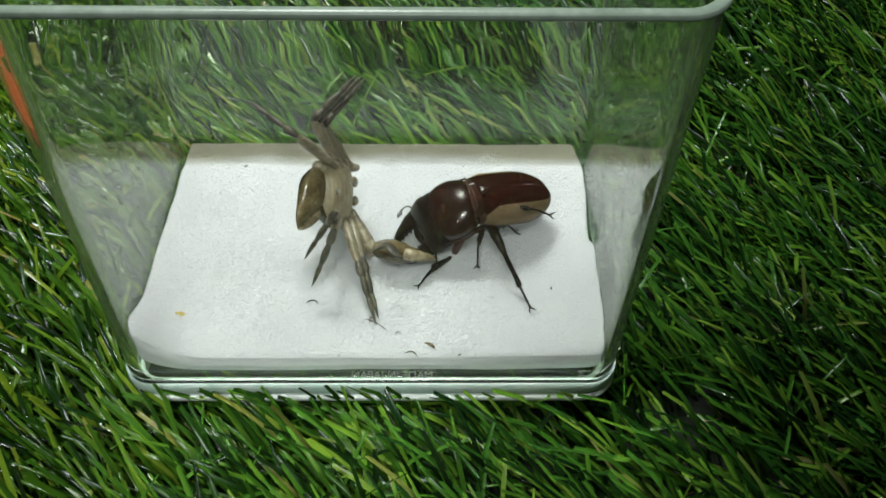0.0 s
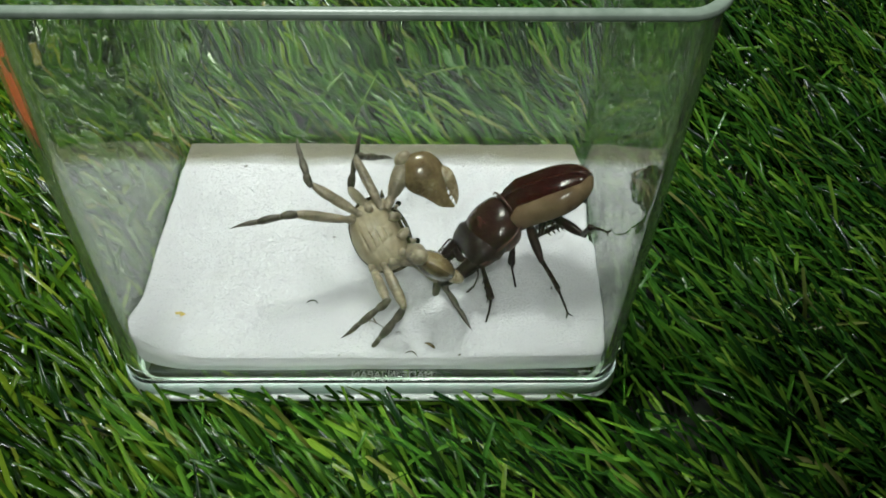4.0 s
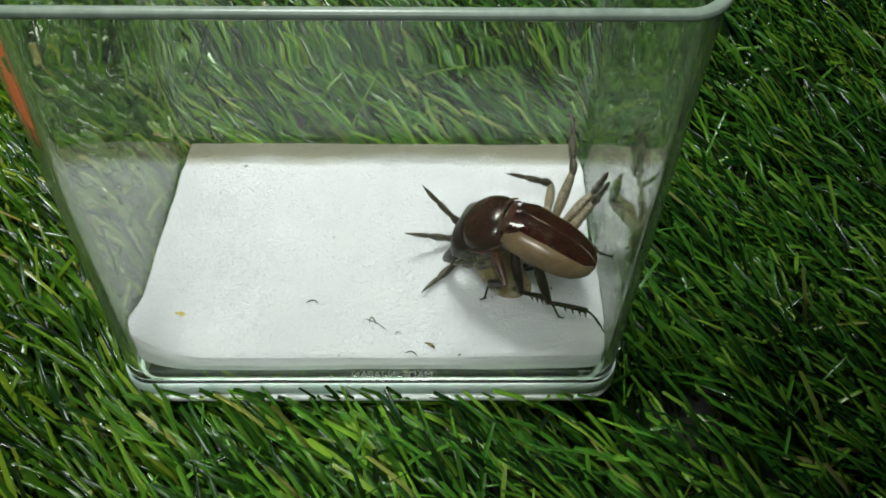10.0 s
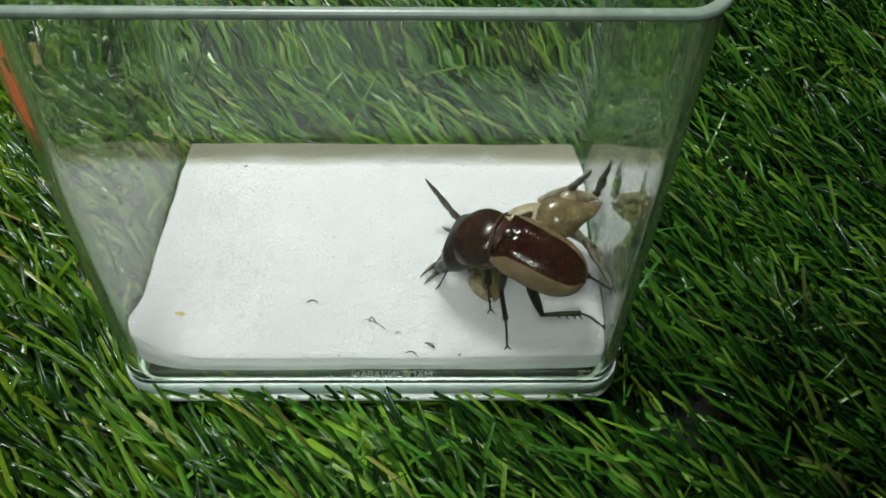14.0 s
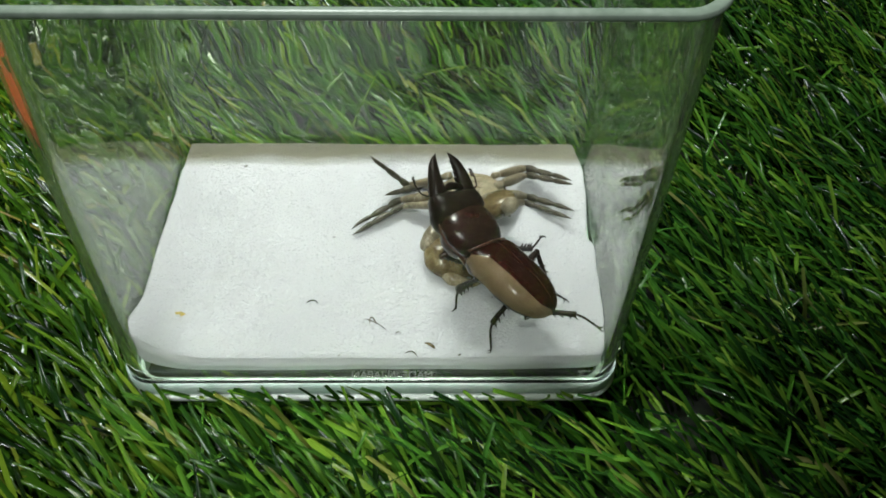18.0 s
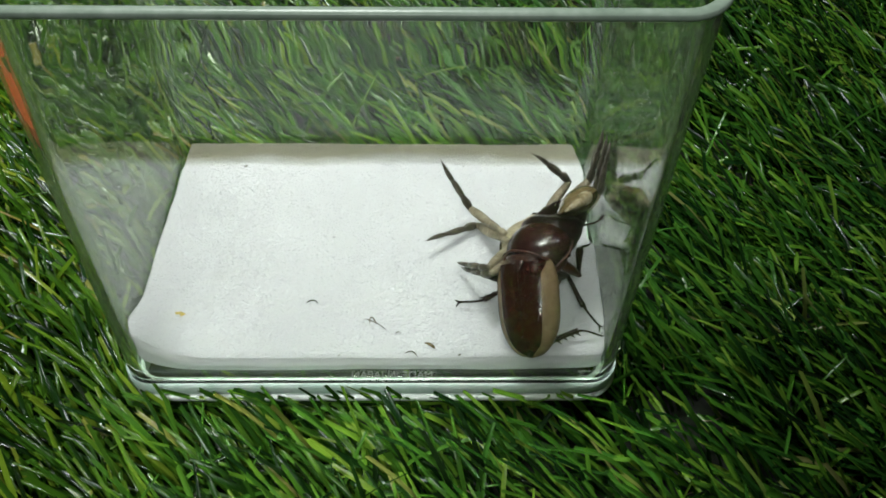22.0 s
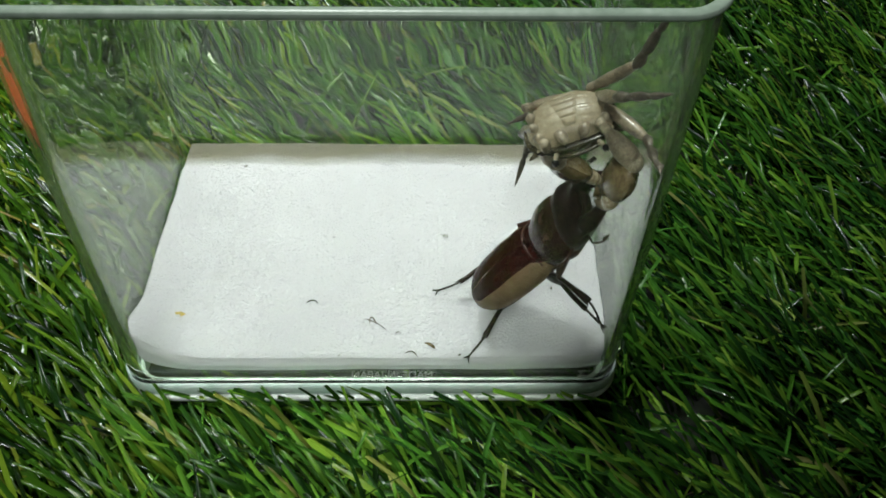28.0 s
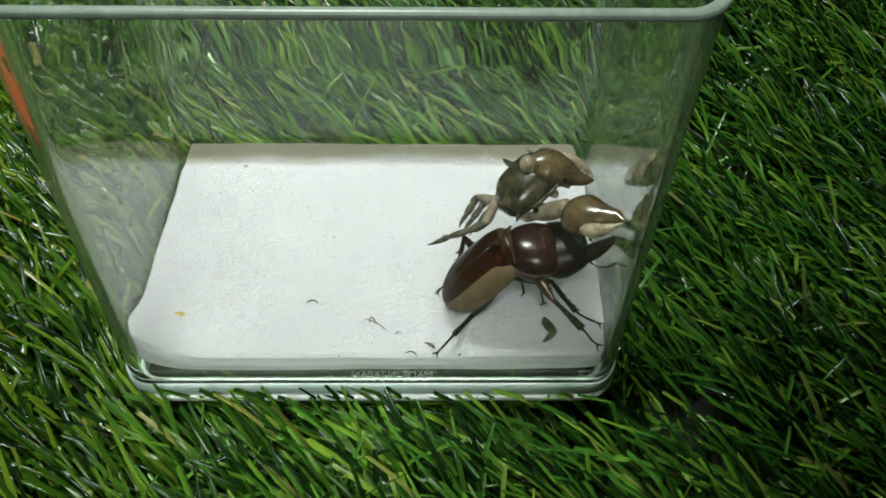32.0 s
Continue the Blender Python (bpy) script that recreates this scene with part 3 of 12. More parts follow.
    for sx in (-1, 1):
        bm = bmesh.new()
        arc = [(sx * 3.9, 3.8, -0.3, 2.2), (sx * 4.1, 6.2, -0.1, 2.0), (sx * 3.9, 8.4, 0.1, 1.6), (sx * 3.3, 10.8, 0.2, 1.15), (sx * 2.7, 12.2, 0.25, 0.7), (sx * 1.8, 13.4, 0.3, 0.12)]
        tube(bm, arc, sides=12, steps=6, flat=0.8)
        for a, b in (((sx * 3.4, 7.6, 0.0), (sx * 1.7, 8.0, -0.1)), ((sx * 3.4, 8.8, 0.1), (sx * 1.9, 9.2, 0.0)), ((sx * 3.2, 10.0, 0.15), (sx * 1.8, 10.4, 0.1)), ((sx * 2.9, 11.2, 0.15), (sx * 1.8, 11.5, 0.1)), ((sx * 3.3, 6.3, 0), (sx * 1.6, 6.6, 0))):
            m = [(p + q) / 2 for p, q in zip(a, b)]
            tube(bm, [(*a, 0.75), (*m, 0.45), (*b, 0.08)], sides=8, steps=2)
        part("mandible", bm, BLACK, head, "curved black toothed jaw")
        bm = bmesh.new()
        blob(bm, (sx * 5.9, 3.0, -0.4), (0.8, 0.85, 0.75), seg=14, rows=8)
        part("eye", bm, EYE_BLACK, head)
        bm = bmesh.new()
        tube(bm, [(sx * 4.6, 4.6, -0.5, 0.22), (sx * 7.6, 5.6, -0.4, 0.17), (sx * 8.3, 6.2, -0.5, 0.17), (sx * 8.9, 8.2, -0.9, 0.18)], sides=6, steps=3)
        for k in range(3):
            tube(bm, [(sx * 8.9, 8.0 + 0.6 * k, -0.9, 0.2), (sx * 8.1, 8.5 + 0.6 * k, -1.1, 0.26)], sides=6, steps=2, flat=0.6)
        part("antenna", bm, LEG_DARK, head)

    # legs: thigh, then shin with the jointed foot under it
    for side, sx in (("L", -1), ("R", 1)):
        for seg in "FMR":
            bm = bmesh.new()
            tube(bm, [(0, -0.4, 0, 0.7), (0, 1.8, 0.1, 1.0), (0, 5.0, 0.15, 1.0), (0, 7.8, 0.05, 0.62), (0, 8.7, 0, 0.5)], sides=10, steps=3, flat=1.0, rough=0.05)
            parts["femur_" + side + seg] = part("thigh", bm, RUST if seg == "F" else LEG_DARK, beetle)
            bm = bmesh.new()
            broad = 0.85 if seg == "F" else 0.62
            tube(bm, [(0, -0.3, 0, 0.45), (0, 2.5, -0.75, 0.5), (0, 5.4, -1.5, broad * 0.85), (0, 7.4, -1.85, broad)], sides=10, steps=3, rough=0.08)
            for y, z in ((3.0, -0.8), (4.5, -1.1), (6.0, -1.4), (7.2, -1.6)):
                tube(bm, [(0, y, z + 0.3, 0.26), (0, y + 0.8, z + 1.0, 0.05)], sides=5, steps=2)
            shin = part("shin", bm, LEG_DARK, beetle)
            parts["tibia_" + side + seg] = shin
            bm = bmesh.new()
            joints = [(7.3, -1.85), (8.3, -1.75), (9.2, -1.5), (10.1, -1.1), (11.0, -0.6)]
            for (y0, z0), (y1, z1) in zip(joints, joints[1:]):
                tube(bm, [(0, y0, z0, 0.16), (0, (y0 + y1) / 2, (z0 + z1) / 2, 0.24), (0, y1, z1, 0.3)], sides=6, steps=2)
            tube(bm, [(0, 11.0, -0.6, 0.18), (0, 12.3, 0.05, 0.24)], sides=6, steps=2)
            for dx in (-1, 1):
                tube(bm, [(0, 12.2, 0, 0.2), (dx * 0.6, 12.9, 0.1, 0.14), (dx * 0.65, 13.3, -0.4, 0.04)], sides=5, steps=3)
            part("foot", bm, BLACK, shin, "thin black jointed foot with hooked claws")
    for ob in beetle.children_recursive:
        leg = ob.name.split(".")[0] in ("thigh", "shin", "foot")
        rear = ob.name.split(".")[0] in ("wing_case", "abdomen", "mid_thorax", "scutellum", "waist")
        ob.data.transform(Matrix.Diagonal((1.13, 1.13, 1.13, 1) if leg else (1.05, 1.067, 1.03, 1) if rear else (1.1, 1.12, 1.14, 1)))
    return beetle, parts


# ---------------------------------------------------------------- the crab
def crab_warp(u):
    """Rounded trapezoid seen from above, widest in front of the middle."""
    wide = 1.0 + 0.10 * u.y - 0.14 * max(0.0, -u.y)
    return Vector((math.copysign(abs(u.x) ** 0.72, u.x) * wide, math.copysign(abs(u.y) ** 0.78, u.y), u.z))


def build_crab():
    crab = tagged(new("crab"), "olive-brown crab with cream belly and amber claws, gripped by the beetle", "crab")
    parts = {}
    bm = bmesh.new()

    def dome(u):
        w = crab_warp(u)
        lump = 0.05 * noise.noise(Vector((w.x * 2.3, w.y * 2.3, 0.5))) + 0.03 * noise.noise(Vector((w.x * 6, w.y * 6, 4)))
        return Vector((w.x, w.y, (w.z if w.z > 0 else 0.22 * w.z) + (lump if w.z > 0.1 else 0)))
    blob(bm, (0, 0, -0.2), (9.7, 6.1, 4.3), seg=44, rows=24, warp=dome)
    for sx in (-1, 1):
        for k in range(3):
            tube(bm, [(sx * (8.2 - 0.2 * k), 4.6 - 1.9 * k, 0.3, 0.7), (sx * (9.9 - 0.1 * k), 5.4 - 1.9 * k, 0.5, 0.1)], sides=7, steps=2)
    tube(bm, [(-5, 6.1, 0.9, 0.35), (0, 6.8, 1.1, 0.45), (5, 6.1, 0.9, 0.35)], sides=8, steps=4)
    part("carapace", bm, SHELL, crab, "dark olive-brown mottled upper shell")
    bm = bmesh.new()
    blob(bm, (0, -0.3, -0.4), (8.9, 5.6, 3.5), seg=36, rows=18, warp=lambda u: Vector((*crab_warp(u)[:2], u.z if u.z < 0 else 0.1 * u.z)))
    under = part("underbody", bm, BELLY, crab, "cream underside")
    skin = BVHTree.FromPolygons([v.co for v in under.data.vertices], [tuple(p.vertices) for p in under.data.polygons])

    def plate(name, corners, proud, label=""):
        """A thin shell plate laid over the belly between four corners (x, y), millimetres."""
        bm = bmesh.new()
        n = 9
        grid = []
        for i in range(n):
            row = []
            for j in range(n):
                u, v = i / (n - 1), j / (n - 1)
                x = (corners[0][0] * (1 - u) + corners[1][0] * u) * (1 - v) + (corners[3][0] * (1 - u) + corners[2][0] * u) * v
                y = (corners[0][1] * (1 - u) + corners[1][1] * u) * (1 - v) + (corners[3][1] * (1 - u) + corners[2][1] * u) * v
                hit = skin.ray_cast(Vector((x, y, -20)) * MM, Vector((0, 0, 1)))[0]
                z = hit.z / MM if hit else -0.6
                edge = min(1.0, 5 * min(u, 1 - u, v, 1 - v))
                row.append(bm.verts.new(Vector((x, y, z + 0.05 - (proud + 0.05) * edge ** 0.5)) * MM))
            grid.append(row)
        for i in range(n - 1):
            for j in range(n - 1):
                bm.faces.new((grid[i][j], grid[i + 1][j], grid[i + 1][j + 1], grid[i][j + 1]))
        part(name, bm, BELLY, crab, label)
    for sx in (-1, 1):
        for k in range(4):
            y = 4.4 - 2.25 * k
            plate("breast_plate", [(sx * 1.2, y), (sx * 7.9, y + 0.5), (sx * 7.7, y - 1.5), (sx * 1.2, y - 2.0)], 0.09)
    for k in range(5):
        w0, w1, y = 1.3 + 0.55 * k, 1.7 + 0.55 * k, 3.2 - 1.65 * k
        plate("tail_flap", [(-w0, y), (w0, y), (w1, y - 1.58), (-w1, y - 1.58)], 0.3, "cream segment of the folded tail flap")
    for sx in (-1, 1):
        bm = bmesh.new()
        tube(bm, [(sx * 2.9, 3.8, -3.2, 0.9), (sx * 2.2, 5.2, -3.0, 1.25), (sx * 1.6, 6.3, -2.2, 0.7)], sides=10, steps=3, flat=0.6)
        part("mouthpart", bm, LEG_PALE, crab)
        bm = bmesh.new()
        tube(bm, [(sx * 4.2, 5.8, 0.3, 0.55), (sx * 4.9, 6.9, 0.9, 0.5)], sides=8, steps=3)
        stalk = part("eye_stalk", bm, LEG_PALE, crab)
        bm = bmesh.new()
        blob(bm, (sx * 5.1, 7.3, 1.15), (0.75, 0.75, 0.75), seg=12, rows=8)
        part("eye", bm, EYE_BLACK, stalk)
    for side, sx in (("L", -1), ("R", 1)):
        for k in range(1, 5):
            s = 1.0 if k in (2, 3) else 0.9
            bm = bmesh.new()
            tube(bm, [(0, -1.3, -0.1, 1.0), (0, -0.2, 0, 1.1), (0, 0.6, 0, 0.85), (0, 1.6, 0.05, 1.15), (0, 4.2, 0.12, 1.45 * s), (0, 6.8, 0.15, 1.4 * s), (0, 8.8, 0.08, 1.1), (0, 10.0, 0, 0.7)],
                 sides=12, steps=3, flat=1.0, normal=(1, 0, 0.001), rough=0.05)
            parts[f"merus_{side}{k}"] = part("upper_leg", bm, LEG_PALE, crab, "pale mottled upper leg")
            bm = bmesh.new()
            tube(bm, [(0, -0.5, 0, 0.7), (0, 0.6, 0.25, 1.0), (0, 1.9, 0.45, 1.15), (0, 3.1, 0.3, 0.85), (0, 3.6, 0.2, 0.62)], sides=12, steps=3, normal=(1, 0, 0.001), rough=0.06)
            tube(bm, [(0, 3.2, 0.2, 0.6), (0, 4.1, 0.3, 0.95), (0, 5.9, 0.35, 1.2 * s), (0, 7.7, 0.2, 0.95), (0, 8.9, 0.08, 0.55)], sides=12, steps=3, normal=(1, 0, 0.001), flat=0.8, rough=0.06)
            low = part("lower_leg", bm, LEG_GREY, crab, "dark grey-brown lower leg")
            parts[f"shin_{side}{k}"] = low
            bm = bmesh.new()
            tube(bm, [(0, 8.6, 0.05, 0.42), (0, 9.6, 0.2, 0.7), (0, 11.2, 0.28, 0.62), (0, 13.2, 0.12, 0.36), (0, 15.0, -0.2, 0.05)], sides=10, steps=3, normal=(1, 0, 0.001), rough=0.06)
            part("leg_tip", bm, LEG_GREY, low)
        bm = bmesh.new()
        tube(bm, [(0, -1.2, 0, 1.1), (0, 0.6, 0, 1.3), (0, 1.4, 0, 1.15), (0, 3.2, 0.1, 2.0), (0, 6.0, 0.15, 2.6), (0, 7.8, 0.1, 2.3), (0, 9.0, 0, 1.5)], sides=14, steps=4, flat=0.85, rough=0.04)
        parts["arm_" + side] = part("claw_arm", bm, LEG_PALE, crab, "pale claw arm")
        # palm: swollen, with the fixed finger running out of its lower edge
        bm = bmesh.new()
        tube(bm, [(sx * -0.1, 0.5, 0, 1.5), (sx * 0.1, 1.9, 0, 3.0), (sx * 0.4, 4.2, 0, 4.2), (sx * 0.4, 7.0, 0, 4.2), (sx * 0.0, 9.6, 0, 3.3), (sx * -0.6, 12.0, -0.1, 2.1), (sx * -0.8, 14.2, -0.2, 1.3), (sx * -0.3, 16.8, -0.2, 0.15)],
             sides=20, steps=5, flat=0.58, rough=0.02)
        for q in range(4):
            tube(bm, [(sx * 0.4, 11.8 + 1.1 * q, -0.1, 0.55), (sx * 1.1 - sx * 0.2 * q, 12.0 + 1.1 * q, -0.1, 0.12)], sides=6, steps=2)
        bmesh.ops.recalc_face_normals(bm, faces=bm.faces)
        for f in bm.faces:  # the outer side carries the dark shell colour
            c = f.calc_center_median() / MM
            if f.normal.z > 0.15 + 0.35 * noise.noise(c * 0.7):
                f.material_index = 1
        palm = part("claw", bm, [CLAW, CLAW_DARK], crab, "swollen glossy amber claw with a dark outer side")
        parts["palm_" + side] = palm
        bm = bmesh.new()
        tube(bm, [(sx * 2.9, 8.2, 0, 1.5), (sx * 3.2, 10.4, 0, 1.6), (sx * 2.6, 13.0, 0, 1.2), (sx * 1.5, 15.2, 0, 0.7), (sx * 0.3, 16.7, 0, 0.12)], sides=14, steps=5, flat=0.85)
        for q in range(3):
            tube(bm, [(sx * (2.2 - 0.4 * q), 11.6 + 1.2 * q, 0, 0.5), (sx * (1.5 - 0.4 * q), 11.9 + 1.2 * q, 0, 0.12)], sides=6, steps=2)
        part("claw_finger", bm, CLAW_TIP, palm, "pale movable claw finger")
        bm = bmesh.new()
        blob(bm, (0, 0.1, 0), (2.0, 1.8, 1.75), seg=18, rows=10)
        part("claw_wrist", bm, LEG_PALE, palm)
    for ob in crab.children_recursive:
        name = ob.name.split(".")[0]
        k = ((0.88, 1.204, 0.88) if name == "upper_leg" else (0.88, 1.0, 0.88) if name in ("lower_leg", "leg_tip") else (0.88, 1.18, 0.88) if name == "claw_arm"
             else (1.15, 0.97, 1.15) if name.startswith("claw") else (0.95, 1.02, 1.0))
        ob.data.transform(Matrix.Diagonal((*k, 1)))
    return crab, parts


beetle, beetle_parts = build_beetle()
crab, crab_parts = build_crab()


# ---------------------------------------------------------------- crumbs on the foam
def thread(name, label, points, radius, material, category="crumb"):
    bm = bmesh.new()
    tube(bm, [(x, y, FOAM_Z * 1000 + z, r * radius) for x, y, z, r in points], sides=6, steps=5)
    return tagged(part(name, bm, material), label, category)


def arc(cx, cy, size, a0, a1, n=6):
    return [(cx + size * cos(radians(a0 + (a1 - a0) * k / n)), cy + 0.8 * size * sin(radians(a0 + (a1 - a0) * k / n)), 0.15, 0.5 + sin(pi * k / n) * 0.5) for k in range(n + 1)]


def crumb(x, y, size, turn, name="crumb", label="tiny dark crumb lying on the foam", material=SPECK):
    bm = bmesh.new()
    blob(bm, (0, 0, 0), (size, size * 0.55, size * 0.4), seg=8, rows=6,
         warp=lambda u: u * (1 + 0.35 * noise.noise(u * 2.0 + Vector((x, y, 0)))))
    ob = tagged(part(name, bm, material), label, "crumb", "crumbs on the foam")
    ob.matrix_basis = pose(x * MM, y * MM, FOAM_Z + sum(foam_relief(x * MM, y * MM)) + size * 0.25 * MM, 0, 0, turn)
    return ob


thread("curved_hair", "short curved black hair lying on the foam", arc(-15.3, 19.2, 1.35, 160, 10), 0.16, BLACK, "hair")
thread("bent_hair", "short bent brown bristle lying on the foam", [(6.6, 5.9, 0.1, 0.5), (7.6, 6.4, 0.2, 1), (8.5, 6.1, 0.15, 1), (9.3, 5.1, 0.1, 0.5)], 0.15, SPECK, "hair")
thread("long_fibre", "thin brown fibre lying on the foam", [(-2.9, 15.2, 0.1, 0.5), (-1.4, 14.6, 0.2, 1), (0.6, 13.6, 0.2, 1), (2.2, 12.0, 0.1, 0.6)], 0.10, SPECK, "fibre")
thread("knotted_fibre", "small tangled brown fibre lying on the foam", [(-1.8, 13.6, 0.1, 0.5), (-1.6, 15.4, 0.3, 1), (-0.8, 15.0, 0.3, 1.3), (-0.4, 14.2, 0.2, 0.8)], 0.13, SPECK, "fibre")
thread("curled_bristle", "tiny curled bristle lying on the foam", arc(4.9, 11.2, 0.55, 200, -10, 4), 0.11, SPECK, "hair")
bm = bmesh.new()
tube(bm, [(10.9, 8.6, FOAM_Z * 1000 + 0.1, 0.1), (11.9, 8.3, FOAM_Z * 1000 + 0.25, 0.38), (12.8, 7.6, FOAM_Z * 1000 + 0.2, 0.36), (13.2, 7.1, FOAM_Z * 1000 + 0.1, 0.1)], sides=8, steps=4, flat=0.4)
tagged(part("shell_chip", bm, CLAW), "small amber shell chip lying on the foam", "chip")
bm = bmesh.new()
for x, y, r in ((-45.9, 15.9, 0.4), (-45.2, 16.1, 0.55), (-44.5, 16.0, 0.4), (-44.9, 15.5, 0.3)):
    blob(bm, (x, y, FOAM_Z * 1000 + 0.05 + sum(foam_relief(x * MM, y * MM)) / MM), (r * 1.3, r, 0.14), seg=10, rows=6)
tagged(part("yellow_stain", bm, YOLK), "small yellow smear dried on the foam", "stain")
for x, y, size, turn in ((18.7, 5.4, 0.42, 30), (-8.3, 5.4, 0.3, 60), (-11.4, 39.4, 0.34, 10), (-35.7, 63.0, 0.5, 20), (-40.1, 62.6, 0.3, 45), (-35.5, 34.2, 0.26, 0),
                         (-21.6, 51.7, 0.28, 80), (26.6, 21.2, 0.28, 15), (40.7, 23.7, 0.4, 80), (-18.2, 55.2, 0.22, 15), (1.2, 12.9, 0.2, 70), (6.2, 27.5, 0.22, 0),
                         (-28.0, 12.6, 0.2, 30), (4.6, 9.0, 0.18, 10), (-22.0, 47.0, 0.2, 5), (33.0, 12.4, 0.24, 50)):
    crumb(x, y, size, turn)


def build_claw_tip():
    """A snapped-off leg tip of the crab: two short bent pieces."""
    bm = bmesh.new()
    tube(bm, [(-0.6, 3.2, 0, 0.25), (-0.3, 1.8, 0.1, 1.0), (0.6, 0.2, 0.1, 1.15), (1.0, -1.2, 0, 0.85), (-0.4, -2.8, 0, 0.55), (-1.4, -3.6, 0, 0.12)], sides=10, steps=4, flat=0.6, rough=0.1)
    return tagged(part("broken_leg_tip", bm, LEG_GREY), "snapped-off grey-brown crab leg tip, falling onto the foam", "crab leg")


leg_tip = build_claw_tip()


def build_drop():
    """A small drop of fluid shed by the crab."""
    bm = bmesh.new()
    blob(bm, (0, 0, 0), (0.75, 0.6, 0.35), seg=16, rows=10, warp=lambda u: u * (1 + 0.15 * noise.noise(u * 1.5)))
    blob(bm, (-1.1, 0.5, -0.1), (0.3, 0.25, 0.18), seg=10, rows=8)
    return tagged(part("fluid_drop", bm, DROP), "tiny clear drop of fluid shed by the crab onto the foam", "droplet")


drop = build_drop()


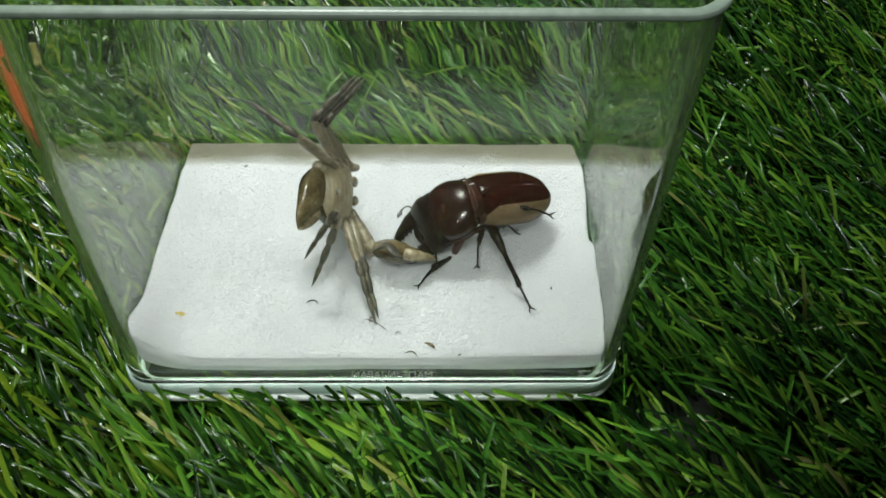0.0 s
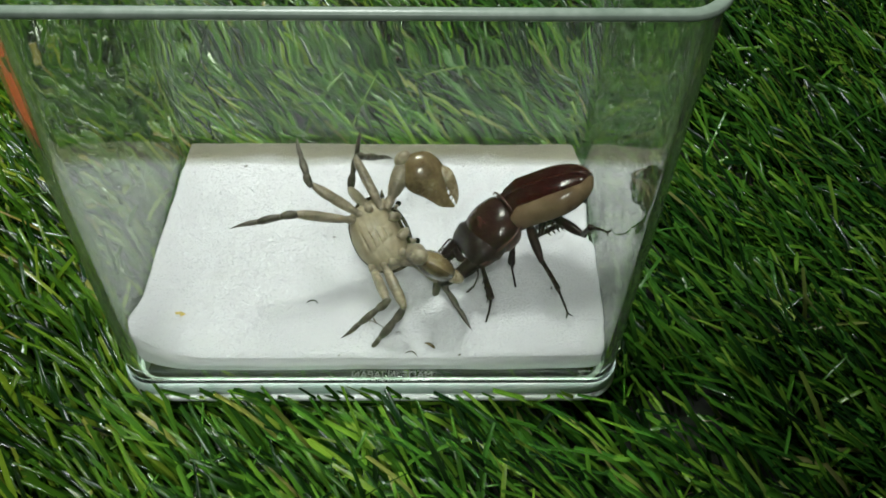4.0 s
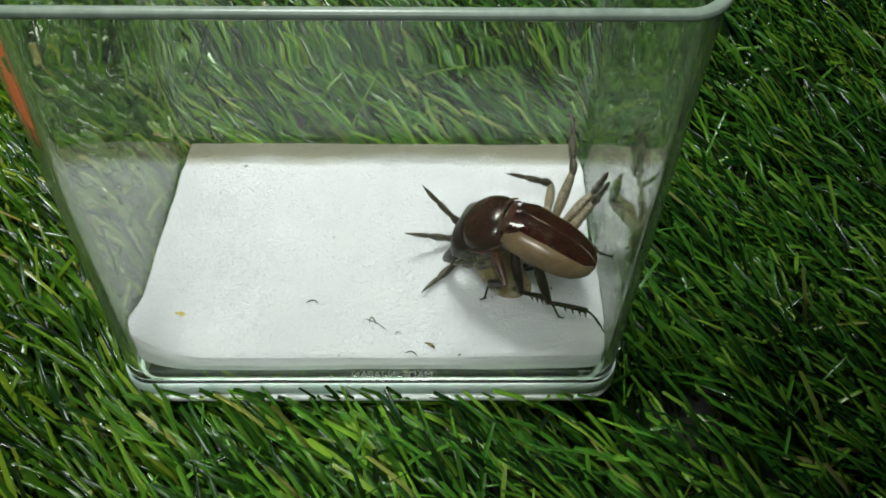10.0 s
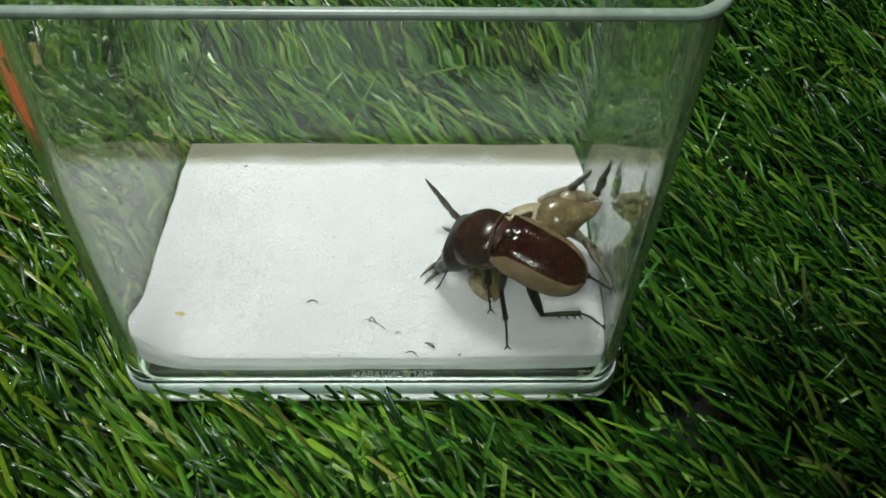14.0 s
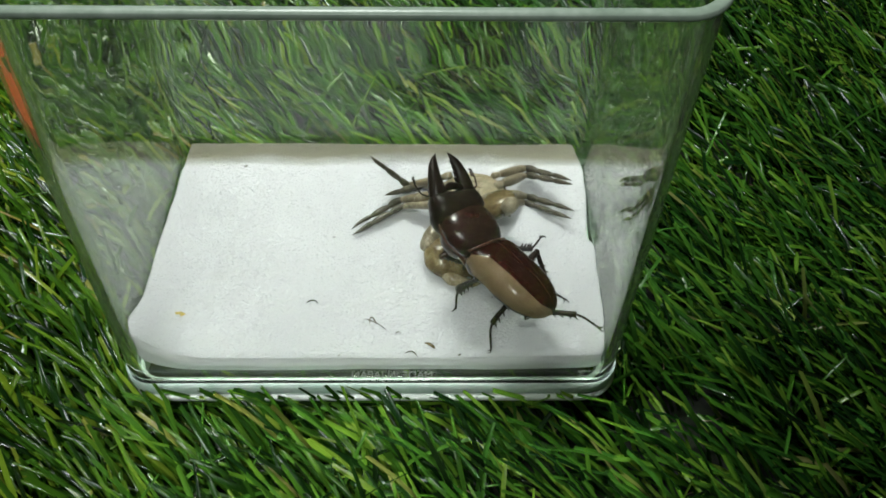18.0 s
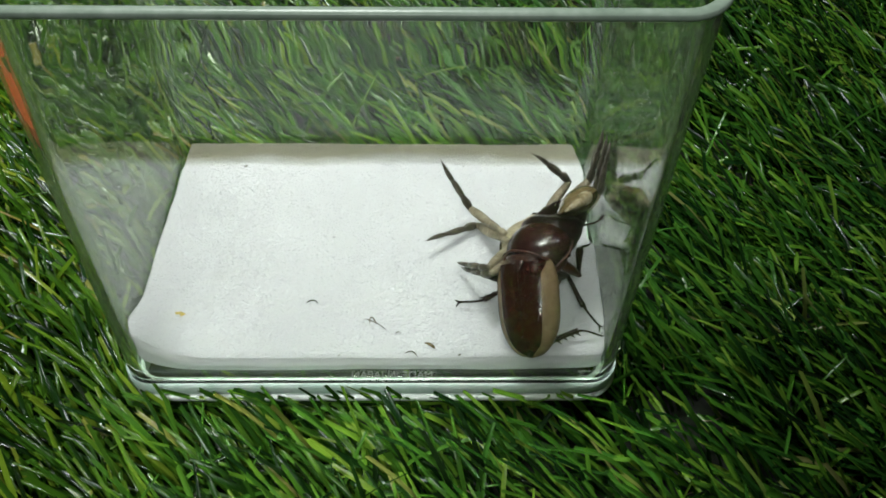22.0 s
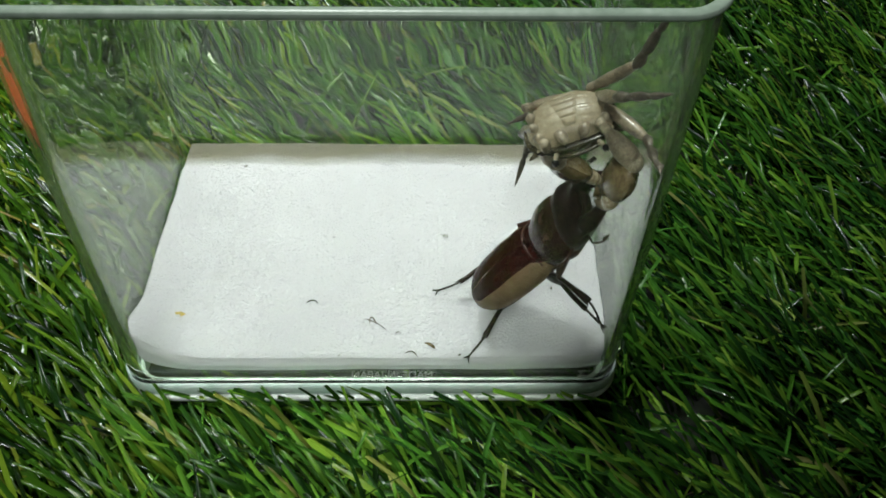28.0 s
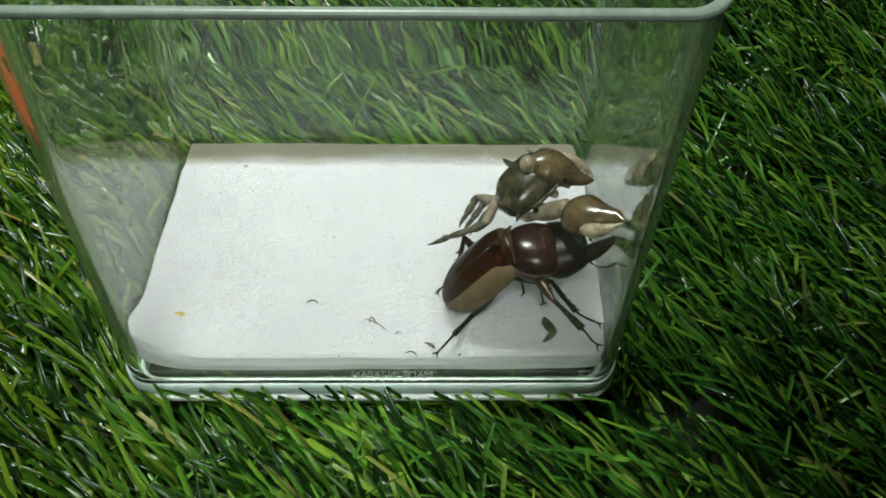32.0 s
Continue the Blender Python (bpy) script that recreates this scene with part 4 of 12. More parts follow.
def motions():
    """The struggle of the two animals; limbs are posed in their own animal's space."""
    walk(beetle, [
        (0, pose(.0231, .0396, .023, 17, -5, 112)), (.5, pose(.0233, .0336, .0218, 13, -27, 89)), (1, pose(.0332, .0363, .0243, 2, -9, 84)),
        (1.5, pose(.0348, .0404, .0218, -2, -2, 76)), (2, pose(.0299, .0373, .0235, 8, -4, 83)), (2.5, pose(.0368, .0411, .0228, -12, 6, 72)),
        (3, pose(.0321, .0417, .0243, -6, 2, 91)), (3.5, pose(.0297, .0373, .0258, -21, 14, 93)), (5.5, pose(.0376, .0342, .0228, -34, -19, 75)),
        (6, pose(.0318, .0362, .0241, -3, -17, 107)), (6.5, pose(.0315, .0377, .0228, -3, -5, 78)), (7, pose(.036, .0308, .0209, -3, -25, 85)),
        (7.5, pose(.0393, .0331, .0238, -18, -7, 54)), (8, pose(.0364, .0271, .0246, 18, -7, 75)), (8.5, pose(.0378, .022, .0268, -16, -17, 54)),
        (9, pose(.038, .0209, .031, 20, 0, 57)), (10, pose(.0305, .0256, .0315, 13, 8, 64)), (11, pose(.0299, .0255, .0286, 14, -11, 54)),
        (12, pose(.0274, .0243, .0287, 10, -2, 66)), (13, pose(.0264, .0203, .029, 11, -4, 70)), (14, pose(.0285, .0238, .0282, 12, -12, 60)),
        (14.5, pose(.0329, .0274, .0278, 20, -22, 41)), (16.5, pose(.0272, .0257, .0258, 26, -24, 28)), (17, pose(.0244, .0223, .0259, 17, -24, 35)),
        (18, pose(.024, .021, .0272, 14, 23, 52)), (18.5, pose(.0243, .0241, .0268, 8, -20, 42)), (19, pose(.0233, .0208, .0243, 36, -41, 12)),
        (20, pose(.024, .0189, .0242, 29, -41, 19)), (21, pose(.0277, .022, .0238, 48, -39, -21)), (22, pose(.0337, .0201, .0233, 34, -29, -15)),
        (23, pose(.0369, .0209, .0241, 33, -6, -6)), (24, pose(.0383, .0213, .0247, 30, -8, 0)), (25, pose(.0332, .017, .0325, 2, -28, -21)),
        (25.25, pose(.0331, .0192, .0332, 37, -23, -50)), (25.5, pose(.0329, .0215, .0338, 64, -4, -69)),
        (27.5, pose(.0329, .0158, .034, 65, -4, -100)), (28, pose(.0364, .0204, .03, 44, -4, -77)), (29, pose(.0292, .0109, .0354, 70, 1, -75)),
        (30, pose(.03, .0138, .0334, 66, -3, -81)), (30.5, pose(.0308, .0171, .0315, 52, -10, -97)), (31, pose(.0275, .0173, .0296, 54, 3, -100)),
        (31.5, pose(.029, .0193, .0316, 53, -10, -84)), (31.67, pose(.029, .0193, .0316, 53, -10, -84)),
        (31.83, pose(.0293, .0209, .0296, 44, -13, -77)), (32, pose(.0295, .022, .0265, 46, -5, -80))])
    walk(beetle_parts["pronotum"], [
        (0, pose(0, 0, 0, -40, -8, -7)), (.5, pose(0, 0, 0, -14, 5, 16)), (1, pose(0, 0, 0, -25, -7, 17)), (1.5, pose(0, 0, 0, -16, 1, 34)),
        (2, pose(0, 0, 0, -40, 1, 5)), (2.5, pose(0, 0, 0, -16, -2, 38)), (3, pose(0, 0, 0, -29, -4, 8)), (3.5, pose(0, 0, 0, -19, 5, 24)),
        (5.5, pose(0, 0, 0, 10, -11, 18)), (6, pose(0, 0, 0, 12, -20, 12)), (6.5, pose(0, 0, 0, -15, 0, 37)), (7, pose(0, 0, 0, -36, 8, 10)),
        (7.5, pose(0, 0, 0, -2, -19, 56)), (8, pose(0, 0, 0, -35, -6, 17)), (8.5, pose(0, 0, 0, -36, -23, 47)), (9, pose(0, 0, 0, -42, -8, 3)),
        (10, pose(0, 0, 0, -39, -8, 4)), (11, pose(0, 0, 0, -30, 11, 8)), (12, pose(0, 0, 0, -42, -2, 4)), (13, pose(0, 0, 0, -34, 2, 0)),
        (14, pose(0, 0, 0, -34, 7, 6)), (14.5, pose(0, 0, 0, -65, -6, 40)), (16.5, pose(0, 0, 0, -49, -5, 68)), (16.75, pose(0, 0, 0, -35, -4, 34)),
        (17, pose(0, 0, 0, -23, 4, 1)), (18, pose(0, 0, 0, 12, -1, -9)), (18.5, pose(0, 0, 0, 23, 1, -6)), (19, pose(0, 0, 0, -25, -3, -16)),
        (20, pose(0, 0, 0, -35, -7, -19)), (21, pose(0, 0, 0, -37, 3, -14)), (22, pose(0, 0, 0, -36, -7, -13)), (23, pose(0, 0, 0, -31, -14, -16)),
        (24, pose(0, 0, 0, -32, -1, -5)), (25, pose(0, 0, 0, -1, 3, -9)), (25.5, pose(0, 0, 0, 2, -3, -9)), (27.5, pose(0, 0, 0, -9, 8, 11)),
        (28, pose(0, 0, 0, 22, 1, -7)), (29, pose(0, 0, 0, -17, 6, -2)), (30, pose(0, 0, 0, -19, 10, -6)), (30.5, pose(0, 0, 0, -17, -13, -17)),
        (31, pose(0, 0, 0, -28, 3, 3)), (31.5, pose(0, 0, 0, -30, -18, -27)), (31.67, pose(0, 0, 0, -28, -18, -29)),
        (31.83, pose(0, 0, 0, -25, -18, -32)), (32, pose(0, 0, 0, -44, -11, -3))])
    walk(beetle_parts["head"], [
        (0, pose(.0018, .0071, -.0064, -62, 1, 1)), (.5, pose(-.0028, .0089, -.0027, -22, 5, 16)), (1, pose(-.0021, .0084, -.0043, -32, -14, 3)),
        (1.5, pose(-.0052, .0076, -.0029, -24, 1, 34)), (2, pose(-.0007, .0072, -.0065, -63, 5, 8)), (2.5, pose(-.0056, .0073, -.003, -24, -2, 38)),
        (3, pose(-.0008, .0083, -.0049, -41, -2, 11)), (3.5, pose(-.004, .0082, -.0034, -27, 5, 24)), (5.5, pose(-.0032, .0091, .0013, 2, -11, 18)),
        (6, pose(-.0025, .0092, .0017, 0, -20, 18)), (6.5, pose(-.0056, .0074, -.0028, -23, 0, 37)), (7, pose(-.0021, .0074, -.0059, -50, 2, 3)),
        (7.25, pose(-.005, .0065, -.0032, -28, -3, 31)), (7.5, pose(-.0079, .0056, -.0006, -10, -18, 56)),
        (7.75, pose(-.0048, .0066, -.0032, -32, -8, 37)), (8, pose(-.0017, .0076, -.0058, -57, -6, 17)),
        (8.5, pose(-.004, .0069, -.0055, -44, -23, 47)), (9, pose(.0005, .0071, -.0066, -80, -8, 3)), (10, pose(.0003, .0074, -.0062, -77, -8, 4)),
        (11, pose(-.002, .008, -.005, -68, 11, 8)), (12, pose(-.0002, .0071, -.0067, -80, -2, 4)), (13, pose(-.0002, .0078, -.0057, -72, 2, 0)),
        (14, pose(-.0016, .0078, -.0056, -72, 7, 6)), (14.5, pose(-.0017, .0036, -.0089, -103, -6, 40)),
        (16.5, pose(-.0054, .0029, -.0075, -57, -5, 68)), (17, pose(-.0004, .0088, -.0041, -46, 8, 6)),
        (17.5, pose(.0005, .0091, -.0012, -10, 1, -2)), (18, pose(.0015, .0095, .0016, 27, 1, -13)), (18.5, pose(.0009, .009, .0036, 15, 1, -6)),
        (19, pose(.0025, .0082, -.0044, -46, 4, -6)), (20, pose(.0033, .0071, -.0058, -45, 16, 8)), (21, pose(.0015, .0074, -.0061, -71, -1, -17)),
        (22, pose(.0024, .0074, -.0058, -49, -6, -11)), (23, pose(.0035, .0075, -.0051, -47, -13, -15)),
        (24, pose(.0008, .008, -.0054, -40, -1, -5)), (25, pose(.0014, .0096, -.0005, -11, 5, 6)), (25.5, pose(.0015, .0096, 0, -6, -3, -9)),
        (27.5, pose(-.002, .0093, -.0018, -17, 8, 11)), (28, pose(.0011, .009, .0033, 16, 4, -17)), (29, pose(0, .0092, -.0031, -14, -2, -30)),
        (30, pose(.0004, .0091, -.0035, -35, 9, -9)), (30.5, pose(.0033, .0086, -.0031, -26, -13, -17)),
        (31, pose(-.0008, .0084, -.0049, -33, -8, -15)), (31.5, pose(.0051, .0066, -.0049, -38, -18, -27)),
        (31.67, pose(.0054, .0066, -.0045, -36, -18, -29)), (31.83, pose(.0057, .0066, -.0042, -33, -18, -32)),
        (32, pose(.0017, .0067, -.0068, -40, 2, 11))])
    walk(beetle_parts["femur_LF"], [
        (0, pose(-.0029, .0026, -.0058, -91, -6, -153)), (.5, pose(-.0053, .003, -.0034, -126, 28, -123)),
        (.67, pose(-.005, .0028, -.0039, -108, -21, -127)), (.83, pose(-.0047, .0025, -.0044, -65, -62, -163)),
        (1, pose(-.0043, .0023, -.005, 29, -47, 109)), (1.5, pose(-.0057, .0012, -.0038, 15, -60, 112)),
        (2, pose(-.0043, .0019, -.0052, 34, -36, 111)), (2.17, pose(-.0047, .0015, -.0048, -39, -53, -166)),
        (2.33, pose(-.0052, .0012, -.0044, -77, -10, -117)), (2.5, pose(-.0056, .0009, -.004, -78, 42, -90)),
        (2.67, pose(-.0051, .0015, -.0044, 0, 63, 8)), (2.83, pose(-.0046, .0021, -.0047, 35, 21, 65)), (3, pose(-.0041, .0027, -.005, 26, -26, 96)),
        (3.5, pose(-.0056, .0019, -.0038, -7, -26, 63)), (4.17, pose(-.0054, .0026, -.0033, 9, 15, 46)),
        (4.83, pose(-.0053, .0034, -.0029, 17, 58, 35)), (5.5, pose(-.0051, .0041, -.0024, -146, 77, -142)),
        (5.67, pose(-.0048, .0043, -.0025, -128, 23, -136)), (5.83, pose(-.0046, .0045, -.0026, -114, -31, -147)),
        (6, pose(-.0043, .0048, -.0027, -40, -69, 140)), (6.5, pose(-.0058, .001, -.0038, 12, -61, 126)),
        (7, pose(-.0051, .0018, -.0045, -149, -74, -60)), (7.17, pose(-.0053, .0013, -.0043, -117, -33, -80)),
        (7.33, pose(-.0055, .0009, -.0041, -102, 9, -76)), (7.5, pose(-.0058, .0004, -.0039, -77, 47, -55)),
        (8, pose(-.0041, .0015, -.0054, -65, 5, -60)), (8.25, pose(-.0036, .001, -.0058, -24, 2, -70)),
        (8.5, pose(-.0031, .0005, -.0063, 18, 7, -80)), (8.75, pose(-.0032, .0012, -.0061, 10, -4, -120)),
        (9, pose(-.0033, .0019, -.0059, 10, -17, -160)), (9.5, pose(-.0034, .002, -.0058, 0, -2, 170)),
        (10, pose(-.0034, .0021, -.0057, -16, 7, 138)), (10.33, pose(-.004, .0022, -.0051, -23, -21, -172)),
        (10.67, pose(-.0046, .0023, -.0046, -53, -31, -110)), (11, pose(-.0052, .0024, -.004, -77, -12, -52)),
        (12, pose(-.0039, .0018, -.0055, -33, -17, -63)), (13, pose(-.0041, .0028, -.0049, -37, 12, -103)),
        (14, pose(-.0049, .0023, -.0045, -55, -17, -61)), (14.5, pose(-.0025, -.0023, -.0061, 7, -30, -95)),
        (15.5, pose(-.0025, -.0025, -.006, 28, -54, -154)), (16.5, pose(-.0026, -.0027, -.0059, 72, -48, 125)),
        (17, pose(-.0044, .0036, -.0041, 34, -48, 165)), (17.5, pose(-.0037, .0048, -.0028, 7, -18, 177)),
        (18, pose(-.0031, .0061, -.0016, -13, 13, 175)), (18.5, pose(-.0034, .0061, -.0003, -22, -34, -170)),
        (18.75, pose(-.0031, .0052, -.0025, 9, -46, 147)), (19, pose(-.0027, .0044, -.0047, 43, -37, 102)),
        (20, pose(-.0022, .0036, -.0055, 37, -61, 96)), (21, pose(-.0036, .0034, -.0049, 72, -52, 84)),
        (21.5, pose(-.0031, .0034, -.0052, 35, -28, 105)), (22, pose(-.0027, .0033, -.0056, 11, 0, 106)),
        (22.5, pose(-.0022, .0035, -.0056, 17, -40, 131)), (23, pose(-.0018, .0037, -.0057, -32, -74, -158)),
        (23.33, pose(-.0024, .0035, -.0054, 24, -43, 115)), (23.67, pose(-.003, .0034, -.0052, 14, -3, 84)),
        (24, pose(-.0036, .0033, -.005, -17, 24, 43)), (24.33, pose(-.0035, .004, -.0041, -9, -17, 24)),
        (24.67, pose(-.0034, .0048, -.0033, 22, -51, -13)), (25, pose(-.0034, .0056, -.0024, 88, -48, -85)),
        (25.17, pose(-.0032, .0057, -.0025, 79, -6, -122)), (25.33, pose(-.0031, .0057, -.0026, 45, 20, -167)),
        (25.5, pose(-.003, .0057, -.0027, 2, 11, 139)), (27.5, pose(-.0052, .0037, -.0028, 16, 7, 162)),
        (28, pose(-.0033, .0061, -.0005, 25, 54, 174)), (29, pose(-.0042, .0042, -.0036, 50, 40, -179)),
        (30, pose(-.0042, .0044, -.0034, 39, 47, -169)), (30.5, pose(-.0017, .0048, -.0048, 16, 29, 138)),
        (30.75, pose(-.0031, .0039, -.0046, 38, 47, -169)), (31, pose(-.0044, .003, -.0045, 72, 41, -107)),
        (31.25, pose(-.0026, .0034, -.0052, 47, 51, -171)), (31.5, pose(-.0007, .0038, -.0058, 24, 39, 126)),
        (31.67, pose(-.0004, .004, -.0057, 28, 18, 170)), (31.83, pose(-.0002, .0043, -.0055, 11, -9, -163)),
        (31.91, pose(-.0015, .0032, -.0058, 13, -23, -130)), (32, pose(-.0028, .0021, -.0061, 5, -35, -93))])
    walk(beetle_parts["tibia_LF"], [
        (0, pose(-.004, .0023, -.0153, -177, -6, -153)), (.5, pose(-.008, .0091, -.0103, 153, 28, -123)),
        (.67, pose(-.0094, .002, -.0124, 155, -21, -127)), (.83, pose(-.0108, -.0036, -.0085, -176, -62, -163)),
        (1, pose(-.0111, -.0037, -.0018, -97, -47, 109)), (1.5, pose(-.0135, -.0042, -.0026, -95, -60, 112)),
        (2, pose(-.0105, -.004, -.0009, -92, -36, 111)), (2.17, pose(-.0076, -.0068, -.0085, -155, -53, -166)),
        (2.33, pose(-.004, -.0012, -.0136, 177, -10, -117)), (2.5, pose(-.0036, .0072, -.011, -174, 42, -90)),
        (2.67, pose(-.0064, .011, -.0043, -96, 63, 8)), (2.83, pose(-.0109, .0072, .0004, -62, 21, 65)),
        (3, pose(-.0125, -.0001, -.0013, -72, -26, 96)), (3.5, pose(-.0138, .0066, -.0047, -56, -26, 63)),
        (4.17, pose(-.0119, .0095, -.0018, -58, 15, 46)), (4.83, pose(-.0086, .0123, -.0014, -70, 58, 35)),
        (5.5, pose(-.0058, .0136, -.0036, 108, 77, -142)), (5.67, pose(-.0068, .0106, -.0095, 129, 23, -136)),
        (5.83, pose(-.0106, .0053, -.0101, 146, -31, -147)), (6, pose(-.0135, .0027, -.0049, -136, -69, 140)),
        (6.5, pose(-.0123, -.006, -.0029, -83, -61, 126)), (7, pose(-.0099, -.0064, -.0059, 97, -74, -60)),
        (7.17, pose(-.0088, -.004, -.0115, 134, -33, -80)), (7.33, pose(-.0079, .0018, -.0133, 153, 9, -76)),
        (7.5, pose(-.0079, .0073, -.0102, -177, 47, -55)), (8, pose(-.0009, .0043, -.0141, 169, 5, -60)),
        (8.25, pose(.0047, .0041, -.0097, -152, 2, -70)), (8.5, pose(.006, .0017, -.0034, -113, 7, -80)),
        (8.75, pose(.005, -.0035, -.0045, -104, -4, -120)), (9, pose(.0004, -.0069, -.0042, -86, -17, -160)),
        (9.5, pose(-.005, -.0075, -.0057, -97, -2, 170)), (10, pose(-.0094, -.005, -.0083, -113, 7, 138)),
        (10.33, pose(-.0042, -.0067, -.0086, -121, -21, -172)), (10.67, pose(-.0006, -.0034, -.0111, -153, -31, -110)),
        (11, pose(-.0023, .0022, -.0131, -178, -12, -52)), (12, pose(.004, .0041, -.0104, -152, -17, -63)),
        (13, pose(.0036, .0023, -.0106, -145, 12, -103)), (14, pose(.001, .0029, -.012, -170, -17, -61)),
        (14.5, pose(.0071, -.0025, -.0051, -117, -30, -95)), (15.5, pose(.0044, -.0086, -.0034, -96, -54, -154)),
        (16.5, pose(-.0011, -.0099, .0003, -51, -48, 125)), (17, pose(-.0027, -.0052, -.0005, -89, -48, 165)),
        (17.5, pose(-.0039, -.0047, -.0018, -97, -18, 177)), (18, pose(-.0034, -.0033, -.0037, -97, 13, 175)),
        (18.5, pose(-.0039, -.003, -.0033, -124, -34, -170)), (18.75, pose(-.0073, -.0033, -.0014, -100, -46, 147)),
        (19, pose(-.0087, -.0009, .0005, -73, -37, 102)), (20, pose(-.0093, -.0022, -.0027, -70, -61, 96)),
        (21, pose(-.0072, -.0035, .0006, -23, -52, 84)), (21.5, pose(-.0101, -.0011, -.0004, -79, -28, 105)),
        (22, pose(-.0117, .0007, -.0038, -122, 0, 106)), (22.5, pose(-.008, -.0039, -.0035, -92, -40, 131)),
        (23, pose(-.0034, -.0057, -.0071, -117, -74, -158)), (23.33, pose(-.0092, -.0026, -.0026, -77, -43, 115)),
        (23.67, pose(-.0123, .0042, -.0028, -103, -3, 84)), (24, pose(-.0107, .0092, -.0075, -150, 24, 43)),
        (24.33, pose(-.0071, .0129, -.0056, -137, -17, 24)), (24.67, pose(-.0041, .0141, -.001, -101, -51, -13)),
        (25, pose(-.0037, .0127, .004, -29, -48, -85)), (25.17, pose(-.0011, .0055, .0068, -49, -6, -122)),
        (25.33, pose(-.0039, -.0015, .0037, -93, 20, -167)), (25.5, pose(-.0093, -.0015, -.0024, -147, 11, 139)),
        (27.5, pose(-.0084, -.005, -.0001, -132, 7, 162)), (28, pose(-.0075, -.0022, .0019, -131, 54, 174)),
        (29, pose(-.0088, -.0021, .0021, -95, 40, -179)), (30, pose(-.0071, -.0037, .0007, -111, 47, -169)),
        (30.5, pose(-.0089, -.0012, -.0026, -132, 29, 138)), (30.75, pose(-.006, -.0043, -.0006, -105, 47, -169)),
        (31, pose(-.0033, -.0036, .0024, -66, 41, -107)), (31.25, pose(-.007, -.0039, -.0007, -97, 51, -171)),
        (31.5, pose(-.0092, .0007, -.0028, -125, 39, 126)), (31.67, pose(-.0033, -.004, -.0014, -99, 18, 170)),
        (31.83, pose(.0029, -.0046, -.0037, -91, -9, -163)), (31.91, pose(.0062, -.0022, -.0038, -91, -23, -130)),
        (32, pose(.0068, .0022, -.0054, -102, -35, -93))])
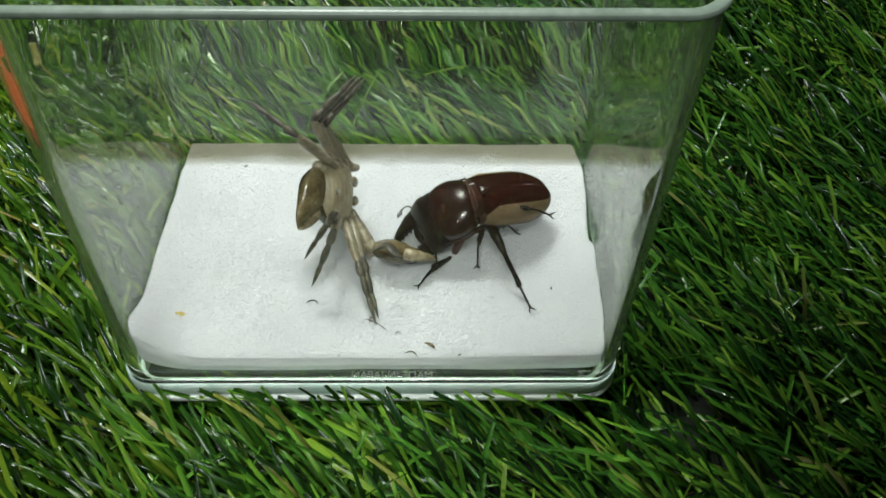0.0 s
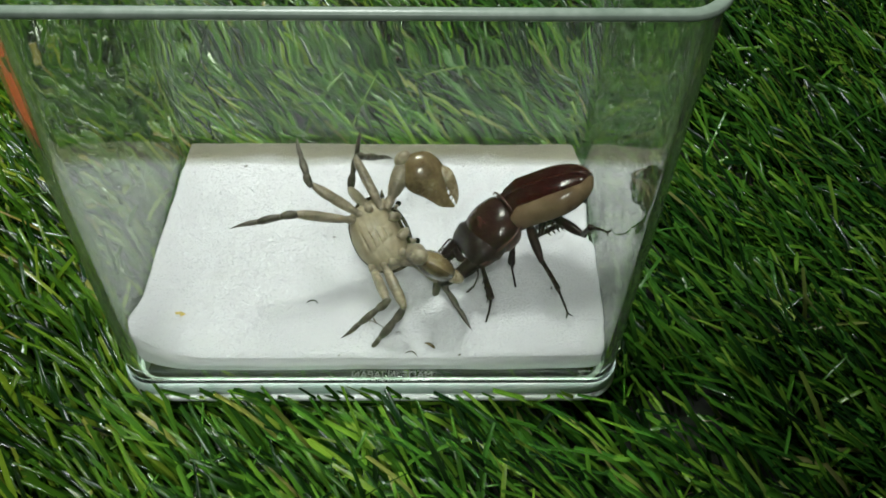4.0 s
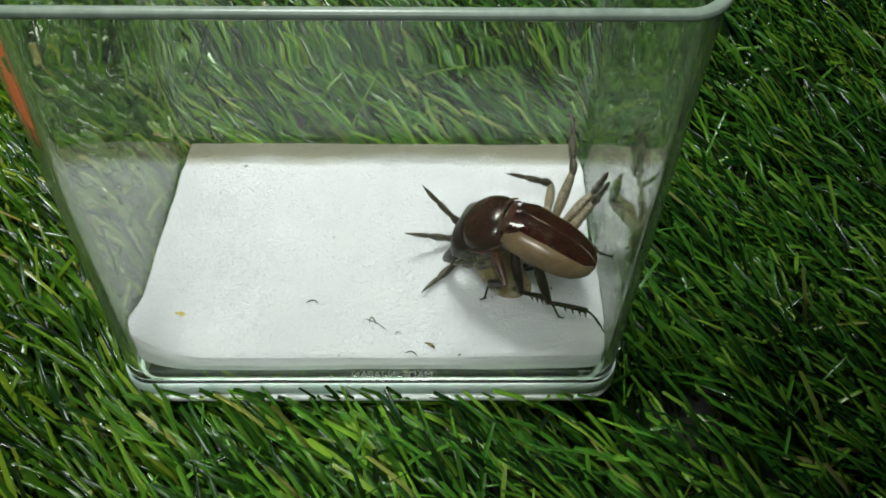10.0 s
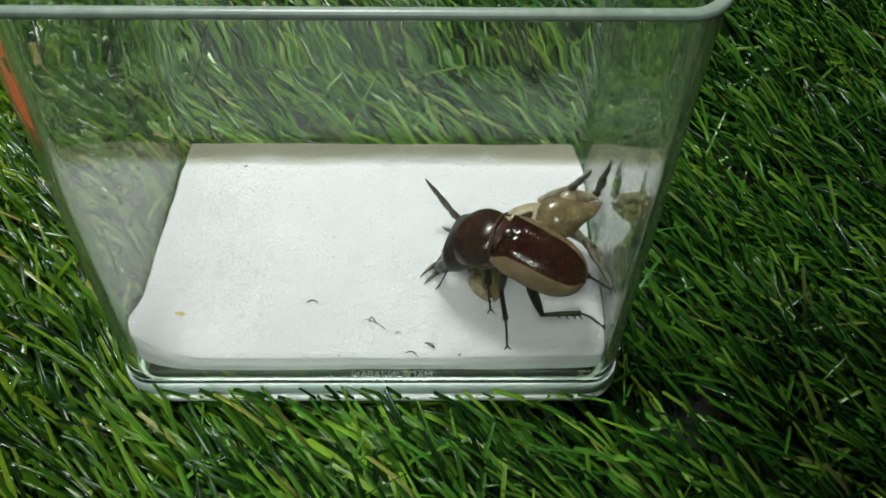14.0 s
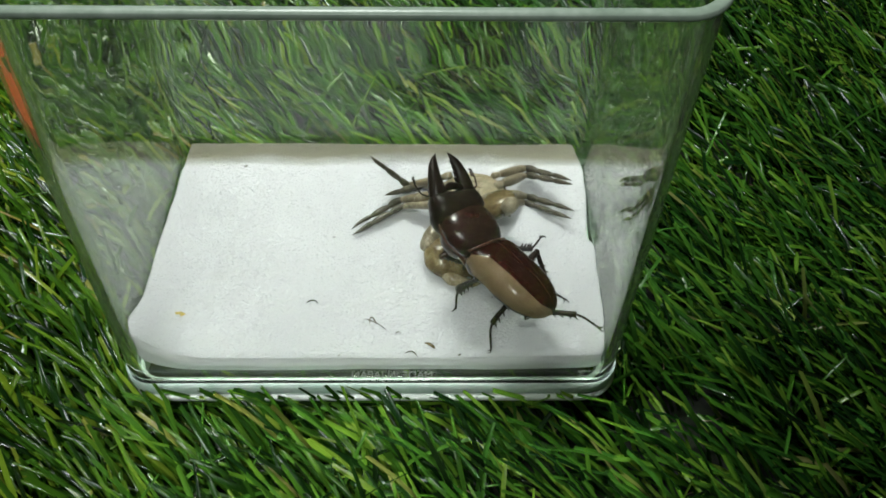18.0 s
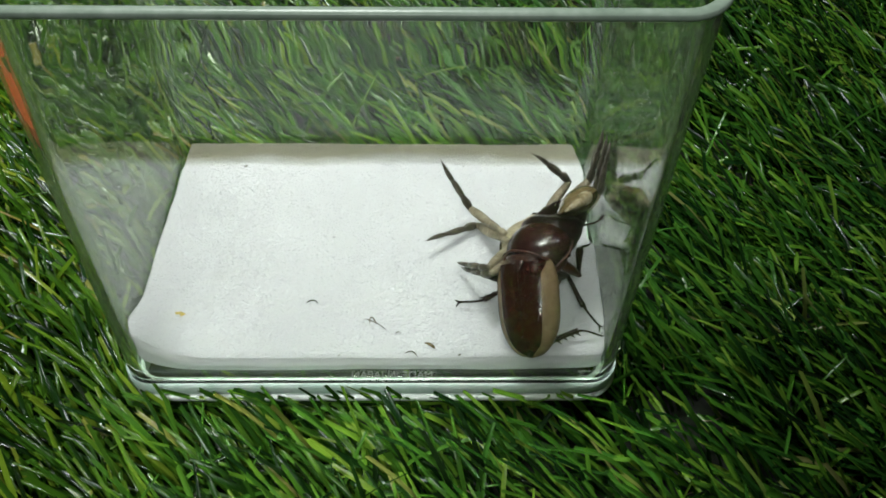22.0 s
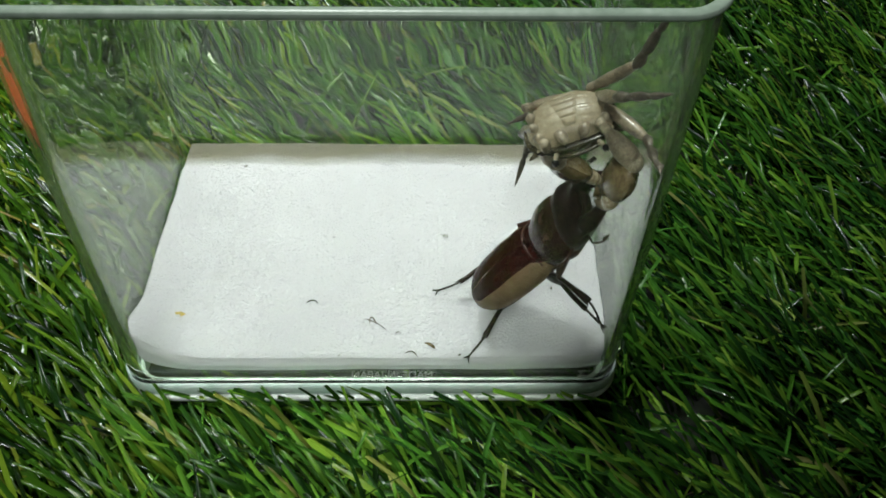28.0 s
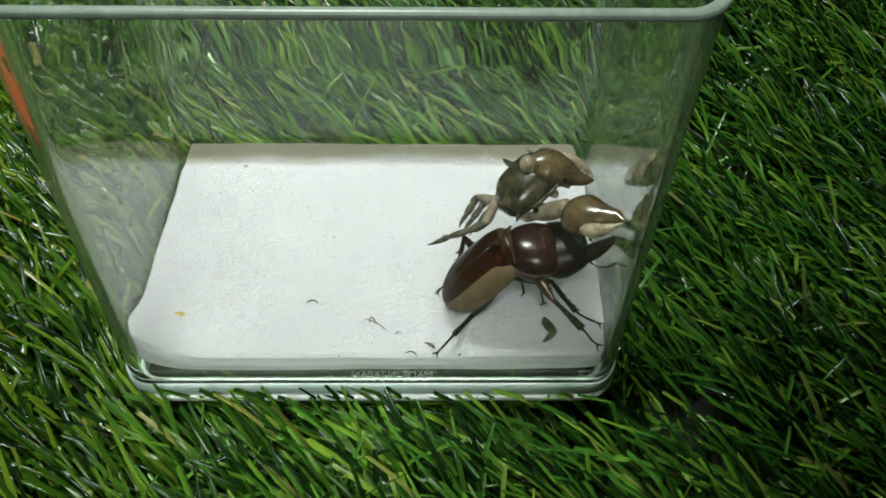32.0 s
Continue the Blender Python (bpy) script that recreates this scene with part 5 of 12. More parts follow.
    walk(beetle_parts["femur_LM"], [
        (0, pose(-.0041, -.0028, -.0032, 2, 36, 88)), (.17, pose(-.0041, -.0028, -.0032, 26, -16, 107)),
        (.33, pose(-.0041, -.0028, -.0032, 47, -70, 106)), (.5, pose(-.0041, -.0028, -.0032, -147, -54, -44)),
        (.67, pose(-.0041, -.0028, -.0032, -115, -3, -57)), (.83, pose(-.0041, -.0028, -.0032, -82, 46, -39)),
        (1, pose(-.0041, -.0028, -.0032, 12, 54, 45)), (1.5, pose(-.0041, -.0028, -.0032, 12, 35, 91)),
        (2, pose(-.0041, -.0028, -.0032, -30, 73, 61)), (2.5, pose(-.0041, -.0028, -.0032, -39, 43, 72)),
        (3, pose(-.0041, -.0028, -.0032, -1, 23, 89)), (3.5, pose(-.0041, -.0028, -.0032, -37, 13, 77)),
        (4.5, pose(-.0041, -.0028, -.0032, -4, -15, 113)), (5.5, pose(-.0041, -.0028, -.0032, 15, -56, 137)),
        (5.75, pose(-.0041, -.0028, -.0032, 28, -27, 109)), (6, pose(-.0041, -.0028, -.0032, 26, 4, 91)),
        (6.5, pose(-.0041, -.0028, -.0032, 6, 42, 105)), (6.75, pose(-.0041, -.0028, -.0032, -19, 77, 50)),
        (7, pose(-.0041, -.0028, -.0032, -116, 57, -77)), (7.17, pose(-.0041, -.0028, -.0032, -17, 79, 46)),
        (7.33, pose(-.0041, -.0028, -.0032, 14, 45, 101)), (7.5, pose(-.0041, -.0028, -.0032, 4, 10, 123)),
        (8, pose(-.0041, -.0028, -.0032, 32, 23, 139)), (8.5, pose(-.0041, -.0028, -.0032, 4, 7, 122)),
        (9, pose(-.0041, -.0028, -.0032, -31, 41, 91)), (10, pose(-.0041, -.0028, -.0032, -77, 48, 75)),
        (10.33, pose(-.0041, -.0028, -.0032, -11, 61, 176)), (10.67, pose(-.0041, -.0028, -.0032, 11, 26, -122)),
        (11, pose(-.0041, -.0028, -.0032, -7, -8, -79)), (11.5, pose(-.0041, -.0028, -.0032, -45, -5, -26)),
        (12, pose(-.0041, -.0028, -.0032, -69, 27, 18)), (12.33, pose(-.0041, -.0028, -.0032, -92, 6, -39)),
        (12.67, pose(-.0041, -.0028, -.0032, -89, -24, -90)), (13, pose(-.0041, -.0028, -.0032, -58, -37, -157)),
        (13.5, pose(-.0041, -.0028, -.0032, -91, -29, -99)), (14, pose(-.0041, -.0028, -.0032, -104, -2, -57)),
        (14.17, pose(-.0041, -.0028, -.0032, -107, -41, -81)), (14.33, pose(-.0041, -.0028, -.0032, -57, -74, -150)),
        (14.5, pose(-.0041, -.0028, -.0032, 15, -48, 118)), (16.5, pose(-.0041, -.0028, -.0032, 101, -82, 84)),
        (17, pose(-.0041, -.0028, -.0032, -53, -80, -102)), (18, pose(-.0041, -.0028, -.0032, 3, -23, -152)),
        (18.5, pose(-.0041, -.0028, -.0032, 16, -50, 176)), (19, pose(-.0041, -.0028, -.0032, 43, -67, -179)),
        (19.33, pose(-.0041, -.0028, -.0032, -53, -57, -103)), (19.67, pose(-.0041, -.0028, -.0032, -86, -23, -94)),
        (20, pose(-.0041, -.0028, -.0032, -112, 10, -105)), (20.5, pose(-.0041, -.0028, -.0032, -113, -52, -102)),
        (21, pose(-.0041, -.0028, -.0032, 74, -67, 72)), (21.5, pose(-.0041, -.0028, -.0032, 36, -28, 86)),
        (22, pose(-.0041, -.0028, -.0032, 10, 10, 74)), (23, pose(-.0041, -.0028, -.0032, -9, 20, 97)),
        (23.33, pose(-.0041, -.0028, -.0032, 4, -10, 116)), (23.67, pose(-.0041, -.0028, -.0032, 8, -42, 132)),
        (24, pose(-.0041, -.0028, -.0032, -11, -73, 166)), (24.5, pose(-.0041, -.0028, -.0032, -108, -35, -90)),
        (25, pose(-.0041, -.0028, -.0032, -112, 23, -73)), (25.25, pose(-.0041, -.0028, -.0032, -99, -37, -63)),
        (25.5, pose(-.0041, -.0028, -.0032, 77, -82, 134)), (26.17, pose(-.0041, -.0028, -.0032, 43, -50, 150)),
        (26.83, pose(-.0041, -.0028, -.0032, 28, -18, 141)), (27.5, pose(-.0041, -.0028, -.0032, 10, 10, 126)),
        (27.75, pose(-.0041, -.0028, -.0032, -1, 38, 143)), (28, pose(-.0041, -.0028, -.0032, 0, 68, 166)),
        (29, pose(-.0041, -.0028, -.0032, -24, 37, 120)), (30, pose(-.0041, -.0028, -.0032, -6, 36, 139)),
        (30.17, pose(-.0041, -.0028, -.0032, -49, 39, 66)), (30.33, pose(-.0041, -.0028, -.0032, -68, 10, 12)),
        (30.5, pose(-.0041, -.0028, -.0032, -57, -23, -35)), (30.67, pose(-.0041, -.0028, -.0032, -82, -11, 18)),
        (30.83, pose(-.0041, -.0028, -.0032, -89, 15, 64)), (31, pose(-.0041, -.0028, -.0032, -72, 37, 118)),
        (31.17, pose(-.0041, -.0028, -.0032, -89, 16, 64)), (31.33, pose(-.0041, -.0028, -.0032, -84, -10, 19)),
        (31.5, pose(-.0041, -.0028, -.0032, -60, -23, -34)), (31.67, pose(-.0041, -.0028, -.0032, -53, -23, -38)),
        (31.83, pose(-.0041, -.0028, -.0032, -40, -22, -42)), (32, pose(-.0041, -.0028, -.0032, -16, -32, -44))])
    walk(beetle_parts["tibia_LM"], [
        (0, pose(-.0137, -.0022, -.0029, -28, 36, 88)), (.17, pose(-.012, -.0064, .0008, -23, -16, 107)),
        (.33, pose(-.0087, -.0109, -.0008, -21, -70, 106)), (.5, pose(-.0067, -.0115, -.0063, 127, -54, -44)),
        (.67, pose(-.0072, -.0054, -.0119, 157, -3, -57)), (.83, pose(-.0086, .0025, -.0098, -173, 46, -39)),
        (1, pose(-.0096, .005, -.002, -81, 54, 45)), (1.5, pose(-.0135, -.0018, -.0015, -48, 35, 91)),
        (2, pose(-.0136, -.0028, -.0046, -92, 73, 61)), (2.5, pose(-.0125, -.0044, -.0076, -61, 43, 72)),
        (3, pose(-.0137, -.0027, -.0034, -52, 23, 89)), (3.5, pose(-.0118, -.0024, -.0089, -58, 13, 77)),
        (4.5, pose(-.013, -.0063, -.0039, -64, -15, 113)), (5.5, pose(-.009, -.011, -.0018, -84, -56, 137)),
        (5.75, pose(-.0114, -.0075, .0008, -49, -27, 109)), (6, pose(-.0127, -.0026, .001, -30, 4, 91)),
        (6.5, pose(-.0135, -.0047, -.0025, -50, 42, 105)), (6.75, pose(-.013, .0007, -.0039, -100, 77, 50)),
        (7, pose(-.0099, .0033, -.0078, 137, 57, -77)), (7.17, pose(-.0126, .0016, -.0037, -112, 79, 46)),
        (7.33, pose(-.0136, -.003, -.0015, -69, 45, 101)), (7.5, pose(-.0122, -.0079, -.0025, -67, 10, 123)),
        (8, pose(-.011, -.0076, .0014, -34, 23, 139)), (8.5, pose(-.0123, -.0078, -.0025, -100, 7, 122)),
        (9, pose(-.0123, -.0061, -.0069, -121, 41, 91)), (10, pose(-.0081, -.0089, -.0094, -128, 48, 75)),
        (10.33, pose(-.0031, -.0123, -.0041, -81, 61, 176)), (10.67, pose(.0035, -.0085, -.0016, -77, 26, -122)),
        (11, pose(.0053, -.0011, -.0043, -112, -8, -79)), (11.5, pose(-.0007, .003, -.01, -144, -5, -26)),
        (12, pose(-.009, -.0008, -.0112, -161, 27, 18)), (12.33, pose(-.0052, -.0024, -.0127, 178, 6, -39)),
        (12.67, pose(-.004, -.0066, -.012, -176, -24, -90)), (13, pose(-.0066, -.0094, -.0097, -141, -37, -157)),
        (13.5, pose(-.0051, -.0073, -.0116, -174, -29, -99)), (14, pose(-.0058, -.0043, -.0125, 175, -2, -57)),
        (14.17, pose(-.0059, -.0093, -.0101, -171, -41, -81)), (14.33, pose(-.0083, -.0111, -.0054, -104, -74, -150)),
        (14.5, pose(-.0114, -.0088, -.0015, -14, -48, 118)), (16.5, pose(-.0031, -.0123, -.0019, 31, -82, 84)),
        (17, pose(0, -.0114, -.0046, -150, -80, -102)), (18, pose(.0005, -.0112, -.0027, -86, -23, -152)),
        (18.5, pose(-.0027, -.0121, -.0015, -98, -50, 176)), (19, pose(.0021, -.0097, -.0006, -107, -67, -179)),
        (19.33, pose(.0001, -.0104, -.0074, 170, -57, -103)), (19.67, pose(-.0037, -.0066, -.012, 150, -23, -94)),
        (20, pose(-.0072, -.0004, -.0119, 137, 10, -105)), (20.5, pose(-.0093, -.0088, -.0087, 138, -52, -102)),
        (21, pose(-.0093, -.01, .0004, -34, -67, 72)), (21.5, pose(-.0121, -.0048, .0017, -92, -28, 86)),
        (22, pose(-.0131, .0001, -.0015, -138, 10, 74)), (23, pose(-.0134, -.0045, -.0047, -147, 20, 97)),
        (23.33, pose(-.0127, -.0071, -.0026, -115, -10, 116)), (23.67, pose(-.0106, -.0098, -.0022, -93, -42, 132)),
        (24, pose(-.0081, -.0115, -.0038, -95, -73, 166)), (24.5, pose(-.007, -.0081, -.0106, 178, -35, -90)),
        (25, pose(-.0085, -.0005, -.0114, -177, 23, -73)), (25.25, pose(-.0028, -.0086, -.0107, -155, -37, -63)),
        (25.5, pose(.0008, -.011, -.0018, 32, -82, 134)), (26.17, pose(-.0034, -.0114, .001, -38, -50, 150)),
        (26.83, pose(-.0083, -.0103, .0011, -88, -18, 141)), (27.5, pose(-.0119, -.0081, -.0015, -142, 10, 126)),
        (27.75, pose(-.0098, -.0106, -.0033, -154, 38, 143)), (28, pose(-.0064, -.0121, -.0032, -155, 68, 166)),
        (29, pose(-.0106, -.0092, -.0063, -175, 37, 120)), (30, pose(-.01, -.0104, -.004, -163, 36, 139)),
        (30.17, pose(-.0117, -.0044, -.0088, 175, 39, 66)), (30.33, pose(-.0063, .0003, -.012, 177, 10, 12)),
        (30.5, pose(.0014, -.0003, -.0107, -150, -23, -35)), (30.67, pose(-.0028, -.001, -.0125, 172, -11, 18)),
        (30.83, pose(-.0053, -.0049, -.0125, 153, 15, 64)), (31, pose(-.0042, -.009, -.0105, 157, 37, 118)),
        (31.17, pose(-.0053, -.0051, -.0125, 152, 16, 64)), (31.33, pose(-.0029, -.0013, -.0126, 171, -10, 19)),
        (31.5, pose(.0012, -.0006, -.0109, -152, -23, -34)), (31.67, pose(.0018, 0, -.0102, -150, -23, -38)),
        (31.83, pose(.0025, .0011, -.0089, -148, -22, -42)), (32, pose(.0033, .0029, -.0054, -136, -32, -44))])
    walk(beetle_parts["femur_LR"], [
        (0, pose(-.0038, -.0085, -.0032, -8, 13, 7)), (.17, pose(-.0038, -.0085, -.0032, -44, -13, -31)),
        (.33, pose(-.0038, -.0085, -.0032, -64, -55, -57)), (.5, pose(-.0038, -.0085, -.0032, 76, -79, 126)),
        (1, pose(-.0038, -.0085, -.0032, -74, -41, -70)), (1.25, pose(-.0038, -.0085, -.0032, -109, -64, -63)),
        (1.5, pose(-.0038, -.0085, -.0032, 166, -73, -4)), (1.75, pose(-.0038, -.0085, -.0032, -177, -39, -37)),
        (2, pose(-.0038, -.0085, -.0032, 178, -5, -53)), (2.5, pose(-.0038, -.0085, -.0032, 169, -5, -48)),
        (3, pose(-.0038, -.0085, -.0032, 168, 7, -67)), (3.5, pose(-.0038, -.0085, -.0032, 164, -5, -53)),
        (4.17, pose(-.0038, -.0085, -.0032, -149, -6, -50)), (4.83, pose(-.0038, -.0085, -.0032, -102, -9, -48)),
        (5.5, pose(-.0038, -.0085, -.0032, -54, -13, -49)), (5.67, pose(-.0038, -.0085, -.0032, -13, 9, -12)),
        (5.83, pose(-.0038, -.0085, -.0032, 33, -2, 29)), (6, pose(-.0038, -.0085, -.0032, 67, -37, 56)),
        (6.25, pose(-.0038, -.0085, -.0032, 121, -38, 0)), (6.5, pose(-.0038, -.0085, -.0032, 153, -7, -35)),
        (7, pose(-.0038, -.0085, -.0032, 146, -51, -32)), (7.25, pose(-.0038, -.0085, -.0032, 12, -63, 114)),
        (7.5, pose(-.0038, -.0085, -.0032, 1, -3, 140)), (7.75, pose(-.0038, -.0085, -.0032, 26, 27, 131)),
        (8, pose(-.0038, -.0085, -.0032, 60, 58, 141)), (8.25, pose(-.0038, -.0085, -.0032, 32, 26, 141)),
        (8.5, pose(-.0038, -.0085, -.0032, 7, -2, 155)), (9, pose(-.0038, -.0085, -.0032, 11, 57, 134)),
        (9.5, pose(-.0038, -.0085, -.0032, -73, 70, 61)), (10, pose(-.0038, -.0085, -.0032, -124, 44, 21)),
        (11, pose(-.0038, -.0085, -.0032, -132, 57, 12)), (12, pose(-.0038, -.0085, -.0032, -141, 3, -3)),
        (13, pose(-.0038, -.0085, -.0032, -127, 43, 17)), (14, pose(-.0038, -.0085, -.0032, -128, 48, 12)),
        (14.5, pose(-.0038, -.0085, -.0032, 46, 79, -171)), (16.5, pose(-.0038, -.0085, -.0032, 18, 56, -148)),
        (17, pose(-.0038, -.0085, -.0032, -150, 64, 45)), (17.5, pose(-.0038, -.0085, -.0032, -175, 31, 27)),
        (18, pose(-.0038, -.0085, -.0032, 174, -4, 25)), (18.25, pose(-.0038, -.0085, -.0032, -129, -17, -19)),
        (18.5, pose(-.0038, -.0085, -.0032, -79, 11, -55)), (18.75, pose(-.0038, -.0085, -.0032, -106, 32, -53)),
        (19, pose(-.0038, -.0085, -.0032, -143, 51, -66)), (19.5, pose(-.0038, -.0085, -.0032, -153, 58, -100)),
        (20, pose(-.0038, -.0085, -.0032, -171, 61, -142)), (21, pose(-.0038, -.0085, -.0032, 155, 36, -125)),
        (21.5, pose(-.0038, -.0085, -.0032, -167, 40, -117)), (22, pose(-.0038, -.0085, -.0032, -129, 39, -108)),
        (23, pose(-.0038, -.0085, -.0032, -101, 33, -79)), (23.5, pose(-.0038, -.0085, -.0032, -130, -21, -88)),
        (24, pose(-.0038, -.0085, -.0032, 166, -68, -43)), (24.33, pose(-.0038, -.0085, -.0032, -156, -30, -64)),
        (24.67, pose(-.0038, -.0085, -.0032, -137, 10, -59)), (25, pose(-.0038, -.0085, -.0032, -105, 45, -35)),
        (25.17, pose(-.0038, -.0085, -.0032, -131, 18, -21)), (25.33, pose(-.0038, -.0085, -.0032, -160, 0, 2)),
        (25.5, pose(-.0038, -.0085, -.0032, 166, -3, 30)), (27.5, pose(-.0038, -.0085, -.0032, 166, 3, 1)),
        (27.75, pose(-.0038, -.0085, -.0032, 180, 29, -18)), (28, pose(-.0038, -.0085, -.0032, -175, 58, -37)),
        (29, pose(-.0038, -.0085, -.0032, -171, 15, -32)), (30, pose(-.0038, -.0085, -.0032, 165, 59, -71)),
        (30.5, pose(-.0038, -.0085, -.0032, 142, 73, -93)), (30.67, pose(-.0038, -.0085, -.0032, 83, 35, -160)),
        (30.83, pose(-.0038, -.0085, -.0032, 80, -12, -175)), (31, pose(-.0038, -.0085, -.0032, 95, -59, 160)),
        (31.17, pose(-.0038, -.0085, -.0032, 83, -12, 177)), (31.33, pose(-.0038, -.0085, -.0032, 85, 35, -172)),
        (31.5, pose(-.0038, -.0085, -.0032, 133, 78, -120)), (31.67, pose(-.0038, -.0085, -.0032, 130, 80, -127)),
        (31.83, pose(-.0038, -.0085, -.0032, 126, 81, -135)), (32, pose(-.0038, -.0085, -.0032, 114, 64, -143))])
    walk(beetle_parts["tibia_LR"], [
        (0, pose(-.0053, .0009, -.0046, -165, 13, 7)), (.17, pose(.0011, -.0034, -.0097, -169, -13, -31)),
        (.33, pose(.0036, -.0121, -.0082, -158, -55, -57)), (.5, pose(-.0002, -.0172, -.0015, 14, -79, 126)),
        (1, pose(.0008, -.0133, -.0101, -177, -41, -70)), (1.25, pose(-.0029, -.0172, -.0072, 173, -64, -63)),
        (1.5, pose(-.0067, -.0176, -.0025, 112, -73, -4)), (1.75, pose(-.0093, -.0164, -.0036, 127, -39, -37)),
        (2, pose(-.0114, -.0143, -.0028, 119, -5, -53)), (2.5, pose(-.0109, -.0147, -.0014, 149, -5, -48)),
        (3, pose(-.0124, -.0124, -.0013, 131, 7, -67)), (3.5, pose(-.0113, -.0138, -.0006, 143, -5, -53)),
        (4.17, pose(-.0097, -.0142, -.0081, 151, -6, -50)), (4.83, pose(-.0042, -.0109, -.0125, 158, -9, -48)),
        (5.5, pose(.0016, -.0061, -.0108, 167, -13, -49)), (5.67, pose(-.0022, .0007, -.0053, -109, 9, -12)),
        (5.83, pose(-.0079, -.0016, .002, -21, -2, 29)), (6, pose(-.0099, -.0107, .0039, 55, -37, 56)),
        (6.25, pose(-.0089, -.0134, .0033, 106, -38, 0)), (6.5, pose(-.0092, -.0152, .0011, 134, -7, -35)),
        (7, pose(-.0116, -.013, .0002, 134, -51, -32)), (7.25, pose(-.0117, -.0139, -.0023, -19, -63, 114)),
        (7.5, pose(-.01, -.0158, -.003, -48, -3, 140)), (7.75, pose(-.0116, -.0127, .0006, -42, 27, 131)),
        (8, pose(-.0123, -.0078, .0013, -27, 58, 141)), (8.25, pose(-.0107, -.0134, .0014, -64, 26, 141)),
        (8.5, pose(-.0078, -.0171, -.002, -98, -2, 155)), (9, pose(-.0117, -.0139, -.0022, -87, 57, 134)),
        (9.5, pose(-.0105, -.0146, -.0063, -144, 70, 61)), (10, pose(-.007, -.0155, -.0089, -168, 44, 21)),
        (11, pose(-.0083, -.016, -.0071, 173, 57, 12)), (12, pose(-.0046, -.0159, -.0093, 177, 3, -3)),
        (13, pose(-.007, -.0156, -.0088, 179, 43, 17)), (14, pose(-.0081, -.0154, -.0082, 172, 48, 12)),
        (14.5, pose(-.0095, -.0161, -.0019, -17, 79, -171)), (16.5, pose(-.0011, -.0176, -.0015, -4, 56, -148)),
        (17, pose(-.001, -.0174, -.0053, -174, 64, 45)), (17.5, pose(.0001, -.0172, -.0039, 167, 31, 27)),
        (18, pose(.0002, -.0172, -.0022, 162, -4, 25)), (18.25, pose(-.0037, -.015, -.0103, 168, -17, -19)),
        (18.5, pose(-.0033, -.006, -.0125, 168, 11, -55)), (18.75, pose(-.0089, -.0062, -.011, 137, 32, -53)),
        (19, pose(-.0126, -.0075, -.0069, 97, 51, -66)), (19.5, pose(-.0115, -.0033, -.0055, 118, 58, -100)),
        (20, pose(-.0086, -.0002, -.0039, 130, 61, -142)), (21, pose(-.0123, -.0054, 0, 105, 36, -125)),
        (21.5, pose(-.0115, -.003, -.0048, 116, 40, -117)), (22, pose(-.0081, -.0022, -.009, 127, 39, -108)),
        (23, pose(-.0066, -.0038, -.0111, 159, 33, -79)), (23.5, pose(-.0099, -.0113, -.01, 174, -21, -88)),
        (24, pose(-.0117, -.0139, -.0023, 155, -68, -43)), (24.33, pose(-.0109, -.0141, -.0065, 171, -30, -64)),
        (24.67, pose(-.0104, -.0111, -.0096, 170, 10, -59)), (25, pose(-.0106, -.0069, -.0098, -179, 45, -35)),
        (25.17, pose(-.0082, -.0136, -.0101, 173, 18, -21)), (25.33, pose(-.0035, -.0175, -.0065, 162, 0, 2)),
        (25.5, pose(.0008, -.0166, -.0009, 146, -3, 30)), (27.5, pose(-.0036, -.0178, -.0009, 133, 3, 1)),
        (27.75, pose(-.0068, -.0176, -.0032, 135, 29, -18)), (28, pose(-.0101, -.0157, -.0037, 129, 58, -37)),
        (29, pose(-.0092, -.0163, -.0047, 145, 15, -32)), (30, pose(-.0119, -.0136, -.0019, 105, 59, -71)),
        (30.5, pose(-.0117, -.0137, -.0015, 64, 73, -93)), (30.67, pose(-.0086, -.0115, .0046, -2, 35, -160)),
        (30.83, pose(-.0016, -.0101, .006, -13, -12, -175)), (31, pose(.0042, -.0105, .0018, -5, -59, 160)),
        (31.17, pose(-.0018, -.0097, .0061, -14, -12, 177)), (31.33, pose(-.0091, -.01, .0046, -10, 35, -172)),
        (31.5, pose(-.0129, -.0113, -.0017, 39, 78, -120)), (31.67, pose(-.0131, -.0106, -.0019, 32, 80, -127)),
        (31.83, pose(-.0132, -.0099, -.002, 24, 81, -135)), (32, pose(-.0124, -.0101, .0007, 0, 64, -143))])
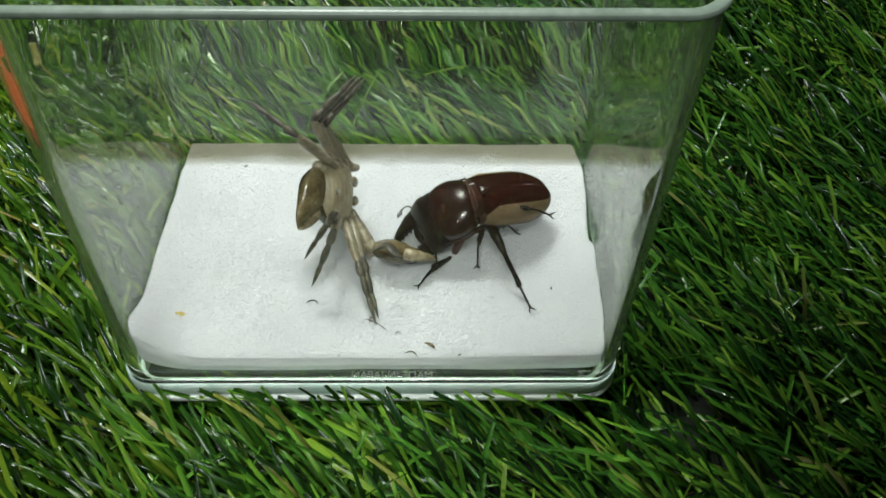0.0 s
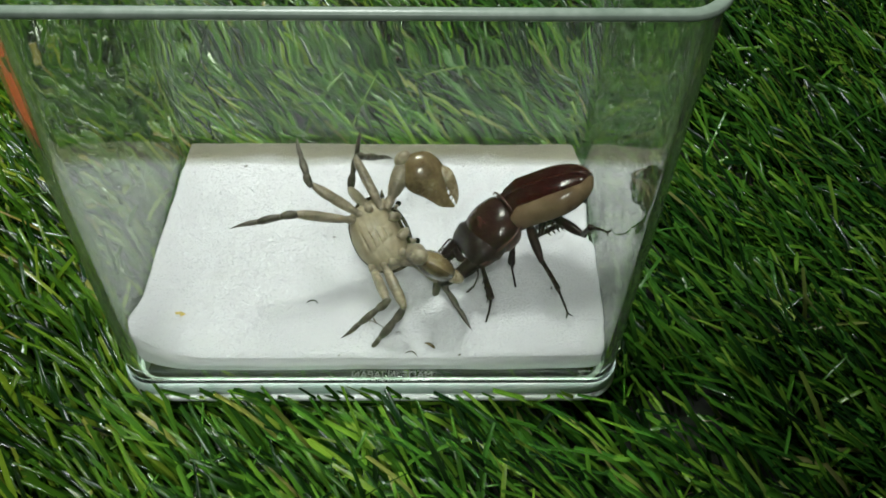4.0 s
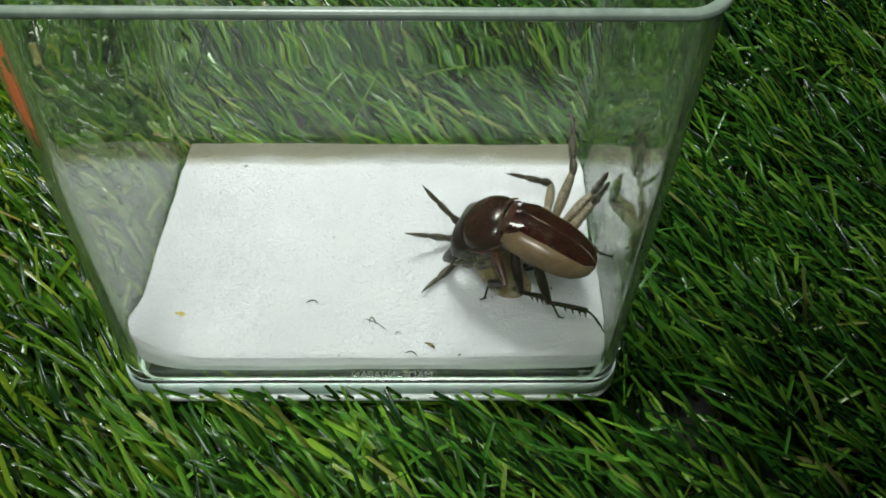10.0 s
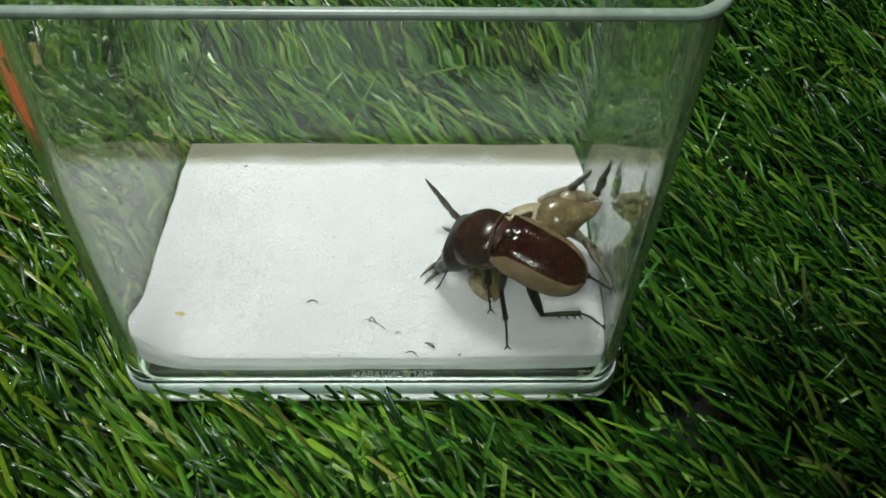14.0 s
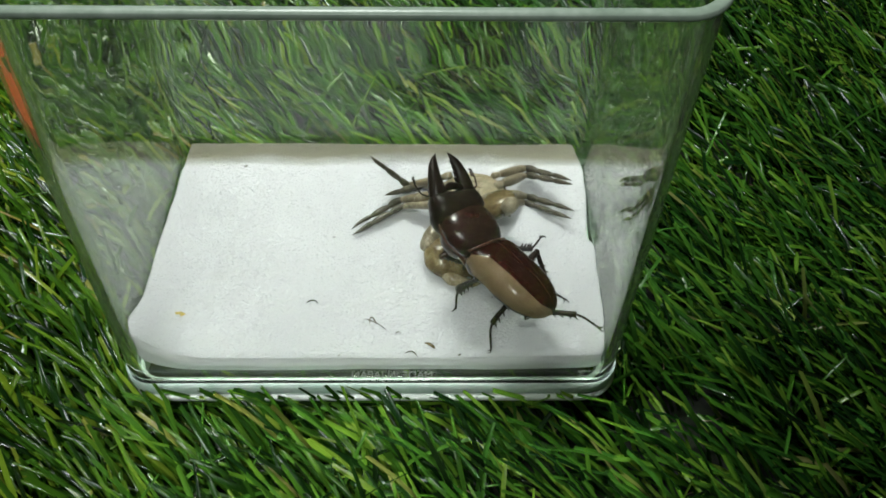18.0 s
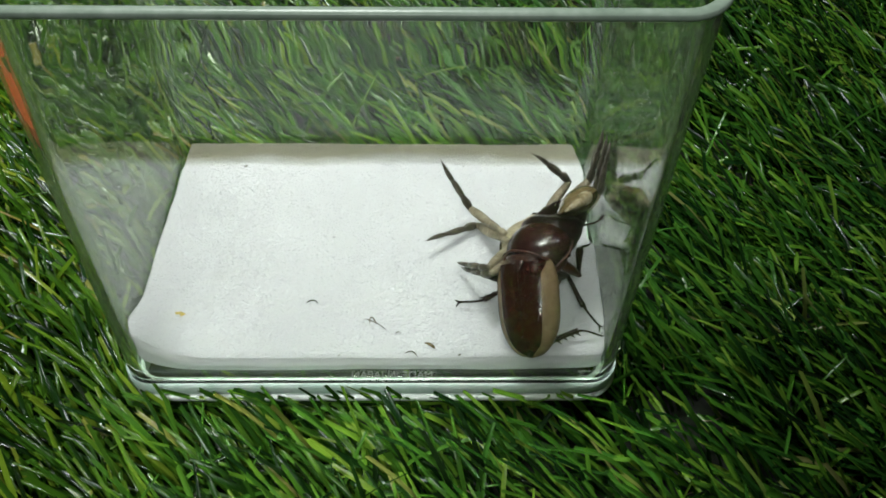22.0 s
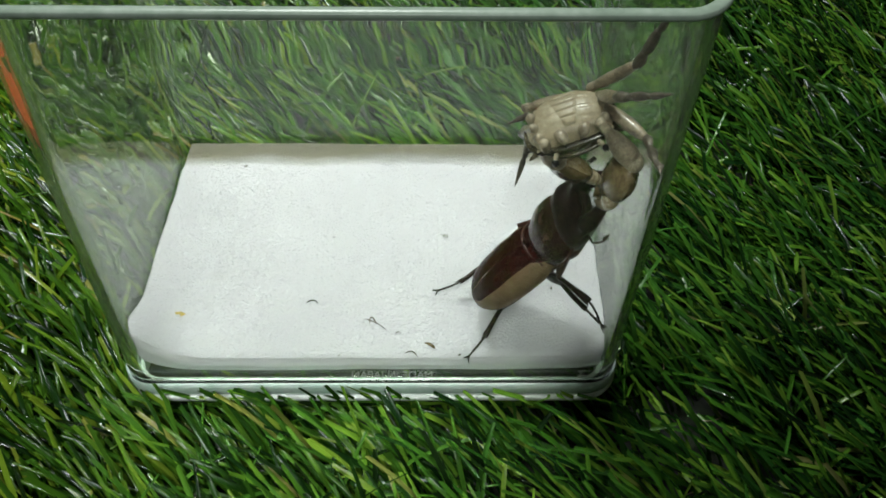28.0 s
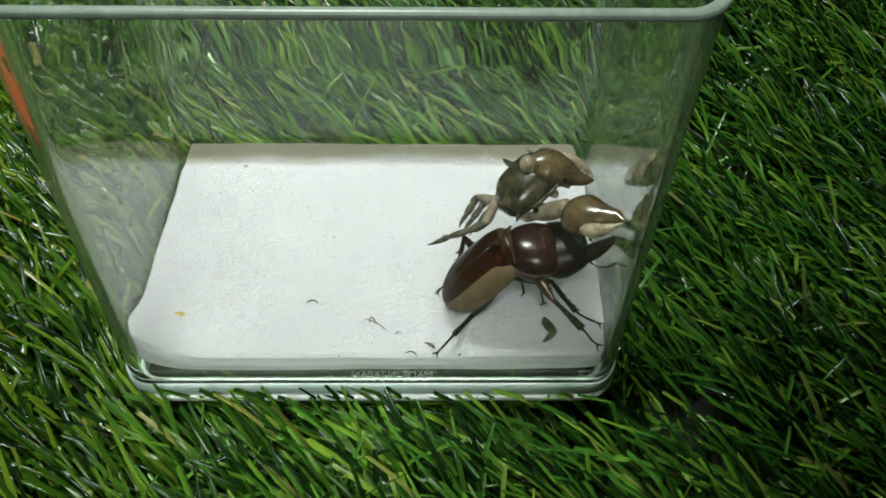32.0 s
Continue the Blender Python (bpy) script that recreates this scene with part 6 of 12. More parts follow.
    walk(beetle_parts["femur_RF"], [
        (0, pose(.005, .0017, -.0046, 52, 20, 139)), (.5, pose(.0023, .0051, -.0041, 23, -22, 172)),
        (.67, pose(.0026, .005, -.0041, -34, -30, -148)), (.83, pose(.0029, .0048, -.0041, -81, -6, -118)),
        (1, pose(.0033, .0047, -.004, -118, 30, -113)), (1.25, pose(.0021, .0052, -.004, -113, 60, -80)),
        (1.5, pose(.0009, .0057, -.0039, -40, 71, 15)), (1.75, pose(.0023, .0041, -.0046, -120, 48, -83)),
        (2, pose(.0037, .0025, -.0053, -121, 5, -110)), (2.17, pose(.0027, .0036, -.0048, -76, -12, -112)),
        (2.33, pose(.0017, .0047, -.0043, -27, -23, -126)), (2.5, pose(.0007, .0058, -.0038, 24, -19, -144)),
        (3, pose(.0038, .0038, -.0044, 18, -17, 177)), (3.25, pose(.0028, .0045, -.0044, 12, -17, 138)),
        (3.5, pose(.0017, .0051, -.0044, 7, -22, 99)), (4.5, pose(.002, .0058, -.0027, 0, -20, 143)),
        (5.5, pose(.0024, .0065, -.0009, -4, -14, -174)), (6, pose(.003, .0063, 0, -3, 5, 162)), (6.5, pose(.0006, .0058, -.0038, 23, -19, -150)),
        (7, pose(.0027, .0031, -.0056, 48, 5, -177)), (7.5, pose(-.0015, .0067, -.0013, -1, -5, -159)),
        (7.75, pose(.001, .0053, -.003, 18, 0, -169)), (8, pose(.0035, .0039, -.0046, 37, 8, -178)), (8.5, pose(.002, .0059, -.0031, -11, 1, -151)),
        (8.75, pose(.0033, .0041, -.0039, -46, 29, -170)), (9, pose(.0046, .0023, -.0047, -97, 38, 151)),
        (9.5, pose(.0045, .0025, -.0047, -46, 36, 169)), (10, pose(.0045, .0027, -.0046, 0, 24, 178)), (11, pose(.0026, .0035, -.0055, 7, -4, -146)),
        (12, pose(.004, .0024, -.0052, 9, 2, -119)), (13, pose(.0039, .0027, -.0051, 5, 3, -133)), (14, pose(.003, .0031, -.0055, 2, -6, -122)),
        (14.5, pose(.0037, .0028, -.0053, 6, -21, -158)), (16.5, pose(.0004, .0047, -.0052, -1, -26, -122)),
        (17, pose(.0036, .0037, -.0047, 5, -6, -176)), (17.5, pose(.0042, .0043, -.0031, -14, 8, 129)), (18, pose(.0048, .0048, -.0015, -37, 0, 73)),
        (18.5, pose(.0045, .0053, -.0004, -23, 15, 28)), (18.75, pose(.0048, .0038, -.0024, -57, 24, -25)),
        (19, pose(.005, .0022, -.0043, -85, 6, -74)), (19.5, pose(.0051, .0016, -.0044, -56, -14, -116)),
        (20, pose(.0052, .001, -.0045, -22, -8, -163)), (20.5, pose(.0047, .0012, -.0049, -41, -12, -129)),
        (21, pose(.0042, .0015, -.0054, -59, -5, -95)), (21.5, pose(.0046, .0015, -.0049, -63, 1, -129)),
        (22, pose(.0051, .0016, -.0045, -69, 4, -164)), (22.33, pose(.0053, .0015, -.0043, -78, 38, 151)),
        (22.67, pose(.0055, .0015, -.004, -126, 49, 75)), (23, pose(.0057, .0015, -.0038, -153, 20, 17)),
        (23.33, pose(.0052, .0018, -.0041, -139, 63, 38)), (23.67, pose(.0048, .0022, -.0045, -16, 66, 167)),
        (24, pose(.0043, .0025, -.0049, 0, 23, -170)), (24.5, pose(.0044, .0035, -.0039, -13, 15, -143)),
        (25, pose(.0045, .0044, -.0029, -28, 13, -116)), (25.25, pose(.0047, .0044, -.0026, -43, -13, -93)),
        (25.5, pose(.0049, .0045, -.0022, -70, -29, -60)), (27.5, pose(.0026, .0052, -.0039, -100, -18, -49)),
        (27.67, pose(.0033, .0052, -.0028, -114, 12, 1)), (27.83, pose(.0039, .0052, -.0017, -96, 42, 59)),
        (28, pose(.0046, .0052, -.0006, -53, 38, 138)), (28.5, pose(.0042, .0046, -.0025, -34, 13, -157)),
        (29, pose(.0037, .004, -.0044, -47, -15, -100)), (30, pose(.0036, .0036, -.0048, -25, -24, -101)),
        (30.25, pose(.0047, .0031, -.0039, -63, -19, -80)), (30.5, pose(.0058, .0025, -.003, -96, -3, -66)),
        (30.75, pose(.0046, .003, -.004, -70, 14, -41)), (31, pose(.0035, .0035, -.0049, -38, 17, -10)),
        (31.17, pose(.0044, .0024, -.0044, -41, 16, -52)), (31.33, pose(.0053, .0014, -.0039, -43, 14, -94)),
        (31.5, pose(.0061, .0004, -.0033, -43, 11, -135)), (31.67, pose(.0062, .0003, -.0032, -35, 10, -120)),
        (31.83, pose(.0063, .0003, -.0031, -28, 6, -105)), (32, pose(.0051, .0016, -.0045, -8, -4, -79))])
    walk(beetle_parts["tibia_RF"], [
        (0, pose(-.0009, -.001, .0025, -81, 20, 139)), (.5, pose(.0025, -.0038, -.0007, -119, -22, 172)),
        (.67, pose(.0046, -.0032, -.0087, -148, -30, -148)), (.83, pose(.0037, .0032, -.0135, -168, -6, -118)),
        (1, pose(.0007, .0103, -.0114, -177, 30, -113)), (1.25, pose(-.0028, .0121, -.0084, -151, 60, -80)),
        (1.5, pose(-.0067, .0112, -.0059, -57, 71, 15)), (1.75, pose(-.0031, .0097, -.0103, -159, 48, -83)),
        (2, pose(-.0006, .005, -.0136, 178, 5, -110)), (2.17, pose(.0042, .001, -.0139, -166, -12, -112)),
        (2.33, pose(.0076, -.0017, -.0084, -146, -23, -126)), (2.5, pose(.0068, -.0006, -.0001, -124, -19, -144)),
        (3, pose(.0043, -.0054, -.0015, -123, -17, 177)), (3.25, pose(-.003, -.003, -.0025, -101, -17, 138)),
        (3.5, pose(-.0077, .0032, -.0033, -78, -22, 99)), (4.5, pose(-.0037, -.0019, -.0027, -114, -20, 143)),
        (5.5, pose(.0031, -.003, -.0017, -148, -14, -174)), (6, pose(.0001, -.0028, -.0004, -104, 5, 162)),
        (6.5, pose(.006, -.0013, -.0003, -125, -19, -150)), (7, pose(.0025, -.0033, .0015, -94, 5, -177)),
        (7.5, pose(.0019, -.0023, -.0015, -140, -5, -159)), (7.75, pose(.0027, -.0037, 0, -109, 0, -169)),
        (8, pose(.003, -.0038, .001, -78, 8, -178)), (8.5, pose(.0066, -.0023, -.005, -129, 1, -151)),
        (8.75, pose(.0078, -.0019, -.0099, -134, 29, -170)), (9, pose(.0103, .0006, -.0122, -156, 38, 151)),
        (9.5, pose(.0072, -.0048, -.0103, -115, 36, 169)), (10, pose(.0041, -.0069, -.0047, -81, 24, 178)),
        (11, pose(.0079, -.0044, -.0043, -87, -4, -146)), (12, pose(.0123, -.0023, -.0037, -87, 2, -119)),
        (13, pose(.0108, -.0039, -.0042, -83, 3, -133)), (14, pose(.0112, -.0019, -.0051, -95, -6, -122)),
        (14.5, pose(.0076, -.006, -.0044, -96, -21, -158)), (16.5, pose(.0085, -.0005, -.0054, -114, -26, -122)),
        (17, pose(.0044, -.0058, -.0038, -106, -6, -176)), (17.5, pose(-.0028, -.0019, -.0054, -124, 8, 129)),
        (18, pose(-.0025, .007, -.0072, -147, 0, 73)), (18.5, pose(-.0004, .0126, -.0041, -107, 15, 28)),
        (18.75, pose(.004, .0099, -.0097, -105, 24, -25)), (19, pose(.0056, .0034, -.0138, -99, 6, -74)),
        (19.5, pose(.009, -.0025, -.0122, -104, -14, -116)), (20, pose(.0073, -.0077, -.0081, -104, -8, -163)),
        (20.5, pose(.0095, -.0043, -.0111, -124, -12, -129)), (21, pose(.009, .0004, -.0136, -144, -5, -95)),
        (21.5, pose(.0081, -.0012, -.0135, -135, 1, -129)), (22, pose(.0066, -.0016, -.0134, -129, 4, -164)),
        (22.33, pose(.0094, -.0031, -.0116, -149, 38, 151)), (22.67, pose(.0094, -.0056, -.0091, 151, 49, 75)),
        (23, pose(.0068, -.0071, -.0079, 112, 20, 17)), (23.33, pose(.0053, -.0073, -.0069, 120, 63, 38)),
        (23.67, pose(.0051, -.0073, -.0056, -123, 66, 167)), (24, pose(.006, -.0069, -.0049, -113, 23, -170)),
        (24.5, pose(.0105, -.0037, -.006, -115, 15, -143)), (25, pose(.0126, .0017, -.0074, -120, 13, -116)),
        (25.25, pose(.0116, .0027, -.009, -112, -13, -93)), (25.5, pose(.0099, .0023, -.0102, -117, -29, -60)),
        (27.5, pose(.0032, .002, -.0129, -133, -18, -49)), (27.67, pose(.0015, .0013, -.0113, -159, 12, 1)),
        (27.83, pose(.0016, -.0008, -.0088, -154, 42, 59)), (28, pose(.0042, -.0022, -.0066, -123, 38, 138)),
        (28.5, pose(.0084, -.0023, -.0077, -104, 13, -157)), (29, pose(.0099, .0011, -.0112, -117, -15, -100)),
        (30, pose(.0118, .0002, -.0085, -111, -24, -101)), (30.25, pose(.0094, .001, -.012, -128, -19, -80)),
        (30.5, pose(.005, .0016, -.0125, -139, -3, -66)), (30.75, pose(.0052, .0069, -.0127, -145, 14, -41)),
        (31, pose(.0032, .0112, -.0105, -145, 17, -10)), (31.17, pose(.0091, .0083, -.0104, -123, 16, -52)),
        (31.33, pose(.0124, .0025, -.0102, -101, 14, -94)), (31.5, pose(.0119, -.0038, -.0098, -76, 11, -135)),
        (31.67, pose(.0135, -.0028, -.0086, -71, 10, -120)), (31.83, pose(.0145, -.0015, -.0076, -64, 6, -105)),
        (32, pose(.0144, .0033, -.0058, -40, -4, -79))])
    walk(beetle_parts["femur_RM"], [
        (0, pose(.0041, -.0028, -.0032, 27, 0, 78)), (.25, pose(.0041, -.0028, -.0032, 23, 15, 47)), (.5, pose(.0041, -.0028, -.0032, 11, 25, 12)),
        (.75, pose(.0041, -.0028, -.0032, -2, 15, -24)), (1, pose(.0041, -.0028, -.0032, -7, 0, -56)),
        (1.25, pose(.0041, -.0028, -.0032, -4, -14, -108)), (1.5, pose(.0041, -.0028, -.0032, 10, -20, -164)),
        (1.67, pose(.0041, -.0028, -.0032, -39, -34, -134)), (1.83, pose(.0041, -.0028, -.0032, -88, -23, -102)),
        (2, pose(.0041, -.0028, -.0032, -124, 5, -89)), (2.5, pose(.0041, -.0028, -.0032, -86, 58, -64)),
        (2.67, pose(.0041, -.0028, -.0032, 5, 56, 40)), (2.83, pose(.0041, -.0028, -.0032, 22, 12, 74)),
        (3, pose(.0041, -.0028, -.0032, 13, -33, 100)), (3.5, pose(.0041, -.0028, -.0032, -11, -13, 116)),
        (5.5, pose(.0041, -.0028, -.0032, -18, -26, 163)), (5.75, pose(.0041, -.0028, -.0032, -9, -43, 133)),
        (6, pose(.0041, -.0028, -.0032, 15, -52, 90)), (6.25, pose(.0041, -.0028, -.0032, 4, -36, 136)),
        (6.5, pose(.0041, -.0028, -.0032, 9, -19, 172)), (7, pose(.0041, -.0028, -.0032, 37, -17, 165)),
        (7.5, pose(.0041, -.0028, -.0032, 8, -13, 116)), (8, pose(.0041, -.0028, -.0032, 32, 36, 124)),
        (8.25, pose(.0041, -.0028, -.0032, 9, 8, 122)), (8.5, pose(.0041, -.0028, -.0032, -13, -18, 130)),
        (8.75, pose(.0041, -.0028, -.0032, -16, 4, 98)), (9, pose(.0041, -.0028, -.0032, -32, 21, 62)),
        (10, pose(.0041, -.0028, -.0032, -50, -13, 30)), (10.5, pose(.0041, -.0028, -.0032, -40, -12, -25)),
        (11, pose(.0041, -.0028, -.0032, -35, -3, -78)), (11.5, pose(.0041, -.0028, -.0032, -29, -10, -40)),
        (12, pose(.0041, -.0028, -.0032, -29, -18, -2)), (12.5, pose(.0041, -.0028, -.0032, -81, -46, 24)),
        (13, pose(.0041, -.0028, -.0032, -153, -39, 72)), (13.5, pose(.0041, -.0028, -.0032, -75, -41, 17)),
        (14, pose(.0041, -.0028, -.0032, -26, -4, -4)), (14.5, pose(.0041, -.0028, -.0032, -33, -27, -6)),
        (16.5, pose(.0041, -.0028, -.0032, -64, -29, 15)), (17, pose(.0041, -.0028, -.0032, -43, -13, -51)),
        (18, pose(.0041, -.0028, -.0032, 2, -37, -86)), (18.25, pose(.0041, -.0028, -.0032, 5, -11, -126)),
        (18.5, pose(.0041, -.0028, -.0032, -9, 11, -165)), (19, pose(.0041, -.0028, -.0032, 3, -34, -149)),
        (20, pose(.0041, -.0028, -.0032, -16, -53, -147)), (21, pose(.0041, -.0028, -.0032, -13, 7, -158)),
        (21.33, pose(.0041, -.0028, -.0032, -35, 32, 146)), (21.67, pose(.0041, -.0028, -.0032, -71, 26, 79)),
        (22, pose(.0041, -.0028, -.0032, -82, -4, 27)), (23, pose(.0041, -.0028, -.0032, -94, -23, 31)),
        (24, pose(.0041, -.0028, -.0032, -156, -34, 36)), (24.5, pose(.0041, -.0028, -.0032, -111, -26, 15)),
        (25, pose(.0041, -.0028, -.0032, -74, -8, 5)), (25.25, pose(.0041, -.0028, -.0032, -93, 1, 38)),
        (25.5, pose(.0041, -.0028, -.0032, -105, 19, 67)), (27.5, pose(.0041, -.0028, -.0032, -57, 16, 101)),
        (28, pose(.0041, -.0028, -.0032, -72, 8, 106)), (28.33, pose(.0041, -.0028, -.0032, -70, -18, 52)),
        (28.67, pose(.0041, -.0028, -.0032, -44, -31, -12)), (29, pose(.0041, -.0028, -.0032, -21, -15, -75)),
        (29.5, pose(.0041, -.0028, -.0032, -25, 9, -131)), (30, pose(.0041, -.0028, -.0032, -48, 18, 166)),
        (30.5, pose(.0041, -.0028, -.0032, -77, -5, 164)), (30.67, pose(.0041, -.0028, -.0032, -64, 24, -152)),
        (30.83, pose(.0041, -.0028, -.0032, -29, 33, -92)), (31, pose(.0041, -.0028, -.0032, -3, 12, -40)),
        (31.25, pose(.0041, -.0028, -.0032, -35, 33, -98)), (31.5, pose(.0041, -.0028, -.0032, -70, 17, -160)),
        (31.67, pose(.0041, -.0028, -.0032, -81, 16, 168)), (31.83, pose(.0041, -.0028, -.0032, -90, 9, 140)),
        (32, pose(.0041, -.0028, -.0032, -90, -23, 86))])
    walk(beetle_parts["tibia_RM"], [
        (0, pose(-.0043, -.001, .0011, -63, 0, 78)), (.25, pose(-.0017, .004, .0004, -92, 15, 47)), (.5, pose(.0029, .0066, -.0016, -129, 25, 12)),
        (.75, pose(.0079, .006, -.0036, -138, 15, -24)), (1, pose(.012, .0025, -.0044, -140, 0, -56)),
        (1.25, pose(.0131, -.006, -.0039, -144, -14, -108)), (1.5, pose(.0072, -.0118, -.0017, -137, -20, -164)),
        (1.67, pose(.0072, -.0104, -.0081, -155, -34, -134)), (1.83, pose(.0036, -.0065, -.0121, -175, -23, -102)),
        (2, pose(-.0013, -.0022, -.0111, 180, 5, -89)), (2.5, pose(.0012, .0049, -.0082, -149, 58, -64)),
        (2.67, pose(-.0016, .0049, -.0027, -75, 56, 40)), (2.83, pose(-.0043, .0003, .0003, -76, 12, 74)),
        (3, pose(-.0049, -.0056, -.0014, -102, -33, 100)), (3.5, pose(-.0045, -.0066, -.005, -131, -13, 116)),
        (5.5, pose(.0001, -.0111, -.0058, -138, -26, 163)), (5.75, pose(-.0036, -.0085, -.0043, -105, -43, 133)),
        (6, pose(-.0052, -.0048, -.0017, -57, -52, 90)), (6.25, pose(-.0023, -.01, -.0026, -102, -36, 136)),
        (6.5, pose(.0032, -.0123, -.0018, -131, -19, 172)), (7, pose(.0037, -.0106, .0024, -94, -17, 165)),
        (7.5, pose(-.0044, -.0072, -.002, -120, -13, 116)), (8, pose(-.0043, -.005, .0009, -94, 36, 124)),
        (8.25, pose(-.0041, -.0076, -.0016, -106, 8, 122)), (8.5, pose(-.0035, -.0083, -.0052, -119, -18, 130)),
        (8.75, pose(-.005, -.0043, -.0059, -118, 4, 98)), (9, pose(-.0039, -.0006, -.0079, -130, 21, 62)),
        (10, pose(.0025, .0034, -.0104, -145, -13, 30)), (10.5, pose(.0084, .0034, -.0092, -93, -12, -25)),
        (11, pose(.0119, -.0014, -.0086, -46, -3, -78)), (11.5, pose(.0101, .0031, -.0078, -88, -10, -40)),
        (12, pose(.0058, .0055, -.0077, -135, -18, -2)), (12.5, pose(.0097, .0013, -.0098, -140, -46, 24)),
        (13, pose(.0131, -.0027, -.0066, -164, -39, 72)), (13.5, pose(.0092, .0014, -.0102, -133, -41, 17)),
        (14, pose(.005, .0058, -.0074, -131, -4, -4)), (14.5, pose(.0073, .0049, -.0079, -80, -27, -6)),
        (16.5, pose(.0071, .0024, -.0107, -97, -29, 15)), (17, pose(.0105, .0005, -.0095, -54, -13, -51)),
        (18, pose(.0137, -.0019, -.003, -10, -37, -86)), (18.25, pose(.0119, -.0083, -.0024, -41, -11, -126)),
        (18.5, pose(.0068, -.0119, -.0047, -90, 11, -165)), (19, pose(.0093, -.0109, -.0028, -68, -34, -149)),
        (20, pose(.0075, -.0117, -.0048, -28, -53, -147)), (21, pose(.0079, -.0113, -.0054, -45, 7, -158)),
        (21.33, pose(.0021, -.011, -.0078, -87, 32, 146)), (21.67, pose(.0002, -.0061, -.0114, -143, 26, 79)),
        (22, pose(.0041, -.0013, -.0127, -174, -4, 27)), (23, pose(.0077, -.0014, -.012, 162, -23, 31)),
        (24, pose(.011, -.0086, -.0065, 133, -34, 36)), (24.5, pose(.0088, -.0051, -.0113, -156, -26, 15)), (25, pose(.0051, 0, -.0123, -92, -8, 5)),
        (25.25, pose(.0043, -.0033, -.0128, -118, 1, 38)), (25.5, pose(.0053, -.0065, -.012, -138, 19, 67)),
        (27.5, pose(-.0006, -.006, -.0109, -94, 16, 101)), (28, pose(.0016, -.0048, -.0122, -150, 8, 106)),
        (28.33, pose(.0033, .0014, -.0118, -148, -18, 52)), (28.67, pose(.0089, .0032, -.009, -122, -31, -12)),
        (29, pose(.013, -.0013, -.0065, -99, -15, -75)), (29.5, pose(.0111, -.0081, -.0072, -99, 9, -131)),
        (30, pose(.0047, -.0095, -.01, -118, 18, 166)), (30.5, pose(.0027, -.0047, -.0125, -111, -5, 164)),
        (30.67, pose(.0092, -.0048, -.0111, -107, 24, -152)), (30.83, pose(.0126, -.0005, -.0072, -80, 33, -92)),
        (31, pose(.0101, .0047, -.0038, -63, 12, -40)), (31.25, pose(.0123, -.001, -.0078, -80, 33, -98)),
        (31.5, pose(.0077, -.0049, -.0118, -102, 17, -160)), (31.67, pose(.0063, -.0048, -.0123, -115, 16, 168)),
        (31.83, pose(.0052, -.0038, -.0127, -123, 9, 140)), (32, pose(.0044, .001, -.012, -137, -23, 86))])
